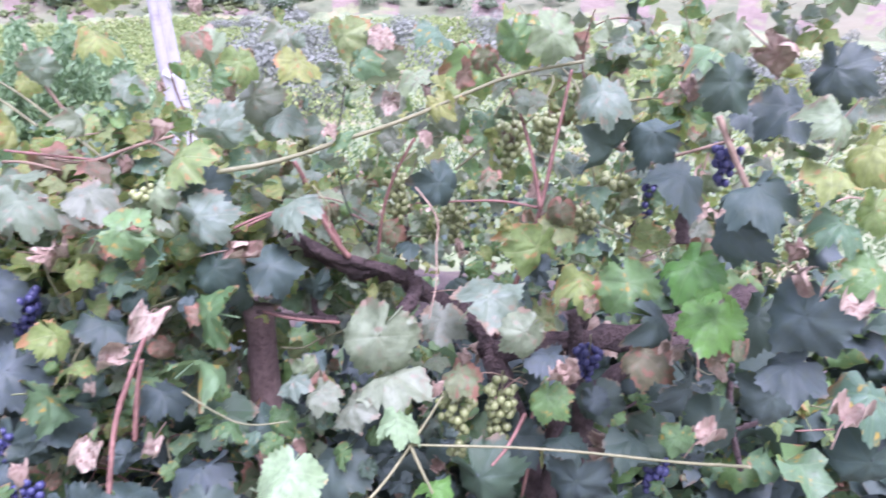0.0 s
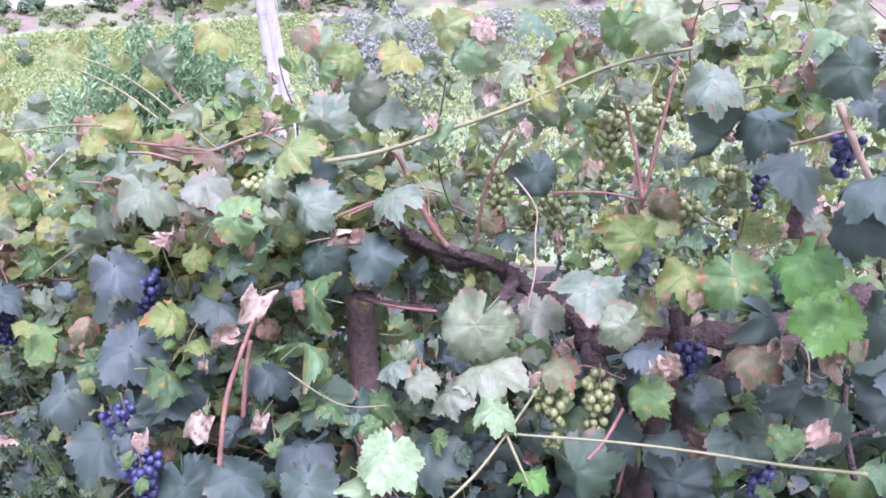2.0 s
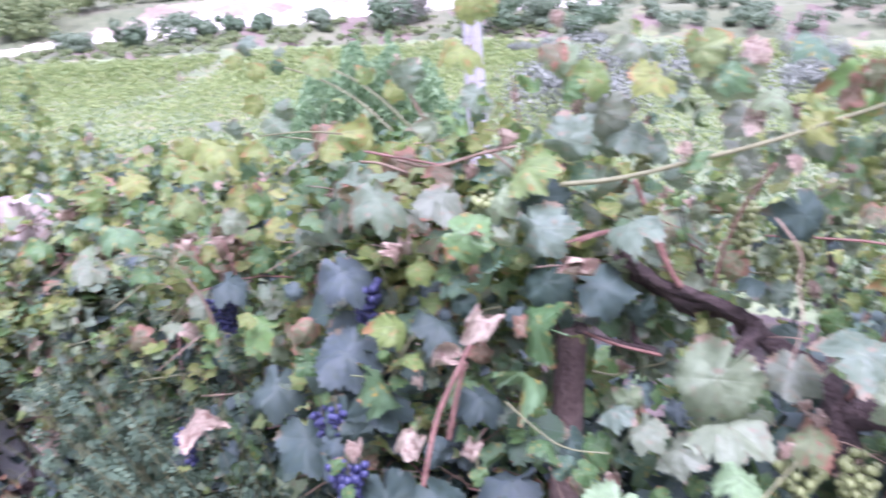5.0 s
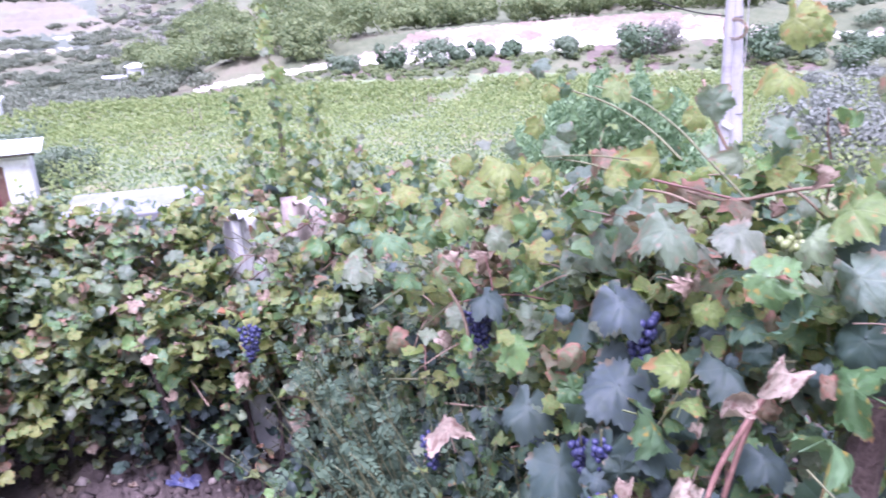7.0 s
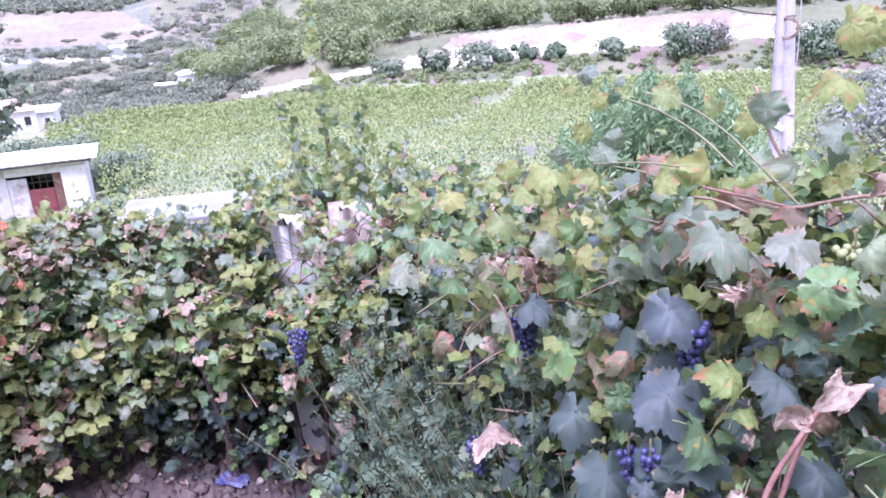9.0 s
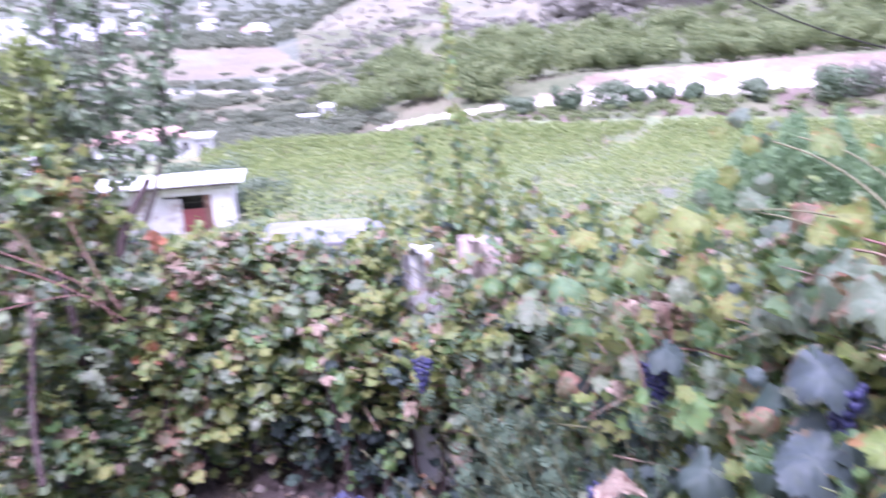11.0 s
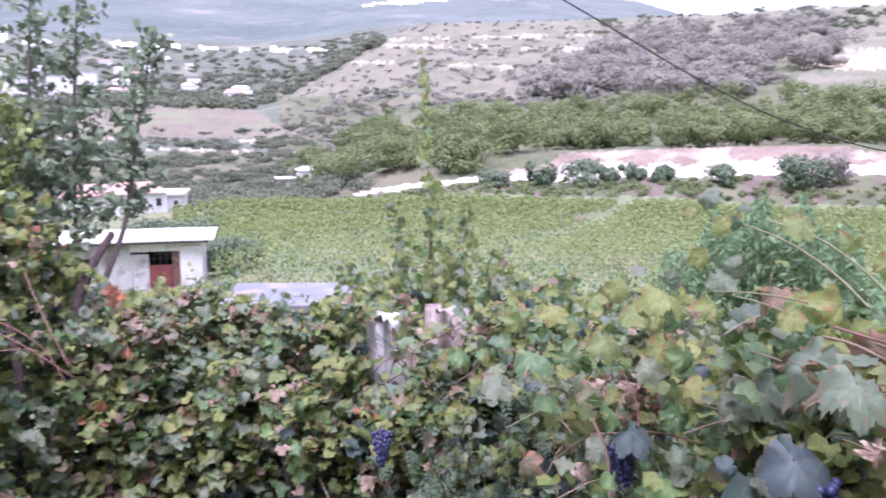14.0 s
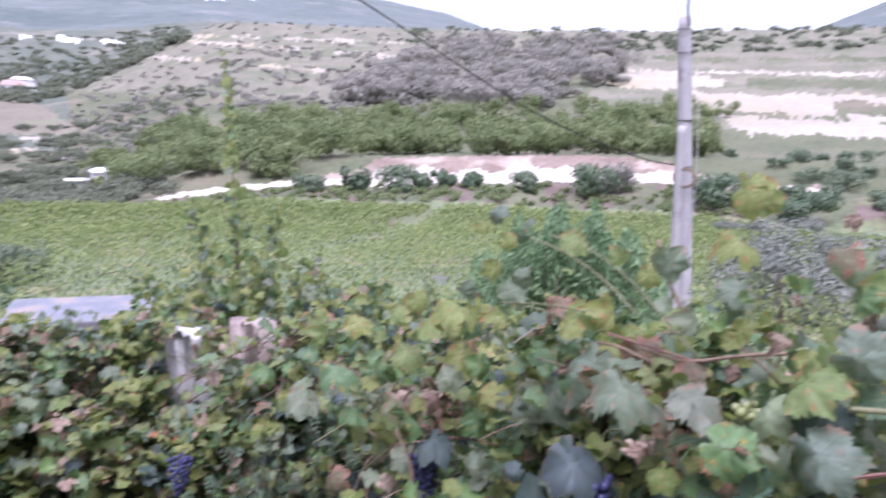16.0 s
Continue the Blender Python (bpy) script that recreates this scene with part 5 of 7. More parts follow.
def vine_fill(parent, seed, n, s0, s1, templates, size, thick, low, high, bias=0.8, back=0.0, dense=False):
    rng = np.random.default_rng(seed)
    p, nr, h = row_points(rng, n, s0, s1, thick, bias, back)
    gap = np.sin(p[:, 0] * 9.3 + p[:, 2] * 5) * np.sin(p[:, 2] * 8.7 - p[:, 0] * 4 + 0.8) + rng.normal(0, 0.3, n)
    gap[opened(p, rng)] = -9
    if dense:
        gap = np.where(gap > -5, 1.0, gap)
    if dense and parent is VINE:
        gap[h > 0.66] = -9
    if parent is VINE:
        gap[before_arm(p, rng, dense)] = -9
        bare = np.array(WOODY) - HOME
        far = np.linalg.norm(bare, axis=1)
        out = p - HOME
        near = np.linalg.norm(out, axis=1)
        for b, f in zip(bare / far[:, None], far):
            gap[(near < f + 0.03) & ((out @ b) / near > 0.9988)] = -9
    p, nr, h = p[gap > -0.62], nr[gap > -0.62], h[gap > -0.62]
    n = len(p)
    w = rng.uniform(0.45, 1.35, n) * size
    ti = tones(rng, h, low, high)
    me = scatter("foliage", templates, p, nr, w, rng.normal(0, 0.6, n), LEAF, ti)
    ob = part("foliage", me, parent, m=parent.matrix_world.inverted())
    ob["kind"] = "stuff"
    return ob


# inner fills are mostly dark leaves, colouring in the shade of the gaps
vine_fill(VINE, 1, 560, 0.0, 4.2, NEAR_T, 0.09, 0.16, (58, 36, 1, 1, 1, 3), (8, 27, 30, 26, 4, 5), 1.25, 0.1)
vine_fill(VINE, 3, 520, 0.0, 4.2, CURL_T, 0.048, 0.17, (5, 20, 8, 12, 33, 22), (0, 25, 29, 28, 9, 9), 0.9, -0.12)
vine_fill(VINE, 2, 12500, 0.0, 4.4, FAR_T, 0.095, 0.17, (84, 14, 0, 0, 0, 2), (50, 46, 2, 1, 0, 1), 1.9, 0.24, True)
rng = np.random.default_rng(9)
n = 560
az, el, d = rng.uniform(-27, 37, n), rng.uniform(-46, -5, n), rng.uniform(1.16, 1.42, n)
d = d + 0.1 * (az > 20)
way = np.stack((-np.sin(np.radians(az)) * np.cos(np.radians(el)), np.cos(np.radians(az)) * np.cos(np.radians(el)), np.sin(np.radians(el))), -1)
p = np.array((-0.07, 0.07, 1.53)) + way * d[:, None]
keep = ~((az > 20) & (el > -17)) & ~((el > -22) & (rng.uniform(0, 1, n) < 0.3))
for b in np.array(WOODY):
    q = b - np.array((-0.07, 0.07, 1.53))
    keep &= ~((way @ (q / np.linalg.norm(q)) > 0.9988) & (d < np.linalg.norm(q) + 0.03))
p, way, el = p[keep], way[keep], el[keep]
n = len(p)
# low leaves drawn from darker tones, for the shade low in the vine
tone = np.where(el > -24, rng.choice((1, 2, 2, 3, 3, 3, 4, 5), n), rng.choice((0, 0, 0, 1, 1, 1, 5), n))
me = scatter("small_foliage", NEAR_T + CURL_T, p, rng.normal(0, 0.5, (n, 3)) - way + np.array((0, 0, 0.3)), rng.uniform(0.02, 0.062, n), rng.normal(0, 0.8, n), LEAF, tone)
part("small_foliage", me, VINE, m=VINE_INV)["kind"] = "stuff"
rng = np.random.default_rng(70)
for j in range(120):
    s_ = rng.uniform(0.2, 4.2)
    x, y, top = (float(np.interp(s_, np.arange(len(ROW)), ROW[:, c])) for c in range(3))
    d = unit(HOME[:2] - np.array((x, y))) * rng.uniform(0.0, 0.38)
    q = np.array((x + d[0], y + d[1], rng.uniform(0.1, top + 0.05)))
    run, pts = rng.normal(0, 1, 3) * np.array((1, 0.4, 0.8)), [q]
    for k in range(5):
        run = run * 0.6 + rng.normal(0, 0.6, 3)
        pts.append(pts[-1] + unit(run) * rng.uniform(0.03, 0.085))
    wide = rng.uniform(0.0009, 0.0026)
    stem("tendril" if wide < 0.0015 else "cane", [tuple(v) for v in pts], (wide, wide * 0.6), (CANE_RED, CANE_GREEN, CANE_BROWN, CANE_GREEN)[j % 4], 0.08)
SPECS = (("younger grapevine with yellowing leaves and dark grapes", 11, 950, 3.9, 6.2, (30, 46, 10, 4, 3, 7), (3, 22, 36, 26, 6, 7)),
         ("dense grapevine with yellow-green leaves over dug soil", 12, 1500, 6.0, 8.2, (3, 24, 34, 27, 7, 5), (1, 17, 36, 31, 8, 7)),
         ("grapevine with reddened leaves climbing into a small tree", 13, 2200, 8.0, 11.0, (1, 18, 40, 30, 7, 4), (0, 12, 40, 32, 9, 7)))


def vine_shoots(parent, seed, count, s0, s1, reach, size, choice):
    """Young shoots that stand out of the row, with leaves along them."""
    rng = np.random.default_rng(seed)
    inv = parent.matrix_world.inverted()
    P, N, S = [], [], []
    for _ in range(count):
        s_ = rng.uniform(s0, s1)
        x, y, top = (float(np.interp(s_, np.arange(len(ROW)), ROW[:, c])) for c in range(3))
        d = unit(HOME[:2] - np.array((x, y))) * rng.uniform(-0.1, 0.25)
        q = np.array((x + d[0], y + d[1], top - rng.uniform(0.02, 0.35)))
        run, pts = np.array((rng.normal(0, 0.6), rng.normal(0, 0.4), 1.0)), [q]
        for k in range(5):
            run = run + rng.normal(0, 0.3, 3) - np.array((0, 0, 0.22))
            pts.append(pts[-1] + unit(run) * reach * rng.uniform(0.12, 0.26))
            for _ in range(2):
                P.append(pts[-1] + rng.normal(0, 0.02, 3) - np.array((0, 0, 0.015)))
                N.append(rng.normal(0, 0.6, 3) + np.array((0.3, -0.4, 0.5)))
                S.append(size * rng.uniform(0.6, 1.2) * (1.1 - 0.13 * k))
        part("cane", tube_mesh("cane", pts, (0.003, 0.0012), (CANE_RED, CANE_GREEN)[_ % 2], 5), parent, m=inv)
    P, N, S = np.array(P), np.array(N), np.array(S)
    keep = ~opened(P, rng)
    P, N, S = P[keep], N[keep], S[keep]
    me = scatter("shoot_leaves", MID_T, P, N, S, rng.normal(0, 0.8, len(P)), LEAF, rng.choice(choice, len(P)))
    part("shoot_leaves", me, parent, m=inv)["kind"] = "stuff"


# pale tones put the light on the upper leaves into colour
sprays(VINE, 82, 70, 0.4, 3.0, 0.058, (2, 22, 34, 38, 2, 2), (0, 16, 40, 42, 1, 1), 0.95, -0.2, 0.05)
sprays(VINE, 85, 46, 2.5, 3.5, 0.06, (2, 18, 30, 46, 2, 2), (0, 12, 40, 46, 1, 1), 0.6, 0.06, 0.05)
sprays(VINE, 83, 80, 2.9, 4.4, 0.062, (4, 30, 34, 24, 3, 5), (0, 22, 42, 30, 2, 4), 0.62, -0.1, 0.055)
sprays(VINE, 84, 50, 3.1, 4.6, 0.066, (2, 30, 40, 20, 3, 5), (0, 24, 48, 24, 1, 3), 0.5, 0.12, 0.06)
vine_shoots(VINE, 81, 16, 1.6, 4.2, 0.26, 0.062, (1, 2, 2, 3, 3))
VINES = []
TIERS = {11: ((20, 190, 3.9, 6.2, 0.078, -0.3, 0.16, None), (40, 90, 3.9, 6.2, 0.085, -0.85, 0.0, -0.1), (41, 120, 4.0, 6.1, 0.085, -0.8, 0.34, 0.05)),
         12: ((20, 340, 6.0, 8.2, 0.09, -0.4, 0.4, None), (40, 170, 6.0, 8.2, 0.095, -0.82, 0.26, -0.36)),
         13: ((20, 150, 8.0, 9.0, 0.09, -0.45, 0.42, None), (21, 330, 8.7, 11.0, 0.095, -0.9, 0.52, None), (40, 80, 8.0, 8.8, 0.095, -0.82, 0.28, -0.42))}
for text, seed, n, s0, s1, low, high in SPECS:
    k = int((s0 + s1) / 2)
    v = thing("grapevine", text, "grapevine", "vines along the terrace", (ROW[k, 0], ROW[k, 1], -0.95))
    # dark inner leaves colour in the shade behind the front sprays
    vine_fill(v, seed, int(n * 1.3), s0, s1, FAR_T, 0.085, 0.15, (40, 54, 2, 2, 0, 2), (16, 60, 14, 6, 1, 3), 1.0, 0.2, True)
    for extra, count, t0, t1, size, foot, bulge, crown in TIERS[seed]:
        sprays(v, seed + extra, count, t0, t1, size, low if extra < 40 or seed == 13 else (75, 24, 0, 0, 0, 1), high if extra < 40 or seed == 13 else (60, 36, 0, 3, 0, 1), foot, bulge, 0.07, crown)
    rng = np.random.default_rng(seed)
    for j in range(3):
        x, y = ROW[k, 0] + rng.normal(0, 0.3), ROW[k, 1] + rng.normal(0, 0.15)
        pts = [(x, y, -1.15)] + [(x + rng.normal(0, 0.05) * q, y + 0.06 * q, -1.15 + 0.2 * q) for q in range(1, 5)]
        part("trunk", tube_mesh("trunk", pts, (0.035, 0.018), BARK, 9, 0.14, seed + j), v, m=v.matrix_world.inverted())
    for j in range(70):
        s_ = rng.uniform(s0, s1)
        x, y, top = (float(np.interp(s_, np.arange(len(ROW)), ROW[:, c])) for c in range(3))
        d = unit(HOME[:2] - np.array((x, y))) * rng.uniform(0.1, 0.34)
        x, y, z = x + d[0], y + d[1], rng.uniform(-0.3, top)
        e = rng.normal(0, 0.22, 3)
        part("cane", tube_mesh("cane", ((x - e[0], y - e[1] * 0.4, z - 0.1), (x, y, z + 0.05), (x + e[0], y + e[1] * 0.4, z + e[2] * 0.5)), (0.004, 0.0018), (CANE_RED, CANE_BROWN, CANE_BROWN, CANE_GREEN)[j % 4], 5), v, m=v.matrix_world.inverted())
    vine_shoots(v, seed + 60, {11: 24, 12: 14, 13: 34}[seed], s0, s1, 0.4, 0.075, (1, 1, 2, 2, 2, 3, 3))
    VINES.append(v)
rng = np.random.default_rng(95)
P, S = [], []
for az, el, r, n in ((76.0, -14.3, 3.9, 7), (80.6, -8.8, 4.3, 8), (83.2, -8.6, 4.3, 5), (82.0, -9.6, 4.2, 4), (74.5, -18.5, 3.7, 3), (69.0, -21.5, 3.3, 3), (51.6, -21.5, 3.2, 6), (56.0, -23.5, 3.2, 4), (78.5, -22.0, 3.7, 3), (48.5, -23.5, 3.0, 4)):
    P.append(np.array(spot(az, r, el)) + rng.normal(0, 0.045, (n, 3)))
    S.append(rng.uniform(0.04, 0.085, n))
P, S = np.vstack(P), np.concatenate(S)
me = scatter("autumn_leaves", MID_T + CURL_T, P, rng.normal(0, 0.6, P.shape) + np.array((0.5, -0.3, 0.6)), S, rng.normal(0, 0.9, len(P)), LEAF, rng.choice((AUTUMN, AUTUMN, RUSSET), len(P)))
part("autumn_leaves", me, VINES[2], "orange-red autumn leaves", VINES[2].matrix_world.inverted())["kind"] = "stuff"
for k, (a0, r0, a1, e1, w) in enumerate(((55.0, 3.35, 54.8, -27.5, 0.014), (56.9, 3.4, 57.8, -27.8, 0.018), (60.2, 3.5, 59.0, -26.0, 0.03), (61.5, 3.55, 62.4, -25.5, 0.035), (62.6, 3.6, 64.6, -25.0, 0.022), (63.6, 3.6, 63.0, -26.0, 0.016), (60.8, 3.45, 57.5, -26.6, 0.02))):
    x, y = polar(a0, r0)
    x1, y1 = polar(a1, r0 + 0.1)
    z1 = float(HOME[2] + r0 * math.tan(radians(e1)))
    pts = [(x, y, -1.15), (x * 0.8 + x1 * 0.2 + 0.02, y * 0.8 + y1 * 0.2 - 0.02, -0.85), (x * 0.4 + x1 * 0.6 - 0.02, y * 0.4 + y1 * 0.6 + 0.02, -0.62), (x1, y1, z1)]
    part("trunk", tube_mesh("trunk", pts, (w, w * 0.7), BARK, 9, 0.14, 40 + k), VINES[1], m=VINES[1].matrix_world.inverted())

# ---------------------------------------------------------------- utility pole with its brace


base_xy = polar(16.9, 12.0)
pole_base = float(ground_z(*base_xy))
pole = thing("utility_pole", "grey concrete utility pole with a brace and a coil of cable", "utility pole", "", (*base_xy, pole_base))
P_INV = pole.matrix_world.inverted()
part("shaft", tube_mesh("shaft", ((base_xy[0], base_xy[1], pole_base - 0.3), spot(17.3, 12, -16), spot(18.45, 12, -3.2), spot(19.5, 12, 7.9)), (0.125, 0.12, 0.112, 0.095), POLE_GREY, 18), pole, m=P_INV)
bx, by = polar(18.5, 12.0)
part("brace", tube_mesh("brace", ((bx, by, pole_base - 0.3), spot(18.05, 11.95, -16.4), spot(18.62, 11.92, -8.9), spot(18.98, 11.86, 0.2)), (0.11, 0.1, 0.08, 0.06), POLE_GREY, 16), pole, "leaning concrete brace", P_INV)


def ring_pts(centre, rad, n=14, tilt=0.0, turns=1.0):
    return [(centre[0] + rad * math.cos(a), centre[1] + rad * 0.9 * math.sin(a), centre[2] + tilt * math.sin(a * 0.5 + 1)) for a in np.linspace(0, 2 * math.pi * turns, int(n * turns) + 1)]


for el, wid in ((-2.75, 0.006), (0.6, 0.009), (5.4, 0.005), (7.0, 0.005), (-9.4, 0.005), (-12.0, 0.004)):
    c = spot(18.75 + (el + 0.0) * 0.095, 12, el)
    part("band", tube_mesh("band", ring_pts(c, 0.125), (wid, wid), DARK_METAL, 6), pole, "dark steel band", P_INV)
c = spot(18.4, 11.84, -3.6)
loops = [(c[0] + 0.17 * math.cos(a) * (1 + 0.12 * math.sin(a * 0.37)), c[1] - 0.02 - 0.01 * math.sin(a * 1.3), c[2] + 0.14 * math.sin(a) * (1 + 0.15 * math.cos(a * 0.23))) for a in np.linspace(0, 2 * math.pi * 4.3, 64)]
part("cable_coil", tube_mesh("cable_coil", loops, (0.007, 0.007), CANE_BROWN, 6), pole, "coil of thin dark cable", P_INV)
part("cable_drop", tube_mesh("cable_drop", (spot(18.0, 11.85, 2.5), spot(17.75, 11.85, -1), spot(17.6, 11.85, -4), spot(17.55, 11.85, -6), spot(17.9, 11.85, -8.5)), (0.008, 0.008), POLE_GREY, 6), pole, "", P_INV)
part("bracket", tube_mesh("bracket", (spot(19.1, 11.85, 7.3), spot(19.4, 11.85, 8.6), spot(19.2, 11.85, 9.8)), (0.02, 0.018), DARK_METAL, 8), pole, "", P_INV)
part("plate", box_mesh("plate", (0.16, 0.03, 0.07), ROOF_SHEET, 0.006), pole, "bent metal plate", P_INV @ Matrix.Translation(spot(18.3, 11.83, -10.3)) @ pose(0, 0, 0, 0, 30, 18))
cable = new("overhead_cable", tube_mesh("overhead_cable", (spot(18.9, 11.9, -2.7), spot(21.5, 11.5, -2.43), spot(27.6, 10.6, -0.37), spot(33.4, 10, 2.67), spot(39.3, 9.6, 6.17), spot(43.65, 9.4, 8.6), spot(60, 9.5, 16.5), spot(80, 12, 22)), (0.011, 0.011), DARK_METAL, 6))
tagged(cable, "thin dark cable strung down to the utility pole", "cable")

# ---------------------------------------------------------------- reeds, vineyard rows, trees


def foliage_thing(name, label, category, group, at, templates, pos, nrm, size, mats, mi, rng, kind=""):
    ob = thing(name, label, category, group, at, kind)
    me = scatter("crown", templates, pos, nrm, size, rng.normal(0, 0.7, len(pos)), mats, mi)
    part("crown", me, ob, m=ob.matrix_world.inverted())
    return ob


REED = crown_mat("reed_leaf", ((0.07, 0.15, 0.07), (0.15, 0.25, 0.12), (0.25, 0.37, 0.185)), 0.5, 0.3, 1.5)
ROW_LEAF = crown_mat("row_leaf", ((0.12, 0.185, 0.06), (0.215, 0.285, 0.1), (0.33, 0.375, 0.155)), 0.6, 0.45, 0.5)
WOOD_LEAF = crown_mat("wood_leaf", ((0.085, 0.135, 0.055), (0.17, 0.225, 0.095), (0.28, 0.32, 0.145)), 0.7, 0.4, 0.11)
# paler than the near olive leaf: distance haze put into the tones
HAZY_OLIVE = crown_mat("hazy_olive_leaf", ((0.24, 0.245, 0.21), (0.3, 0.3, 0.26), (0.37, 0.36, 0.315)), 0.8, 0.45, 0.08)
BANK_LEAF = crown_mat("bank_bush_leaf", ((0.12, 0.18, 0.035), (0.22, 0.285, 0.06), (0.33, 0.37, 0.1)), 0.7, 0.4, 0.3)
NEAR_OLIVE = crown_mat("near_olive_leaf", ((0.12, 0.145, 0.115), (0.185, 0.21, 0.175), (0.27, 0.29, 0.25)), 0.7, 0.3, 0.4)
DARK_BUSH = crown_mat("dark_bush_leaf", ((0.045, 0.085, 0.042), (0.08, 0.135, 0.07), (0.125, 0.185, 0.105)), 0.6, 0.15, 0.6)
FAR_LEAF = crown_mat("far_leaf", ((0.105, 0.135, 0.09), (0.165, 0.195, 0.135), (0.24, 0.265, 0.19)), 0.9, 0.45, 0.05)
BUSH_LEAF = crown_mat("bush_leaf", ((0.085, 0.135, 0.075), (0.14, 0.195, 0.12), (0.21, 0.265, 0.18)), 0.7, 0.35, 0.6)

rng = np.random.default_rng(31)
n = 24000
az, r = rng.normal(26.5, 4.2, n), rng.uniform(14, 18.5, n)
x, y = polar(az, r)
base = ground_z(x, y)
h = rng.uniform(0.0, 1.0, n) ** 0.75
tall = 2.75 + 0.3 * np.sin(az * 2.1) + 0.25 * np.sin(az * 5.3 + r) - 0.022 * (az - 26.5) ** 2
z = base + h * np.maximum(tall, 0.4)
foliage_thing("reed_bed", "tall green reed bed behind the vines", "reeds", "", (*polar(27, 16), float(ground_z(*polar(27, 16)))), SLIM_T, np.stack((x, y, z), -1),
              rng.normal(0, 0.8, (n, 3)) * np.array((1, 1, 0.5)) + np.array((0.2, -0.7, 0.5)), rng.uniform(0.1, 0.24, n), [REED], np.zeros(n, int), rng, "stuff")


ROW_DIR = np.array((0.86, 0.5))
ROW_NRM = np.array((-0.5, 0.86))
c0 = np.array(polar(45, 52))
stakes = []
TRACK = [np.array(polar(48.4, 53)), np.array(polar(35.5, 84))]
along = unit(TRACK[1] - TRACK[0])
TRACK.append(np.array((-along[1], along[0])))
for k in range(-18, 15):
    o = c0 + ROW_NRM * 2.5 * k
    s = np.arange(-75, 75, 0.016)
    rng = np.random.default_rng(200 + k)
    s = s + rng.uniform(-0.05, 0.05, len(s))
    x, y = o[0] + ROW_DIR[0] * s, o[1] + ROW_DIR[1] * s
    rr, aa = np.hypot(x - HOME[0], y - HOME[1]), np.degrees(np.arctan2(-(x - HOME[0]), y - HOME[1]))
    keep = (rr > 8.5) & (rr < np.interp(aa, (52, 58, 64, 68, 71), (88, 86, 83, 80, 74))) & (aa < 72.0 + np.clip(60 - rr, 0, 60) * 0.2) & (aa > -34) & ~((aa < 34) & (aa > 18.5) & (rr < 22)) & ~((np.abs(s - 3) < 0.9)) & ~((aa > 69.2) & (rr > 13) & (rr < 37)) & ~((aa > 66) & (rr > 34) & (rr < 41)) & (np.abs((x - TRACK[0][0]) * TRACK[2][0] + (y - TRACK[0][1]) * TRACK[2][1]) > 0.9)
    x, y, rr = x[keep], y[keep], rr[keep]
    if len(x) < 60:
        continue
    n = len(x)
    z = ground_z(x, y) + 0.3 + rng.beta(2.2, 1.8, n) * np.interp(rr, (10, 45), (1.45, 1.05)) + 0.12 * np.sin(s[keep] * 2.1) + 0.1 * np.sin(s[keep] * 5.3)
    side = rng.normal(0, 0.16, n)
    pos = np.stack((x + ROW_NRM[0] * side, y + ROW_NRM[1] * side, z), -1)
    mid = len(x) // 2
    foliage_thing("vineyard_row", "trellised vine row in the vineyard below", "vine row", "vineyard rows", (x[mid], y[mid], float(ground_z(x[mid], y[mid]))), CARD_T, pos,
                  rng.normal(0, 0.7, (n, 3)) + np.array((0.15, -0.5, 0.7)), rng.uniform(0.12, 0.22, n) * np.clip(rr / 45, 0.45, 1.6), [ROW_LEAF], np.zeros(n, int), rng, "stuff")
    for q in (v for v in range(4, n, max(1, n // 6)) if rr[v] > 46):
        stakes.append((x[q], y[q], float(ground_z(x[q], y[q]))))

STAKE = box_mesh("stake", (0.055, 0.055, 1.75), STONE, 0.01, (0, 0, 0.8))
for k, at in enumerate(stakes[::2]):
    ob = new("stake", STAKE)
    ob.matrix_world = Matrix.Translation(at) @ pose(0, 0, 0, (k * 37 % 9) - 4, (k * 23 % 9) - 4, k * 41 % 90)
    tagged(ob, "pale wooden stake standing in a vineyard row", "stake", "vineyard stakes")


def crown_points(rng, n, at, width, height, lobes=7):
    """Leaf places in a crown of several uneven lobes."""
    pos, nrm = [], []
    for _ in range(lobes):
        c = np.array((rng.normal(0, 0.24) * width, rng.normal(0, 0.24) * width, height * rng.uniform(0.3, 0.8)))
        p, d = blob(rng, n // lobes, c, np.array((width * 0.3, width * 0.3, height * 0.24)) * rng.uniform(0.7, 1.2))
        pos.append(p)
        nrm.append(d)
    pos, nrm = np.vstack(pos), np.vstack(nrm)
    return pos + np.asarray(at), nrm + np.array((0, 0, 0.45)) + rng.normal(0, 0.22, nrm.shape)


def wood(name, label, seed, count, az_r, size, leaf, mat, per, keep=None, squat=1.0):
    """A stretch of trees too many to count, as one body of leaves."""
    rng = np.random.default_rng(seed)
    P, N, S = [], [], []
    for _ in range(count):
        a, r = rng.uniform(*az_r[0]), math.exp(rng.uniform(math.log(az_r[1][0]), math.log(az_r[1][1])))
        if keep and not keep(a, r):
            continue
        x, y = polar(a, r)
        w = rng.uniform(*size)
        p, q = crown_points(rng, per, (x, y, float(ground_z(x, y)) - 0.1 * w), w * squat, w * rng.uniform(0.75, 1.1) / squat)
        P.append(p)
        N.append(q)
        S.append(rng.uniform(0.7, 1.3, len(p)) * leaf)
    P, N, S = np.vstack(P), np.vstack(N), np.concatenate(S)
    a, r = (az_r[0][0] + az_r[0][1]) / 2, (az_r[1][0] + az_r[1][1]) / 2
    x, y = polar(a, r)
    return foliage_thing(name, label, "woods", "", (x, y, float(ground_z(x, y))), CARD_T, P, N, S, [mat], np.zeros(len(P), int), rng, "stuff")


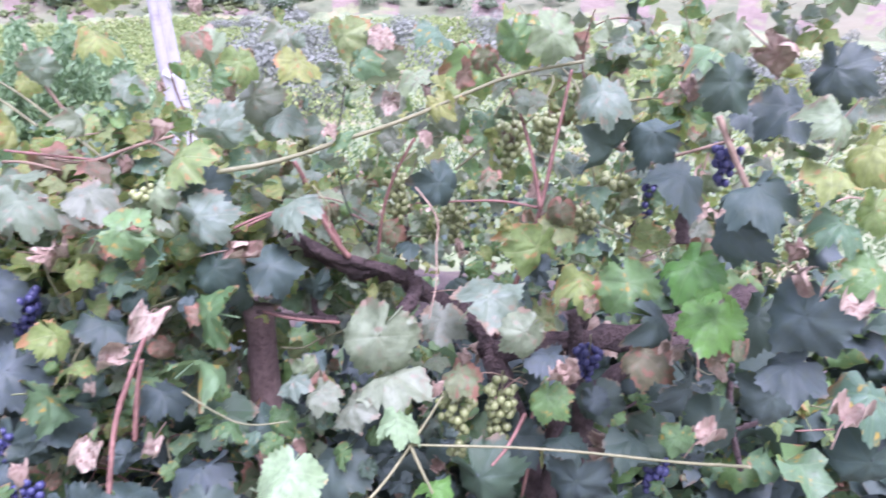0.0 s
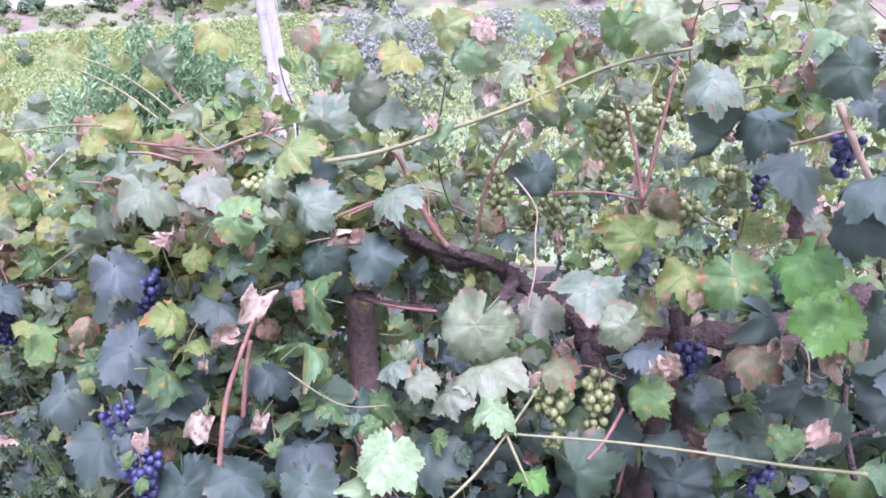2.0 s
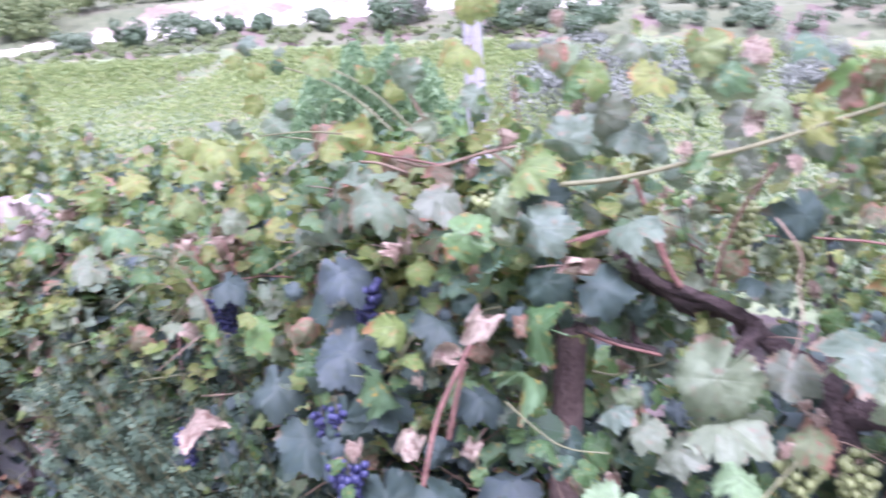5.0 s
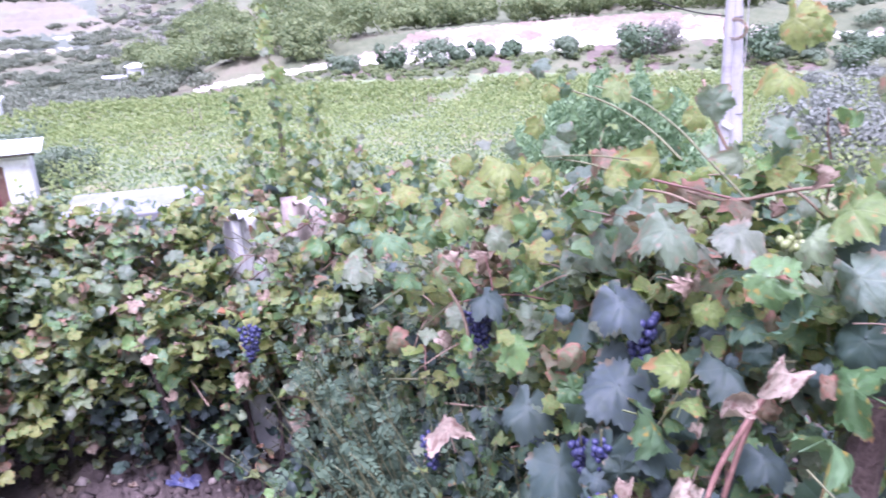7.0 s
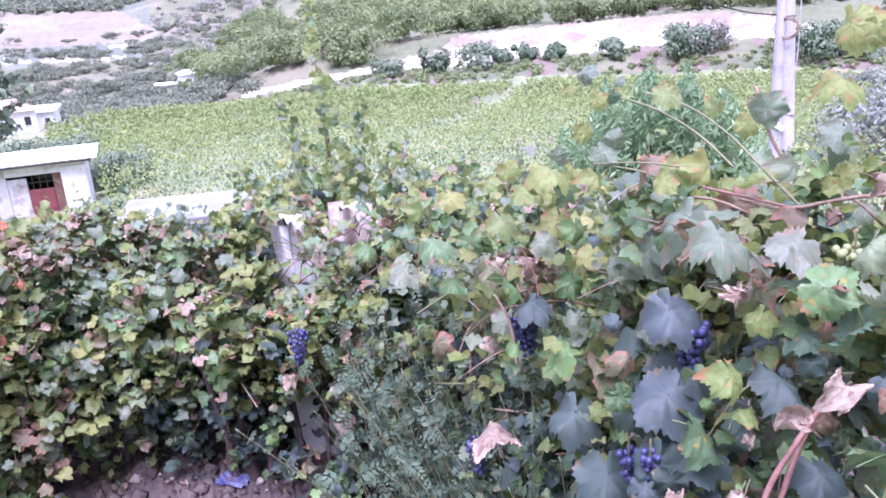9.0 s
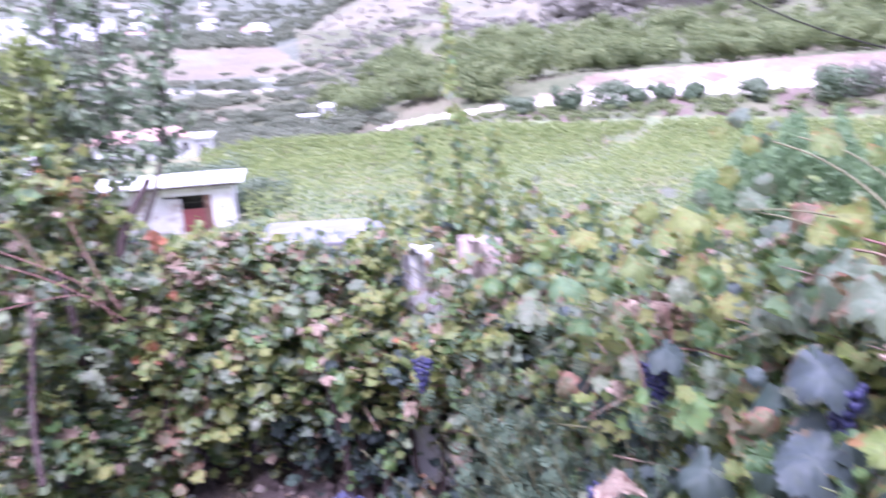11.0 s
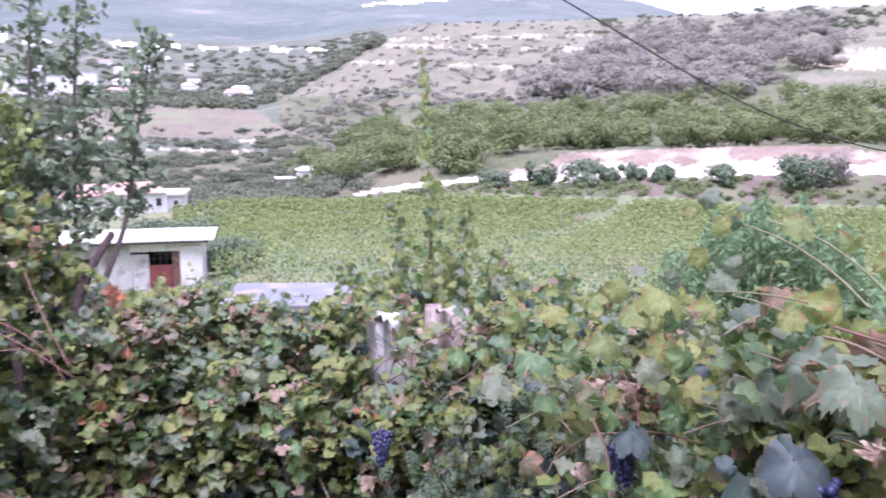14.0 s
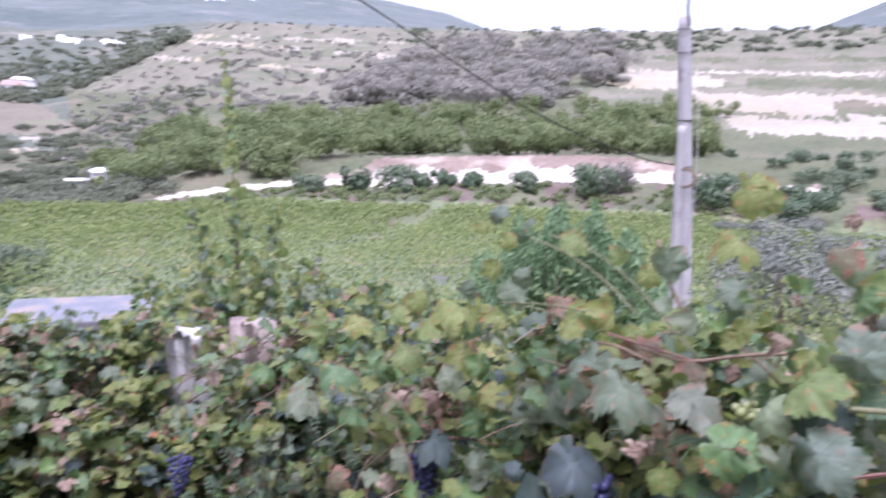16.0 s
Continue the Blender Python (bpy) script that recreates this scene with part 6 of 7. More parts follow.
wood("woodland", "belt of green walnut trees above the road cut", 51, 340, ((16, 62), (121, 235)), (4.5, 8.5), 0.52, WOOD_LEAF, 820, lambda a, r: elevation(a, r) < 1.0 + 0.04 * (45 - a) and (a > 17 or r > 170) and (r > 137 or a > 45 + (r < 126) * 3))
wood("olive_grove", "grey-green olive grove on the hillside", 52, 430, ((23, 50), (240, 640)), (8, 14), 1.15, HAZY_OLIVE, 560, lambda a, r: 0.8 < elevation(a, r) < 6.1 - 0.03 * (a - 32) ** 2 * (a > 32) and a > 24 + (r < 300) * 4 and a < 44 + 14 * (r < 300))
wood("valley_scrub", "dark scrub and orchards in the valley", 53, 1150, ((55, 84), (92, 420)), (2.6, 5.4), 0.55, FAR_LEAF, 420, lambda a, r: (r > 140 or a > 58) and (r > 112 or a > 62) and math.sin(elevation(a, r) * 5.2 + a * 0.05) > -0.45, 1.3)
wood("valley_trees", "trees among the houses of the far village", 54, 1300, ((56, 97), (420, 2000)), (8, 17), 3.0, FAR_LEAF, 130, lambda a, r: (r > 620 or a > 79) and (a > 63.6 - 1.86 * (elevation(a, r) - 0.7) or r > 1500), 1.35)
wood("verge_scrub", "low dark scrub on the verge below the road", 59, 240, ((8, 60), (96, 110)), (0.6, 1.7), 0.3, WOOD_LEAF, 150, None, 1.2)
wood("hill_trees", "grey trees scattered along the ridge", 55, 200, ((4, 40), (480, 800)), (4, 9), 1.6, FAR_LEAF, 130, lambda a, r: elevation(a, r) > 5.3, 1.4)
wood("slope_scrub", "low scrub on the pale hillside", 58, 480, ((36, 64), (240, 800)), (2.0, 5.0), 1.0, HAZY_OLIVE, 110, None, 1.3)
wood("terrace_shrubs", "green shrubs on the terraces beyond the utility pole", 63, 75, ((-14, 16.5), (100, 150)), (1.6, 4.2), 0.4, BUSH_LEAF, 420, None, 1.2)
wood("olive_trees", "olive trees on the grassy slope", 56, 34, ((-34, 16), (26, 100)), (2.6, 4.6), 0.16, NEAR_OLIVE, 2200, lambda a, r: a < 17)
wood("hillside_wood", "olive trees on the bank above the road", 57, 60, ((92, 106), (44, 120)), (3.5, 6.5), 0.24, FAR_LEAF, 1500, lambda a, r: a > 98.5 - r * 0.045)
wood("bank_bushes", "green and yellowing bushes on the bank above the road", 61, 16, ((88.3, 91.8), (52, 66)), (1.8, 3.6), 0.2, BANK_LEAF, 1300)
wood("dark_thicket", "dark thicket on the bank above the road", 62, 40, ((93.5, 104), (48, 75)), (2.5, 4.5), 0.22, BUSH_LEAF, 900)

wood("shed_shrubs", "dark leafy shrubs below the white shed", 64, 60, ((66.5, 82), (19, 25)), (0.55, 0.95), 0.1, DARK_BUSH, 420, None, 1.3)
wood("shed_vines", "yellow-green vines run wild below the white shed", 65, 34, ((66, 80), (16, 22)), (0.45, 0.8), 0.1, ROW_LEAF, 380, None, 1.3)
wood("corner_shrubs", "dark bushes at the corner of the white shed", 66, 15, ((66.4, 69.2), (34.5, 39)), (1.2, 2.3), 0.15, BUSH_LEAF, 700)
wood("shed_trees", "dark green trees behind the white shed", 67, 9, ((71.2, 74.4), (40, 46)), (2.2, 3.4), 0.2, BUSH_LEAF, 900)

# the next rows of old vines just below the terrace
for k, (a0, a1, r0, n) in enumerate(((31, 47, 4.8, 2300), (44, 62, 5.2, 2400), (33, 62, 7.2, 2600), (2, 34, 5.4, 2400), (-34, 4, 5.0, 1800))):
    rng = np.random.default_rng(600 + k)
    az = rng.uniform(a0, a1, n)
    rr = r0 + rng.normal(0, 0.35, n)
    x, y = polar(az, rr)
    base = ground_z(x, y)
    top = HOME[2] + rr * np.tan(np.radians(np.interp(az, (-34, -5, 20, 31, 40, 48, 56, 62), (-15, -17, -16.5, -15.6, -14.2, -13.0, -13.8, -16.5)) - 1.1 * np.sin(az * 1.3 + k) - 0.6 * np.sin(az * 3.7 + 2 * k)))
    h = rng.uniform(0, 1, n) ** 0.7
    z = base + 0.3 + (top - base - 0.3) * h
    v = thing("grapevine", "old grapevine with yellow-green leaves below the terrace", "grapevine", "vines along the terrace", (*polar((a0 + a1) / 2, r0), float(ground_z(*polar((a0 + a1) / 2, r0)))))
    # dark low tones stand in for shade inside the row
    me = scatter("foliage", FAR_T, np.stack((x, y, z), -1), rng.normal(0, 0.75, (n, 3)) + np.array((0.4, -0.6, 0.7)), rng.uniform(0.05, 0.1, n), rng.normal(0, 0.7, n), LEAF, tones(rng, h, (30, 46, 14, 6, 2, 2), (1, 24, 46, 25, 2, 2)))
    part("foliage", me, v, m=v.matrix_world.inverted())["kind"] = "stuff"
    for q in range(4):
        x0, y0 = polar(a0 + (a1 - a0) * (q + 0.5) / 4, r0)
        g = float(ground_z(x0, y0))
        part("trunk", tube_mesh("trunk", ((x0, y0, g - 0.1), (x0 + 0.05, y0, g + 0.4), (x0 - 0.06, y0 + 0.05, g + 0.9)), (0.04, 0.025), BARK, 8, 0.12, q), v, m=v.matrix_world.inverted())

# ---------------------------------------------------------------- bushes beside the road
BUSHES = ((40.2, 108, 6.5, 4.2, 1), (43.6, 107, 4.0, 4.2, 0), (38.6, 108, 3.2, 2.6, 0), (36.6, 109, 3.0, 2.6, 0), (34.6, 108, 3.0, 2.8, 0), (30.5, 107, 4.6, 3.0, 1), (25.2, 104, 8.2, 5.0, 0), (23.2, 106, 4.4, 5.2, 2),
          (16.8, 100, 6.5, 5.5, 0), (13.5, 104, 5.0, 4.0, 1), (10.0, 96, 7.0, 4.5, 0), (47.0, 106, 4.0, 2.6, 1))
for az, r, w, h, tone in BUSHES:
    rng = np.random.default_rng(int(az * 10))
    x, y = polar(az, r)
    z = float(ground_z(x, y))
    label = ("dark round bush beside the pale road", "mid-green bush beside the pale road", "grey feathery bush beside the pale road")[tone]
    ob = thing("bush", label, "bush", "bushes along the road", (x, y, z))
    p, q = crown_points(rng, 2000, (x, y, z - 0.2 * h), w * 0.92, h * 1.2, 12)
    part("crown", scatter("crown", CARD_T, p, q, rng.uniform(0.25, 0.55, len(p)), rng.normal(0, 0.7, len(p)), [(DARK_BUSH, BUSH_LEAF, HAZY_OLIVE)[tone]], np.zeros(len(p), int)), ob, m=ob.matrix_world.inverted())
    part("trunk", tube_mesh("trunk", ((x, y, z - 0.3), (x + 0.1, y, z + h * 0.3), (x, y + 0.1, z + h * 0.6)), (0.12, 0.05), BARK, 8, 0.1), ob, m=ob.matrix_world.inverted())

# ---------------------------------------------------------------- buildings


def house(name, label, category, group, at, turn, size, roof, wall_mat, roof_mat, windows, door=None):
    """Walls with real openings' depth, an overhanging roof (gable or slab), windows with frames."""
    w, d, h = size
    ob = thing(name, label, category, group)
    ob.matrix_world = Matrix.Translation(at) @ Matrix.Rotation(radians(turn), 4, "Z")
    bpy.context.view_layer.update()
    part("wall", box_mesh("wall", (w, d, h + 1.5), wall_mat, 0.02, (0, 0, h / 2 - 0.75)), ob)
    o = 0.35 if w < 12 else 0.6
    if roof > 0:
        def fill(bm):
            a = [bm.verts.new(v) for v in ((-w / 2 - o, -d / 2 - o, h), (w / 2 + o, -d / 2 - o, h), (w / 2 + o, d / 2 + o, h), (-w / 2 - o, d / 2 + o, h), (-w / 2 + w * 0.18, 0, h + roof), (w / 2 - w * 0.18, 0, h + roof))]
            for f in ((0, 1, 5, 4), (1, 2, 5), (2, 3, 4, 5), (3, 0, 4), (3, 2, 1, 0)):
                bm.faces.new([a[k] for k in f])
        part("roof", solid(fill, "roof", [roof_mat]), ob)
    else:
        part("roof", box_mesh("roof", (w + 2 * o, d + 2 * o, 0.3), roof_mat, 0.03, (0, 0, h + 0.153)), ob)
    cols, rows = windows
    for r in range(rows):
        for c in range(cols):
            x = -w / 2 + w * (c + 0.5) / cols
            z = h * (r + 0.55) / rows
            win = part("window", box_mesh("window", (w / cols * 0.42, 0.12, h / rows * 0.45), WHITEWASH, 0.01, (x, -d / 2 - 0.02, z)), ob)
            part("pane", box_mesh("pane", (w / cols * 0.34, 0.06, h / rows * 0.37), DARK_GLASS, 0.0, (x, -d / 2 - 0.062, z)), win)
    return ob


def placed_house(az, r, size, roof, roof_mat, windows, label, turn=0.0, lift=0.0):
    x, y = polar(az, r)
    # past 400 m a whiter wall colour makes up for weak light
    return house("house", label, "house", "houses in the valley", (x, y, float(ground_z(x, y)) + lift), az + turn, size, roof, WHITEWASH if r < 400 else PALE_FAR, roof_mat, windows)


placed_house(74.4, 84, (5.0, 5, 2.2), 1.0, ROOF_TILE, (3, 1), "white house with a faded red tiled roof", 12, 0.2)
placed_house(72.0, 88, (3.0, 4, 2.2), 0, ROOF_SHEET, (2, 1), "small white flat-roofed house among trees", -8, 0.2)
placed_house(77.5, 86, (5.0, 5, 2.4), 1.0, ROOF_TILE, (2, 1), "white house with a red tiled roof", 0, 0.0)
placed_house(61.8, 165, (5, 5, 3.0), 0.8, ROOF_SHEET, (2, 1), "small white house beside the valley road", 10, 0)
placed_house(63.6, 160, (4, 4, 2.6), 0, ROOF_SHEET, (2, 1), "low white house below the terraces", 0, 0)
placed_house(67.2, 860, (22, 12, 5), 5.0, ROOF_TILE, (0, 0), "house with a pale red roof above the field", 0, 1)
placed_house(68.5, 830, (9, 7, 4), 0, ROOF_SHEET, (0, 0), "small white building beside the field", 0, 0)
for k, (az, r, w, h) in enumerate(((94.0, 720, 20, 24), (92.6, 700, 24, 22), (91.4, 690, 16, 12), (89.6, 790, 22, 26), (88.2, 800, 26, 30), (86.9, 780, 18, 22), (84.3, 740, 22, 26), (82.7, 750, 24, 28), (81.1, 730, 24, 20), (78.6, 800, 24, 22), (77.0, 820, 18, 26), (79.8, 640, 20, 9), (86.0, 640, 18, 8), (90.2, 640, 16, 8))):
    placed_house(az, r, (w, 18, h), 0, ROOF_SHEET, (0, 0), "large white apartment block in the valley", 4 * (k % 3) - 4, 0)
rng = np.random.default_rng(77)
for k in range(46):
    az, r = 95 - 29 * rng.uniform(0, 1) ** 1.3, math.exp(rng.uniform(math.log(850), math.log(1700)))
    w = rng.uniform(9, 22)
    placed_house(az, r, (w, w * 0.7, rng.uniform(4, 11)), rng.choice((0.0, 3.0)), ROOF_TILE if k % 3 == 0 else ROOF_SHEET, (0, 0), "white village house with a tiled roof" if k % 3 == 0 else "white flat-roofed village house", rng.uniform(-20, 20), 1)

# the shed below the terrace
sx, sy = polar(75.2, 33)
SHED = thing("shed", "whitewashed shed with a pale sheet roof and a red door", "shed", "")
sz = float(HOME[2] + 33 * math.tan(radians(-13.0)))
SHED.matrix_world = Matrix.Translation((sx, sy, sz)) @ Matrix.Rotation(radians(74.5 - 10), 4, "Z")
bpy.context.view_layer.update()
OLD_PLASTER = surface("old_plaster", (0.42, 0.42, 0.43), (0.66, 0.66, 0.67), 1.6, 14, 0.95, 0.7, 0.02, spot=(0.26, 0.21, 0.18), spot_scale=1.1, spot_at=0.56)
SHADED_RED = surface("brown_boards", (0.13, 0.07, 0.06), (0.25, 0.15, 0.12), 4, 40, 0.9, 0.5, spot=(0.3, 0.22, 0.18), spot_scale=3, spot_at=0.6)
part("wall", box_mesh("wall", (3.0, 0.18, 3.6), OLD_PLASTER, 0.03, (-1.4, 0, 0.3)), SHED, "stained old plaster")
part("wall", box_mesh("wall", (0.18, 1.2, 3.6), WHITEWASH, 0.02, (2.95, 0.7, 0.3)), SHED)
part("wall", box_mesh("wall", (0.18, 1.2, 3.6), WHITEWASH, 0.02, (-2.9, 0.7, 0.3)), SHED)
part("wall", box_mesh("wall", (6.0, 0.18, 3.6), WHITEWASH, 0.02, (0, 1.4, 0.3)), SHED)
part("wall", box_mesh("wall", (0.7, 0.16, 2.3), OLD_PLASTER, 0.03, (0.45, 0.02, 0.3)), SHED, "stained old plaster")
part("lintel", box_mesh("lintel", (2.9, 0.2, 0.34), WHITEWASH, 0.02, (1.55, -0.05, 1.74)), SHED, "thick white lintel")
part("post", box_mesh("post", (0.92, 0.32, 3.4), WHITEWASH, 0.03, (2.54, -0.06, 0.1)), SHED, "thick white corner pier")
part("sill", box_mesh("sill", (1.6, 0.3, 0.26), STONE, 0.02, (1.3, -0.22, -0.2)), SHED, "pale stone doorstep")
door = part("door", box_mesh("door", (0.94, 0.06, 1.02), RED_PAINT, 0.01, (1.26, 0.03, 0.44)), SHED, "dark red lower door")
for x in (1.02, 1.5):
    part("panel", box_mesh("panel", (0.38, 0.03, 0.74), RED_PAINT, 0.01, (x, -0.012, 0.44)), door)
part("jamb", box_mesh("jamb", (0.36, 0.1, 1.6), SHADED_RED, 0.01, (1.92, 0.04, 0.73)), SHED, "weathered brown boards beside the door")
for x in (1.0, 1.25, 1.5):
    part("grating", box_mesh("grating", (0.035, 0.035, 0.62), DARK_METAL, 0.0, (x, 0.05, 1.25)), SHED)
part("grating", box_mesh("grating", (0.9, 0.035, 0.04), DARK_METAL, 0.0, (1.26, 0.0, 1.24)), SHED)
# near-black panel before the rear wall stands in for the unlit interior
part("shade_panel", box_mesh("shade_panel", (2.0, 0.1, 3.2), DARK_GLASS, 0.0, (1.5, 1.2, 0.2)), SHED, "dark panel for the shade inside the shed")


def shed_roof(bm):
    rows = []
    for y, z in ((-0.65, 2.14), (1.55, 2.3)):
        rows.append([bm.verts.new((x, y + 0.05 * math.sin(x), z + 0.011 * math.sin(x * 20))) for x in np.linspace(-3.5, 3.55, 90)])
        rows.append([bm.verts.new((v.co.x, v.co.y, v.co.z - 0.07)) for v in rows[-1]])
    a, al, b, bl = rows
    for k in range(89):
        bm.faces.new((a[k], a[k + 1], b[k + 1], b[k]))
        bm.faces.new((al[k], bl[k], bl[k + 1], al[k + 1]))
        bm.faces.new((a[k], al[k], al[k + 1], a[k + 1]))
        bm.faces.new((b[k], b[k + 1], bl[k + 1], bl[k]))


part("roof", solid(shed_roof, "roof", [ROOF_SHEET]), SHED, "pale corrugated sheet roof")
part("beam", box_mesh("beam", (6.6, 0.1, 0.12), WOOD_GREY, 0.01, (0, -0.5, 2.02)), SHED)

PLASTER = surface("dull_plaster", (0.52, 0.52, 0.53), (0.74, 0.74, 0.75), 8, 40, 0.9, 0.5, spot=(0.22, 0.2, 0.19), spot_scale=9, spot_at=0.66)
SLAB = surface("slab_concrete", (0.125, 0.14, 0.16), (0.21, 0.225, 0.255), 3, 30, 0.8, 0.4, spot=(0.25, 0.22, 0.2), spot_scale=3.0, spot_at=0.56)
# low concrete cistern and white sheet behind the vines
hx, hy = polar(63.5, 7.6)
hut = thing("cistern", "low concrete cistern with a pale bluish slab top behind the vines", "cistern", "", (hx, hy, float(ground_z(hx, hy))))
top = -0.5 - hut.location.z
hut.matrix_world = Matrix.Translation(hut.location) @ Matrix.Rotation(radians(63.5 - 8), 4, "Z")
part("body", box_mesh("body", (1.15, 0.8, top + 0.3), CONCRETE, 0.02, (0.02, 0, top / 2 - 0.15)), hut)
part("slab", box_mesh("slab", (1.3, 0.95, 0.1), SLAB, 0.015, (0, 0, top + 0.053)), hut)
hx, hy = polar(55.7, 3.75)
pillar = thing("gate_pillar", "peeling whitewashed pillar half hidden by vine leaves", "pillar", "", (hx, hy, float(ground_z(hx, hy))))
pillar.matrix_world = Matrix.Translation(pillar.location) @ Matrix.Rotation(radians(60), 4, "Z")
ph = 0.42 - pillar.location.z


def rough_block(w, d, top, amount):
    def fill(bm):
        bmesh.ops.create_cube(bm, size=1.0)
        bmesh.ops.subdivide_edges(bm, edges=bm.edges[:], cuts=5, use_grid_fill=True)
        for v in bm.verts:
            v.co = Vector((v.co.x * w, v.co.y * d, v.co.z * (top + 0.4) + top / 2 - 0.2)) + amount * noise.noise_vector(v.co * 5)
    return fill


part("shaft", solid(rough_block(0.2, 0.14, ph, 0.065), "shaft", [PLASTER], True), pillar)
part("plinth", solid(rough_block(0.22, 0.2, 0.42, 0.03), "plinth", [WHITEWASH], True), pillar, "wider whitewashed foot")
hx, hy = polar(51.0, 3.6)
block = thing("stone_post", "weathered pinkish stone post standing among the vines", "post", "", (hx, hy, float(ground_z(hx, hy))))
ph = 0.51 - block.location.z
part("body", solid(rough_block(0.2, 0.12, ph, 0.04), "body", [STONE], True), block, m=Matrix.Rotation(radians(50), 4, "Z"))

# pale trodden path behind the row
def path_strip():
    pts = []
    for k in np.linspace(1.5, 8.4, 60):
        x, y = np.interp(k, np.arange(len(ROW)), ROW[:, 0]), np.interp(k, np.arange(len(ROW)), ROW[:, 1])
        for o in (0.95, 1.15, 1.35, 1.55):
            d = unit(np.array((x - HOME[0], y - HOME[1] + 0.6)))
            q = (x + d[0] * (o + 0.07 * math.sin(k * 9 + o)), y + d[1] * o)
            pts.append((q[0], q[1], float(ground_z(*q)) + 0.045))
    i, j = np.meshgrid(np.arange(59), np.arange(3), indexing="ij")
    q = np.stack((i * 4 + j, i * 4 + j + 1, (i + 1) * 4 + j + 1, (i + 1) * 4 + j), -1).reshape(-1)
    return mesh_from("path", np.array(pts), q, [4] * 177, [PATH_DIRT], smooth=True)


tagged(new("path", path_strip()), "pale trodden path behind the vine row", "path", kind="structure")

# ---------------------------------------------------------------- railing on the wall
rail = thing("railing", "thin red-painted iron railing along the road", "railing", "", (-4, -0.7, 0))
R_INV = rail.matrix_world.inverted()
post_tops = []
for q in np.linspace(0, 1, 12):
    x, y = polar(101.0 - 7.8 * q, 16.5 + 5.5 * q)
    z = float(HOME[2] + (16.5 + 5.5 * q) * math.tan(radians(-9.5 + 1.5 * q)))
    part("post", box_mesh("post", (0.05, 0.05, 1.4), RAIL_RED, 0.004, (0, 0, 0.1)), rail, m=R_INV @ Matrix.Translation((x, y, z)))
    post_tops.append((float(x), float(y), z + 0.78))
part("top_rail", tube_mesh("top_rail", post_tops, (0.016, 0.016), RAIL_RED, 6), rail, m=R_INV)
part("mid_rail", tube_mesh("mid_rail", [(a, b, c - 0.36) for a, b, c in post_tops], (0.01, 0.01), RAIL_RED, 6), rail, m=R_INV)
a, b = Vector(spot(97.7, 4.6, -17.5)), Vector(spot(95.0, 3.4, -27.0))
plank = new("plank", box_mesh("plank", ((b - a).length, 0.06, 0.045), DARK_WOOD, 0.008))
plank.matrix_world = Matrix.Translation((a + b) / 2) @ (b - a).to_track_quat("X", "Z").to_matrix().to_4x4()
tagged(plank, "dark weathered plank leaning against the wall", "plank")

# ---------------------------------------------------------------- small tree in the vines
T_AT = spot(77.5, 5.3, 0)
tree_z = float(ground_z(T_AT[0], T_AT[1]))
tree = thing("fruit_tree", "young fruit tree with upright leafy shoots grown through by a vine", "tree", "", (T_AT[0], T_AT[1], tree_z))
T_INV = tree.matrix_world.inverted()
HERB = crown_mat("herb_leaf", ((0.028, 0.055, 0.033), (0.055, 0.095, 0.056), (0.1, 0.15, 0.092)), 0.8, 0.2, 4.0)
TREE_LEAF = crown_mat("tree_leaf", ((0.085, 0.135, 0.08), (0.165, 0.235, 0.14), (0.29, 0.36, 0.23)), 0.5, 0.25, 3.0)
TREE_LIGHT = crown_mat("shoot_leaf", ((0.16, 0.22, 0.07), (0.25, 0.32, 0.11), (0.34, 0.38, 0.15)), 0.5, 0.35, 3.0)
part("trunk", tube_mesh("trunk", ((T_AT[0], T_AT[1], tree_z - 0.2), spot(79.2, 4.2, -19.5), spot(79.0, 4.3, -14.5), spot(77.8, 4.4, -11.6), spot(76.0, 4.6, -9.0)), (0.04, 0.034, 0.028, 0.02), BARK, 10, 0.06, 3), tree, m=T_INV)
part("trunk", tube_mesh("trunk", ((T_AT[0] - 0.2, T_AT[1] - 0.3, tree_z - 0.2), spot(82.8, 3.85, -22), spot(82.6, 3.9, -17.5), spot(83.0, 4.0, -14.5)), (0.028, 0.022, 0.015), BARK, 10, 0.06, 4), tree, m=T_INV)
SHOOTS = ((81.0, -9.0, 79.6, 8.8, 3.4, 0, 5.3), (78.4, -9.5, 77.0, 7.2, 3.0, 0, 5.4), (75.0, -8.5, 72.3, 5.4, 2.2, 0, 5.4), (84.6, -7.0, 84.8, 3.4, 2.8, 1, 5.2), (87.0, -9.0, 87.6, -3.0, 3.2, 2, 5.0), (82.8, -9.0, 82.4, 1.0, 3.0, 1, 5.1), (79.5, -11.0, 79.5, -1.0, 5.0, 0, 5.3))
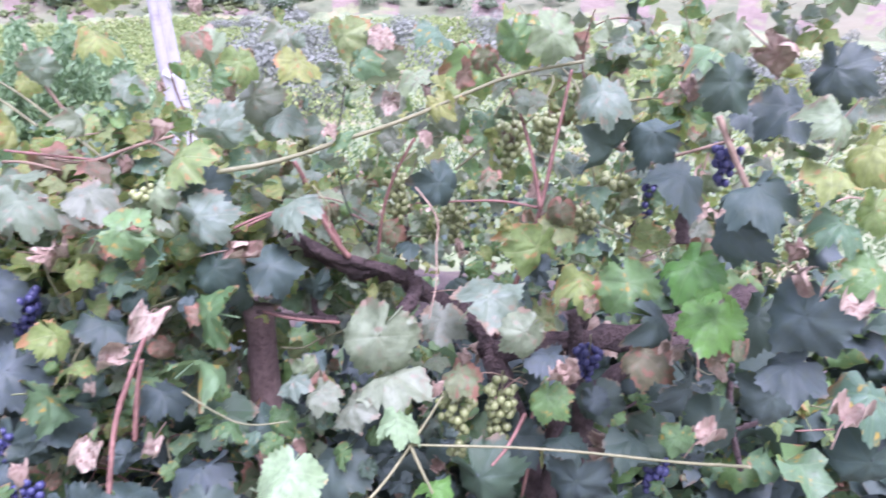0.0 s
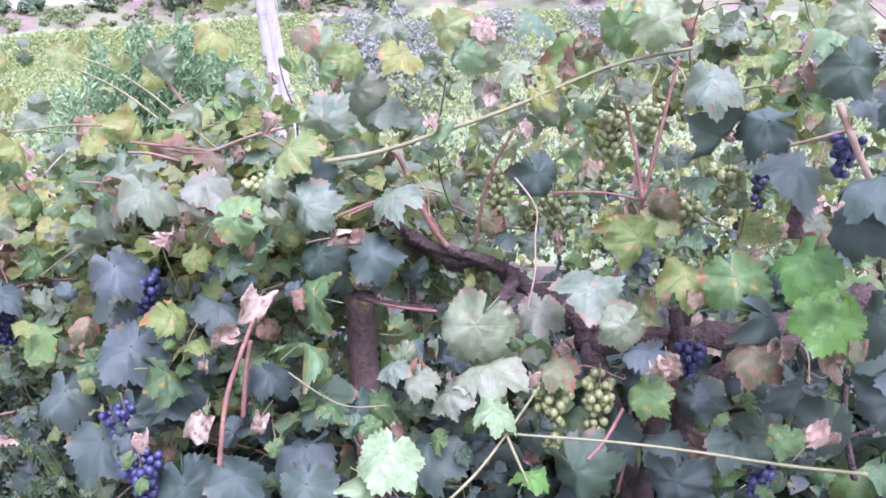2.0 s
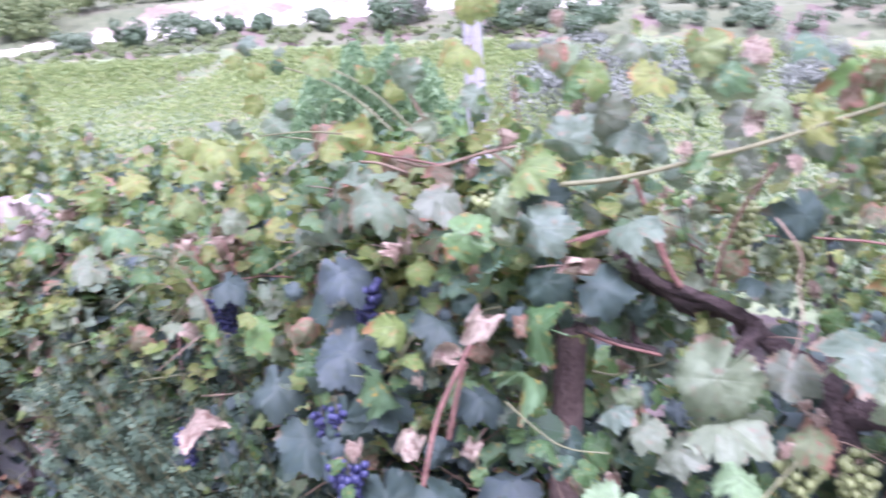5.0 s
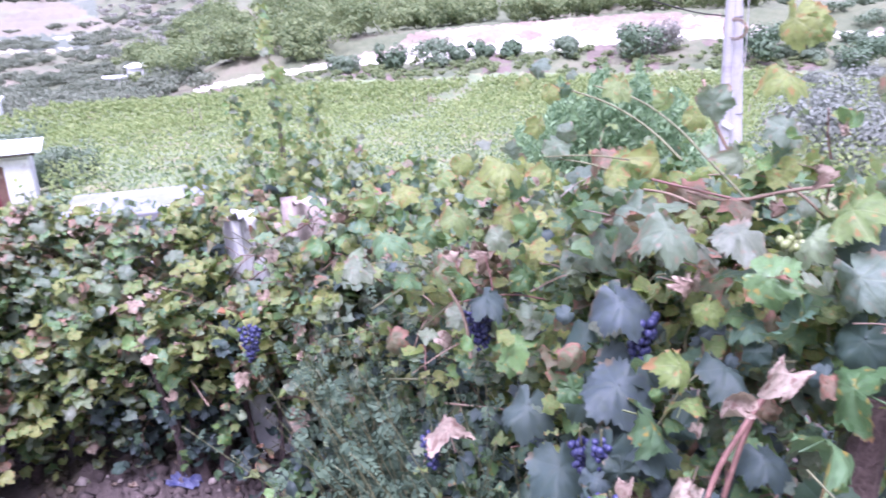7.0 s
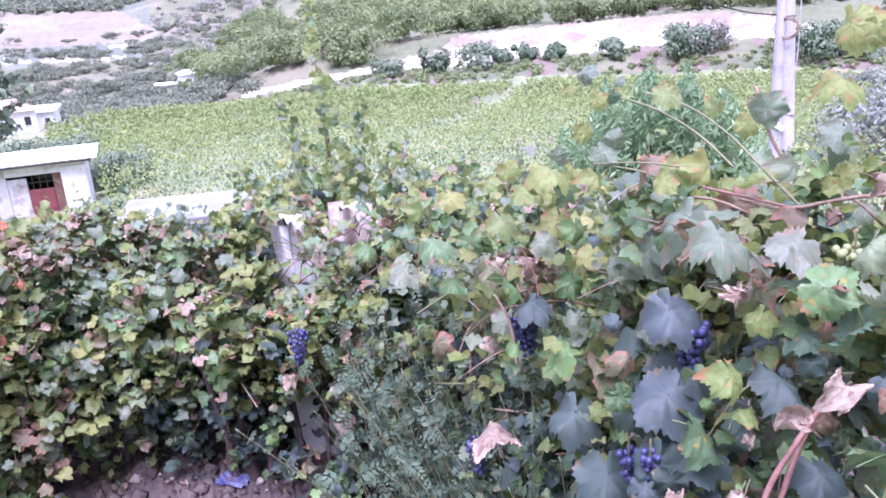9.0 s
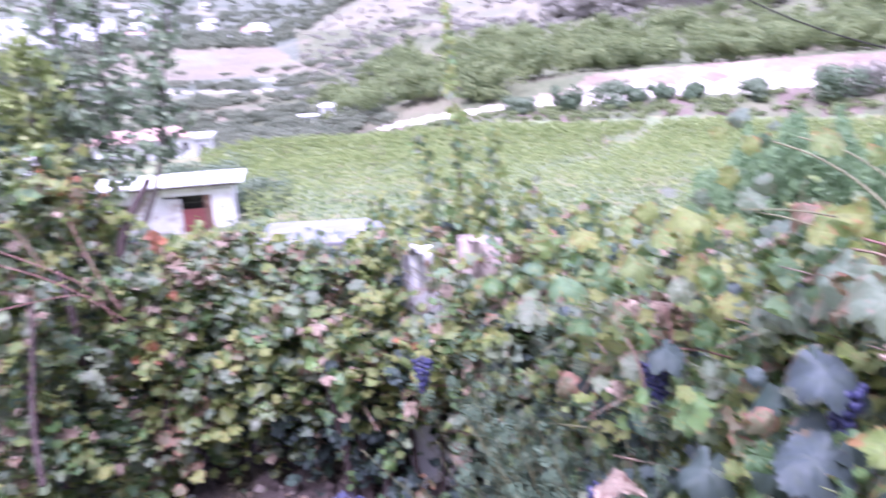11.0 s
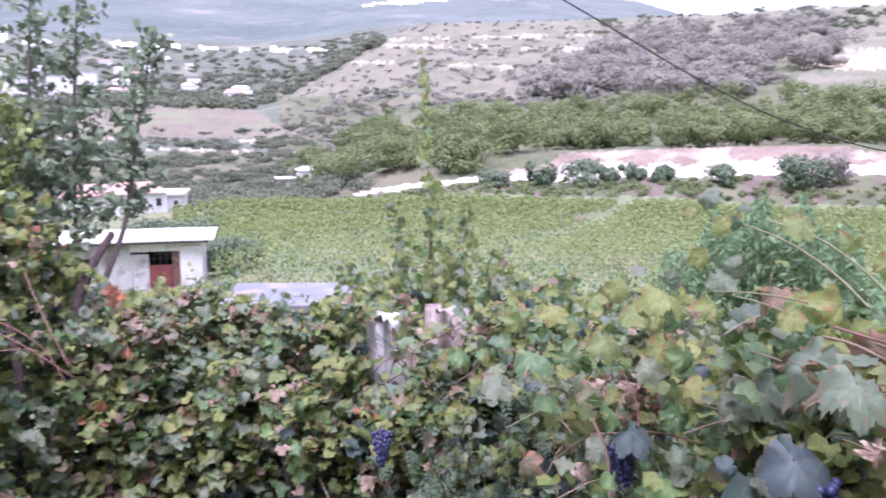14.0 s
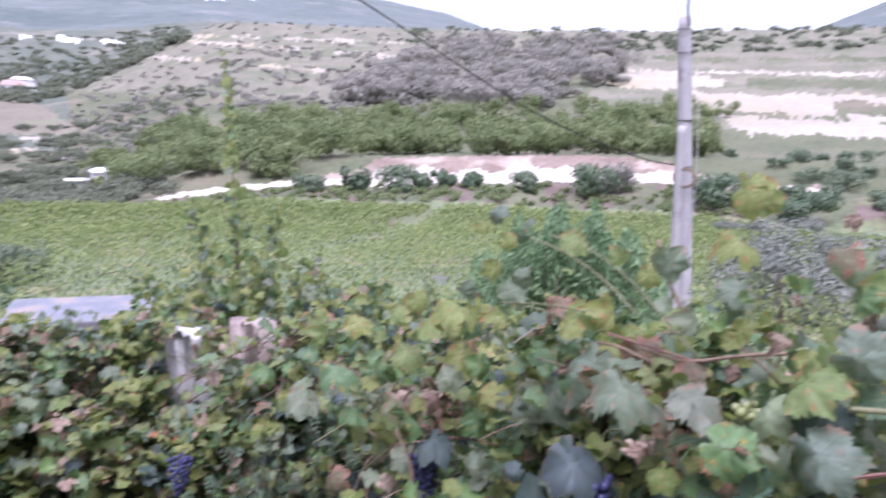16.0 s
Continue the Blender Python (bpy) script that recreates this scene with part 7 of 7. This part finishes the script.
for k, (a0, e0, a1, e1, w, tone, r) in enumerate(SHOOTS):
    rng = np.random.default_rng(300 + k)
    stem_pts = [spot(78.5 + (a0 - 78.5) * 0.4, 5.25, -13), spot(a0, r, e0), spot((a0 + a1) / 2 + 0.2, r, (e0 + e1) / 2), spot(a1, r, e1)]
    limb = part("limb", tube_mesh("limb", stem_pts, (0.022, 0.014, 0.005), WOOD_GREY, 7, 0.04, k), tree, m=T_INV)
    base, tip = np.array(spot(a0, r, e0)), np.array(spot(a1, r, e1))
    up = tip - base
    P, N = [], []
    for j in range(40):
        q = (j + rng.uniform(0, 1)) / 40
        ang = rng.uniform(0, 2 * math.pi)
        reach = w * 0.098 * (1.15 - 0.8 * q) * rng.uniform(0.5, 1.3)
        end = base + up * q + np.array((math.cos(ang) * reach, math.sin(ang) * reach, reach * rng.uniform(0.1, 0.9)))
        for f in rng.uniform(0.2, 1.1, int(15 + 13 * (1 - q))):
            P.append((base + up * q) * (1 - f) + end * f + rng.normal(0, 0.022, 3))
            N.append(rng.normal(0, 0.7, 3) + np.array((0.5, -0.3, 0.4)))
        part("twig", tube_mesh("twig", (base + up * q, end), (0.004, 0.0015), WOOD_GREY, 5), tree, m=T_INV)
    P, N = np.array(P), np.array(N)
    leaf_m = (TREE_LEAF, TREE_LIGHT, HERB)[tone]
    me = scatter("leaves", CARD_T, P, N, rng.uniform(0.03, 0.075, len(P)), rng.normal(0, 1.0, len(P)), [leaf_m], np.zeros(len(P), int))
    part("leaves", me, tree, m=T_INV)

# tall yellow-green shoots behind the row
shoot = thing("grapevine", "tall yellow-green vine shoots tied to a stake", "grapevine", "vines along the terrace", spot(52.6, 5.2, -25))
S_INV = shoot.matrix_world.inverted()
part("stake", tube_mesh("stake", ((*spot(52.2, 5.2, 0)[:2], -1.3), spot(52.2, 5.2, -13), spot(52.5, 5.2, -6)), (0.02, 0.016), WOOD_GREY, 8, 0.03), shoot, m=S_INV)
rng = np.random.default_rng(400)
P, S = [], []
for a0, e0, a1, e1, w, n in ((52.0, -15, 53.0, 3.8, 0.5, 130), (53.5, -16, 55.5, -7.5, 1.2, 110), (51.0, -16, 49.5, -7.0, 1.2, 110), (50, -18, 46.5, -11, 1.8, 150), (47, -19, 43, -13, 1.6, 150), (56, -17, 59.5, -11.5, 1.6, 120), (69.5, -20, 70.2, -13.2, 1.3, 60)):
    q = rng.uniform(0, 1, n)
    az = a0 + (a1 - a0) * q + rng.normal(0, 0.8, n) * w * (1.25 - q)
    el = e0 + (e1 - e0) * q + rng.normal(0, 0.4, n)
    rr = rng.normal(5.0, 0.25, n)
    x, y = polar(az, rr)
    P.append(np.stack((x, y, HOME[2] + rr * np.tan(np.radians(el))), -1))
    S.append(rng.uniform(0.06, 0.1, n) * (1.1 - 0.4 * q))
    part("cane", tube_mesh("cane", (spot(a0, 5, e0 - 3), spot((a0 + a1) / 2, 5, (e0 + e1) / 2), spot(a1, 5, e1)), (0.006, 0.002), CANE_GREEN, 6), shoot, m=S_INV)
P, S = np.vstack(P), np.concatenate(S)
me = scatter("foliage", MID_T, P, rng.normal(0, 0.6, P.shape) + np.array((0.4, -0.5, 0.5)), S, rng.normal(0, 0.8, len(P)), LEAF, rng.choice((1, 2, 2, 2, 3), len(P)))
part("foliage", me, shoot, m=S_INV)["kind"] = "stuff"

# grey-green weeds in front of the row


def weeds(label, seed, spans):
    """Clumps of upright sprigs: (bearing from, to, distance from, to, foot, height from, to, sprigs)."""
    rng = np.random.default_rng(seed)
    a0, a1, r0, r1, foot = spans[0][:5]
    x, y = polar((a0 + a1) / 2, (r0 + r1) / 2)
    herb = thing("weeds", label, "weeds", "", (x, y, foot), "stuff")
    inv = herb.matrix_world.inverted()
    P, N, S = [], [], []
    for a0, a1, r0, r1, foot, h0, h1, count in spans:
        for k in range(count):
            q = rng.uniform(0, 1)
            x, y = polar(a0 + (a1 - a0) * q + rng.normal(0, 0.4), r0 + (r1 - r0) * q + rng.normal(0.05, 0.1))
            h = rng.uniform(h0, h1) * rng.uniform(0.75, 1.0)
            lean = rng.normal(0, 0.22, 2) * h
            pts = [np.array((x + lean[0] * f * f, y + lean[1] * f * f, foot + h * f)) for f in (0, 0.35, 0.7, 1.0)]
            part("stem", tube_mesh("stem", pts, (0.0035, 0.001), CANE_GREEN, 4), herb, m=inv)
            for f in rng.uniform(0.2, 1.0, 17):
                p = np.array((x + lean[0] * f * f, y + lean[1] * f * f, foot + h * f))
                ang, reach = rng.uniform(0, 6.28), rng.uniform(0.02, 0.07) * (1.25 - f)
                P.append(p + np.array((math.cos(ang) * reach, math.sin(ang) * reach, reach * 0.6)))
                N.append(np.array((math.cos(ang), math.sin(ang), 0.8)) * 0.5 + rng.normal(0, 0.5, 3))
                S.append(rng.uniform(0.06, 0.125) * (1.2 - 0.6 * f))
    P, N, S = np.array(P), np.array(N), np.array(S)
    keep = ~opened(P, rng)
    P, N, S = P[keep], N[keep], S[keep]
    me = scatter("leaves", WEED_T, P, N, S, rng.normal(0, 1.4, len(P)), [HERB], np.zeros(len(P), int))
    part("leaves", me, herb, m=inv)


weeds("grey-green narrow-leaved weeds growing through the vines", 410, ((28, 35, 1.5, 1.68, -0.9, 1.1, 1.6, 50), (33, 43, 1.66, 2.0, -0.9, 1.1, 1.7, 64), (41, 51, 2.0, 2.6, -0.9, 1.0, 1.6, 64)))
weeds("pale spiky weeds under the old vine's arm", 411, ((-34, -17, 0.98, 1.1, -0.9, 1.15, 1.6, 48),))

# grass beside the wall, stones on the soil
rng = np.random.default_rng(420)
n = 34000
x, y = rng.uniform(-13, -5.2, n), rng.uniform(-1.2, 1.0, n)
grass_mat = crown_mat("grass_blade", ((0.07, 0.13, 0.05), (0.12, 0.195, 0.085), (0.19, 0.27, 0.13)), 0.6, 0.3, 1.0)
me = scatter("grass", SLIM_T, np.stack((x, y, ground_z(x, y) + rng.uniform(0, 0.12, n)), -1), rng.normal(0, 1, (n, 3)) * np.array((1, 1, 0.3)), rng.uniform(0.035, 0.085, n), rng.normal(math.pi, 0.6, n), [grass_mat], np.zeros(n, int))
tagged(new("grass", me), "green grass growing beside the wall", "grass", kind="stuff")


n = 42000
az, rr = rng.uniform(-36, 72, n), np.exp(rng.uniform(math.log(6.5), math.log(60), n))
x, y = polar(az, rr)
me = scatter("meadow_grass", SLIM_T, np.stack((x, y, ground_z(x, y) + rng.uniform(0, 0.1, n)), -1), rng.normal(0, 1, (n, 3)) * np.array((1, 1, 0.4)), rng.uniform(0.12, 0.26, n) * np.interp(rr, (6, 30, 60), (0.6, 1.3, 2.2)), rng.normal(math.pi, 0.6, n), [grass_mat], np.zeros(n, int))
tagged(new("meadow_grass", me), "rough grass between the vineyard rows", "grass", kind="stuff")


def stones(name, label, seed, n, xs, ys, size, mat):
    rng = np.random.default_rng(seed)
    base = np.array(((1, 0, 0), (-1, 0, 0), (0, 1, 0), (0, -1, 0), (0, 0, 1), (0, 0, -1), (0.6, 0.6, 0.5), (-0.6, 0.5, 0.6)), float)
    tri = np.array(((0, 2, 6), (2, 4, 6), (4, 0, 6), (2, 1, 7), (1, 4, 7), (4, 2, 7), (1, 3, 4), (3, 0, 4), (2, 0, 5), (1, 2, 5), (3, 1, 5), (0, 3, 5)))
    x, y = rng.uniform(*xs, n), rng.uniform(*ys, n)
    p = np.stack((x, y, ground_z(x, y) + 0.01), -1)
    w = size * rng.lognormal(0, 0.5, n)
    co = p[:, None] + base[None] * w[:, None, None] * rng.uniform(0.6, 1.2, (n, 8, 3)) * np.array((1, 1, 0.7))
    flat = (tri[None] + (np.arange(n) * 8)[:, None, None]).reshape(-1)
    tagged(new(name, mesh_from(name, co.reshape(-1, 3), flat, [3] * (n * 12), [mat])), label, "soil" if mat is SOIL else "stones", kind="stuff")


stones("soil_clods", "loose clods of dug brown soil under the vines", 430, 2600, (-7, -0.5), (-0.2, 2.6), 0.028, SOIL)
stones("stones", "scattered pale stones on the soil", 431, 90, (-7, -1), (-0.2, 2.4), 0.022, STONE)

# litter under the vines
x, y = polar(76.6, 3.95)


def cup_mesh(bm):
    rings = []
    for rad, z in ((0.001, 0.002), (0.026, 0.002), (0.033, 0.075), (0.035, 0.076), (0.034, 0.073), (0.024, 0.006), (0.001, 0.006)):
        rings.append([bm.verts.new((rad * math.cos(a), rad * math.sin(a), z)) for a in np.linspace(0, 2 * math.pi, 20, endpoint=False)])
    for a, b in zip(rings[:-1], rings[1:]):
        for k in range(20):
            bm.faces.new((a[k], a[(k + 1) % 20], b[(k + 1) % 20], b[k]))


cup = new("plastic_cup", solid(cup_mesh, "plastic_cup", [WHITEWASH], True))
cup.matrix_world = Matrix.Translation((float(x), float(y), float(ground_z(x, y)) + 0.045)) @ pose(0, 0, 0, 78, 0, 40)
tagged(cup, "white plastic cup lying on the dug soil", "cup")
BLUE_FILM = surface("blue_film", (0.05, 0.06, 0.22), (0.32, 0.34, 0.5), 18, 60, 0.3, 0.4)


def wrapper_mesh(bm):
    n = 14
    grid = [[bm.verts.new((0.17 * (i / n - 0.5), 0.1 * (j / n - 0.5), 0.0)) for j in range(n + 1)] for i in range(n + 1)]
    for row in grid:
        for v in row:
            v.co.z = 0.02 + 0.022 * math.sin(v.co.x * 70 + 2 * math.sin(v.co.y * 60)) * math.cos(v.co.y * 85) + 0.05 * abs(v.co.y)
    for i in range(n):
        for j in range(n):
            bm.faces.new((grid[i][j], grid[i + 1][j], grid[i + 1][j + 1], grid[i][j + 1]))
    bmesh.ops.solidify(bm, geom=bm.faces[:], thickness=0.0015)


x, y = polar(63.5, 3.55)
wrapper = new("wrapper", solid(wrapper_mesh, "wrapper", [BLUE_FILM]))
wrapper.matrix_world = Matrix.Translation((float(x), float(y), float(ground_z(x, y)) + 0.01)) @ pose(0, 0, 0, 8, 4, 25)
tagged(wrapper, "crumpled blue and white plastic wrapper on the soil", "litter")
rng = np.random.default_rng(440)
n = 90
x, y = polar(rng.uniform(52, 88, n), rng.uniform(3.0, 4.6, n))
me = scatter("fallen_leaves", CURL_T, np.stack((x, y, ground_z(x, y) + 0.025), -1), rng.normal(0, 0.35, (n, 3)) + np.array((0, 0, 1)), rng.uniform(0.04, 0.085, n), rng.uniform(0, 6.28, n), LEAF, rng.choice((DRY, DRY, RUSSET), n))
tagged(new("fallen_leaves", me), "dry brown fallen vine leaves on the soil", "leaves", kind="stuff")
for az0, el0, az1, el1 in ((94.9, 7.2, 93.3, 4.6), (95.9, 5.8, 94.2, 3.2)):
    wire = new("overhead_cable", tube_mesh("overhead_cable", (spot(az0 + 6, 26, el0 + 9), spot(az0, 30, el0), spot((az0 + az1) / 2, 36, (el0 + el1) / 2 - 0.25), spot(az1, 44, el1), spot(az1 - 1.5, 60, el1 - 2.2)), (0.012, 0.012), DARK_METAL, 6))
    tagged(wire, "thin dark overhead cable above the road", "cable")
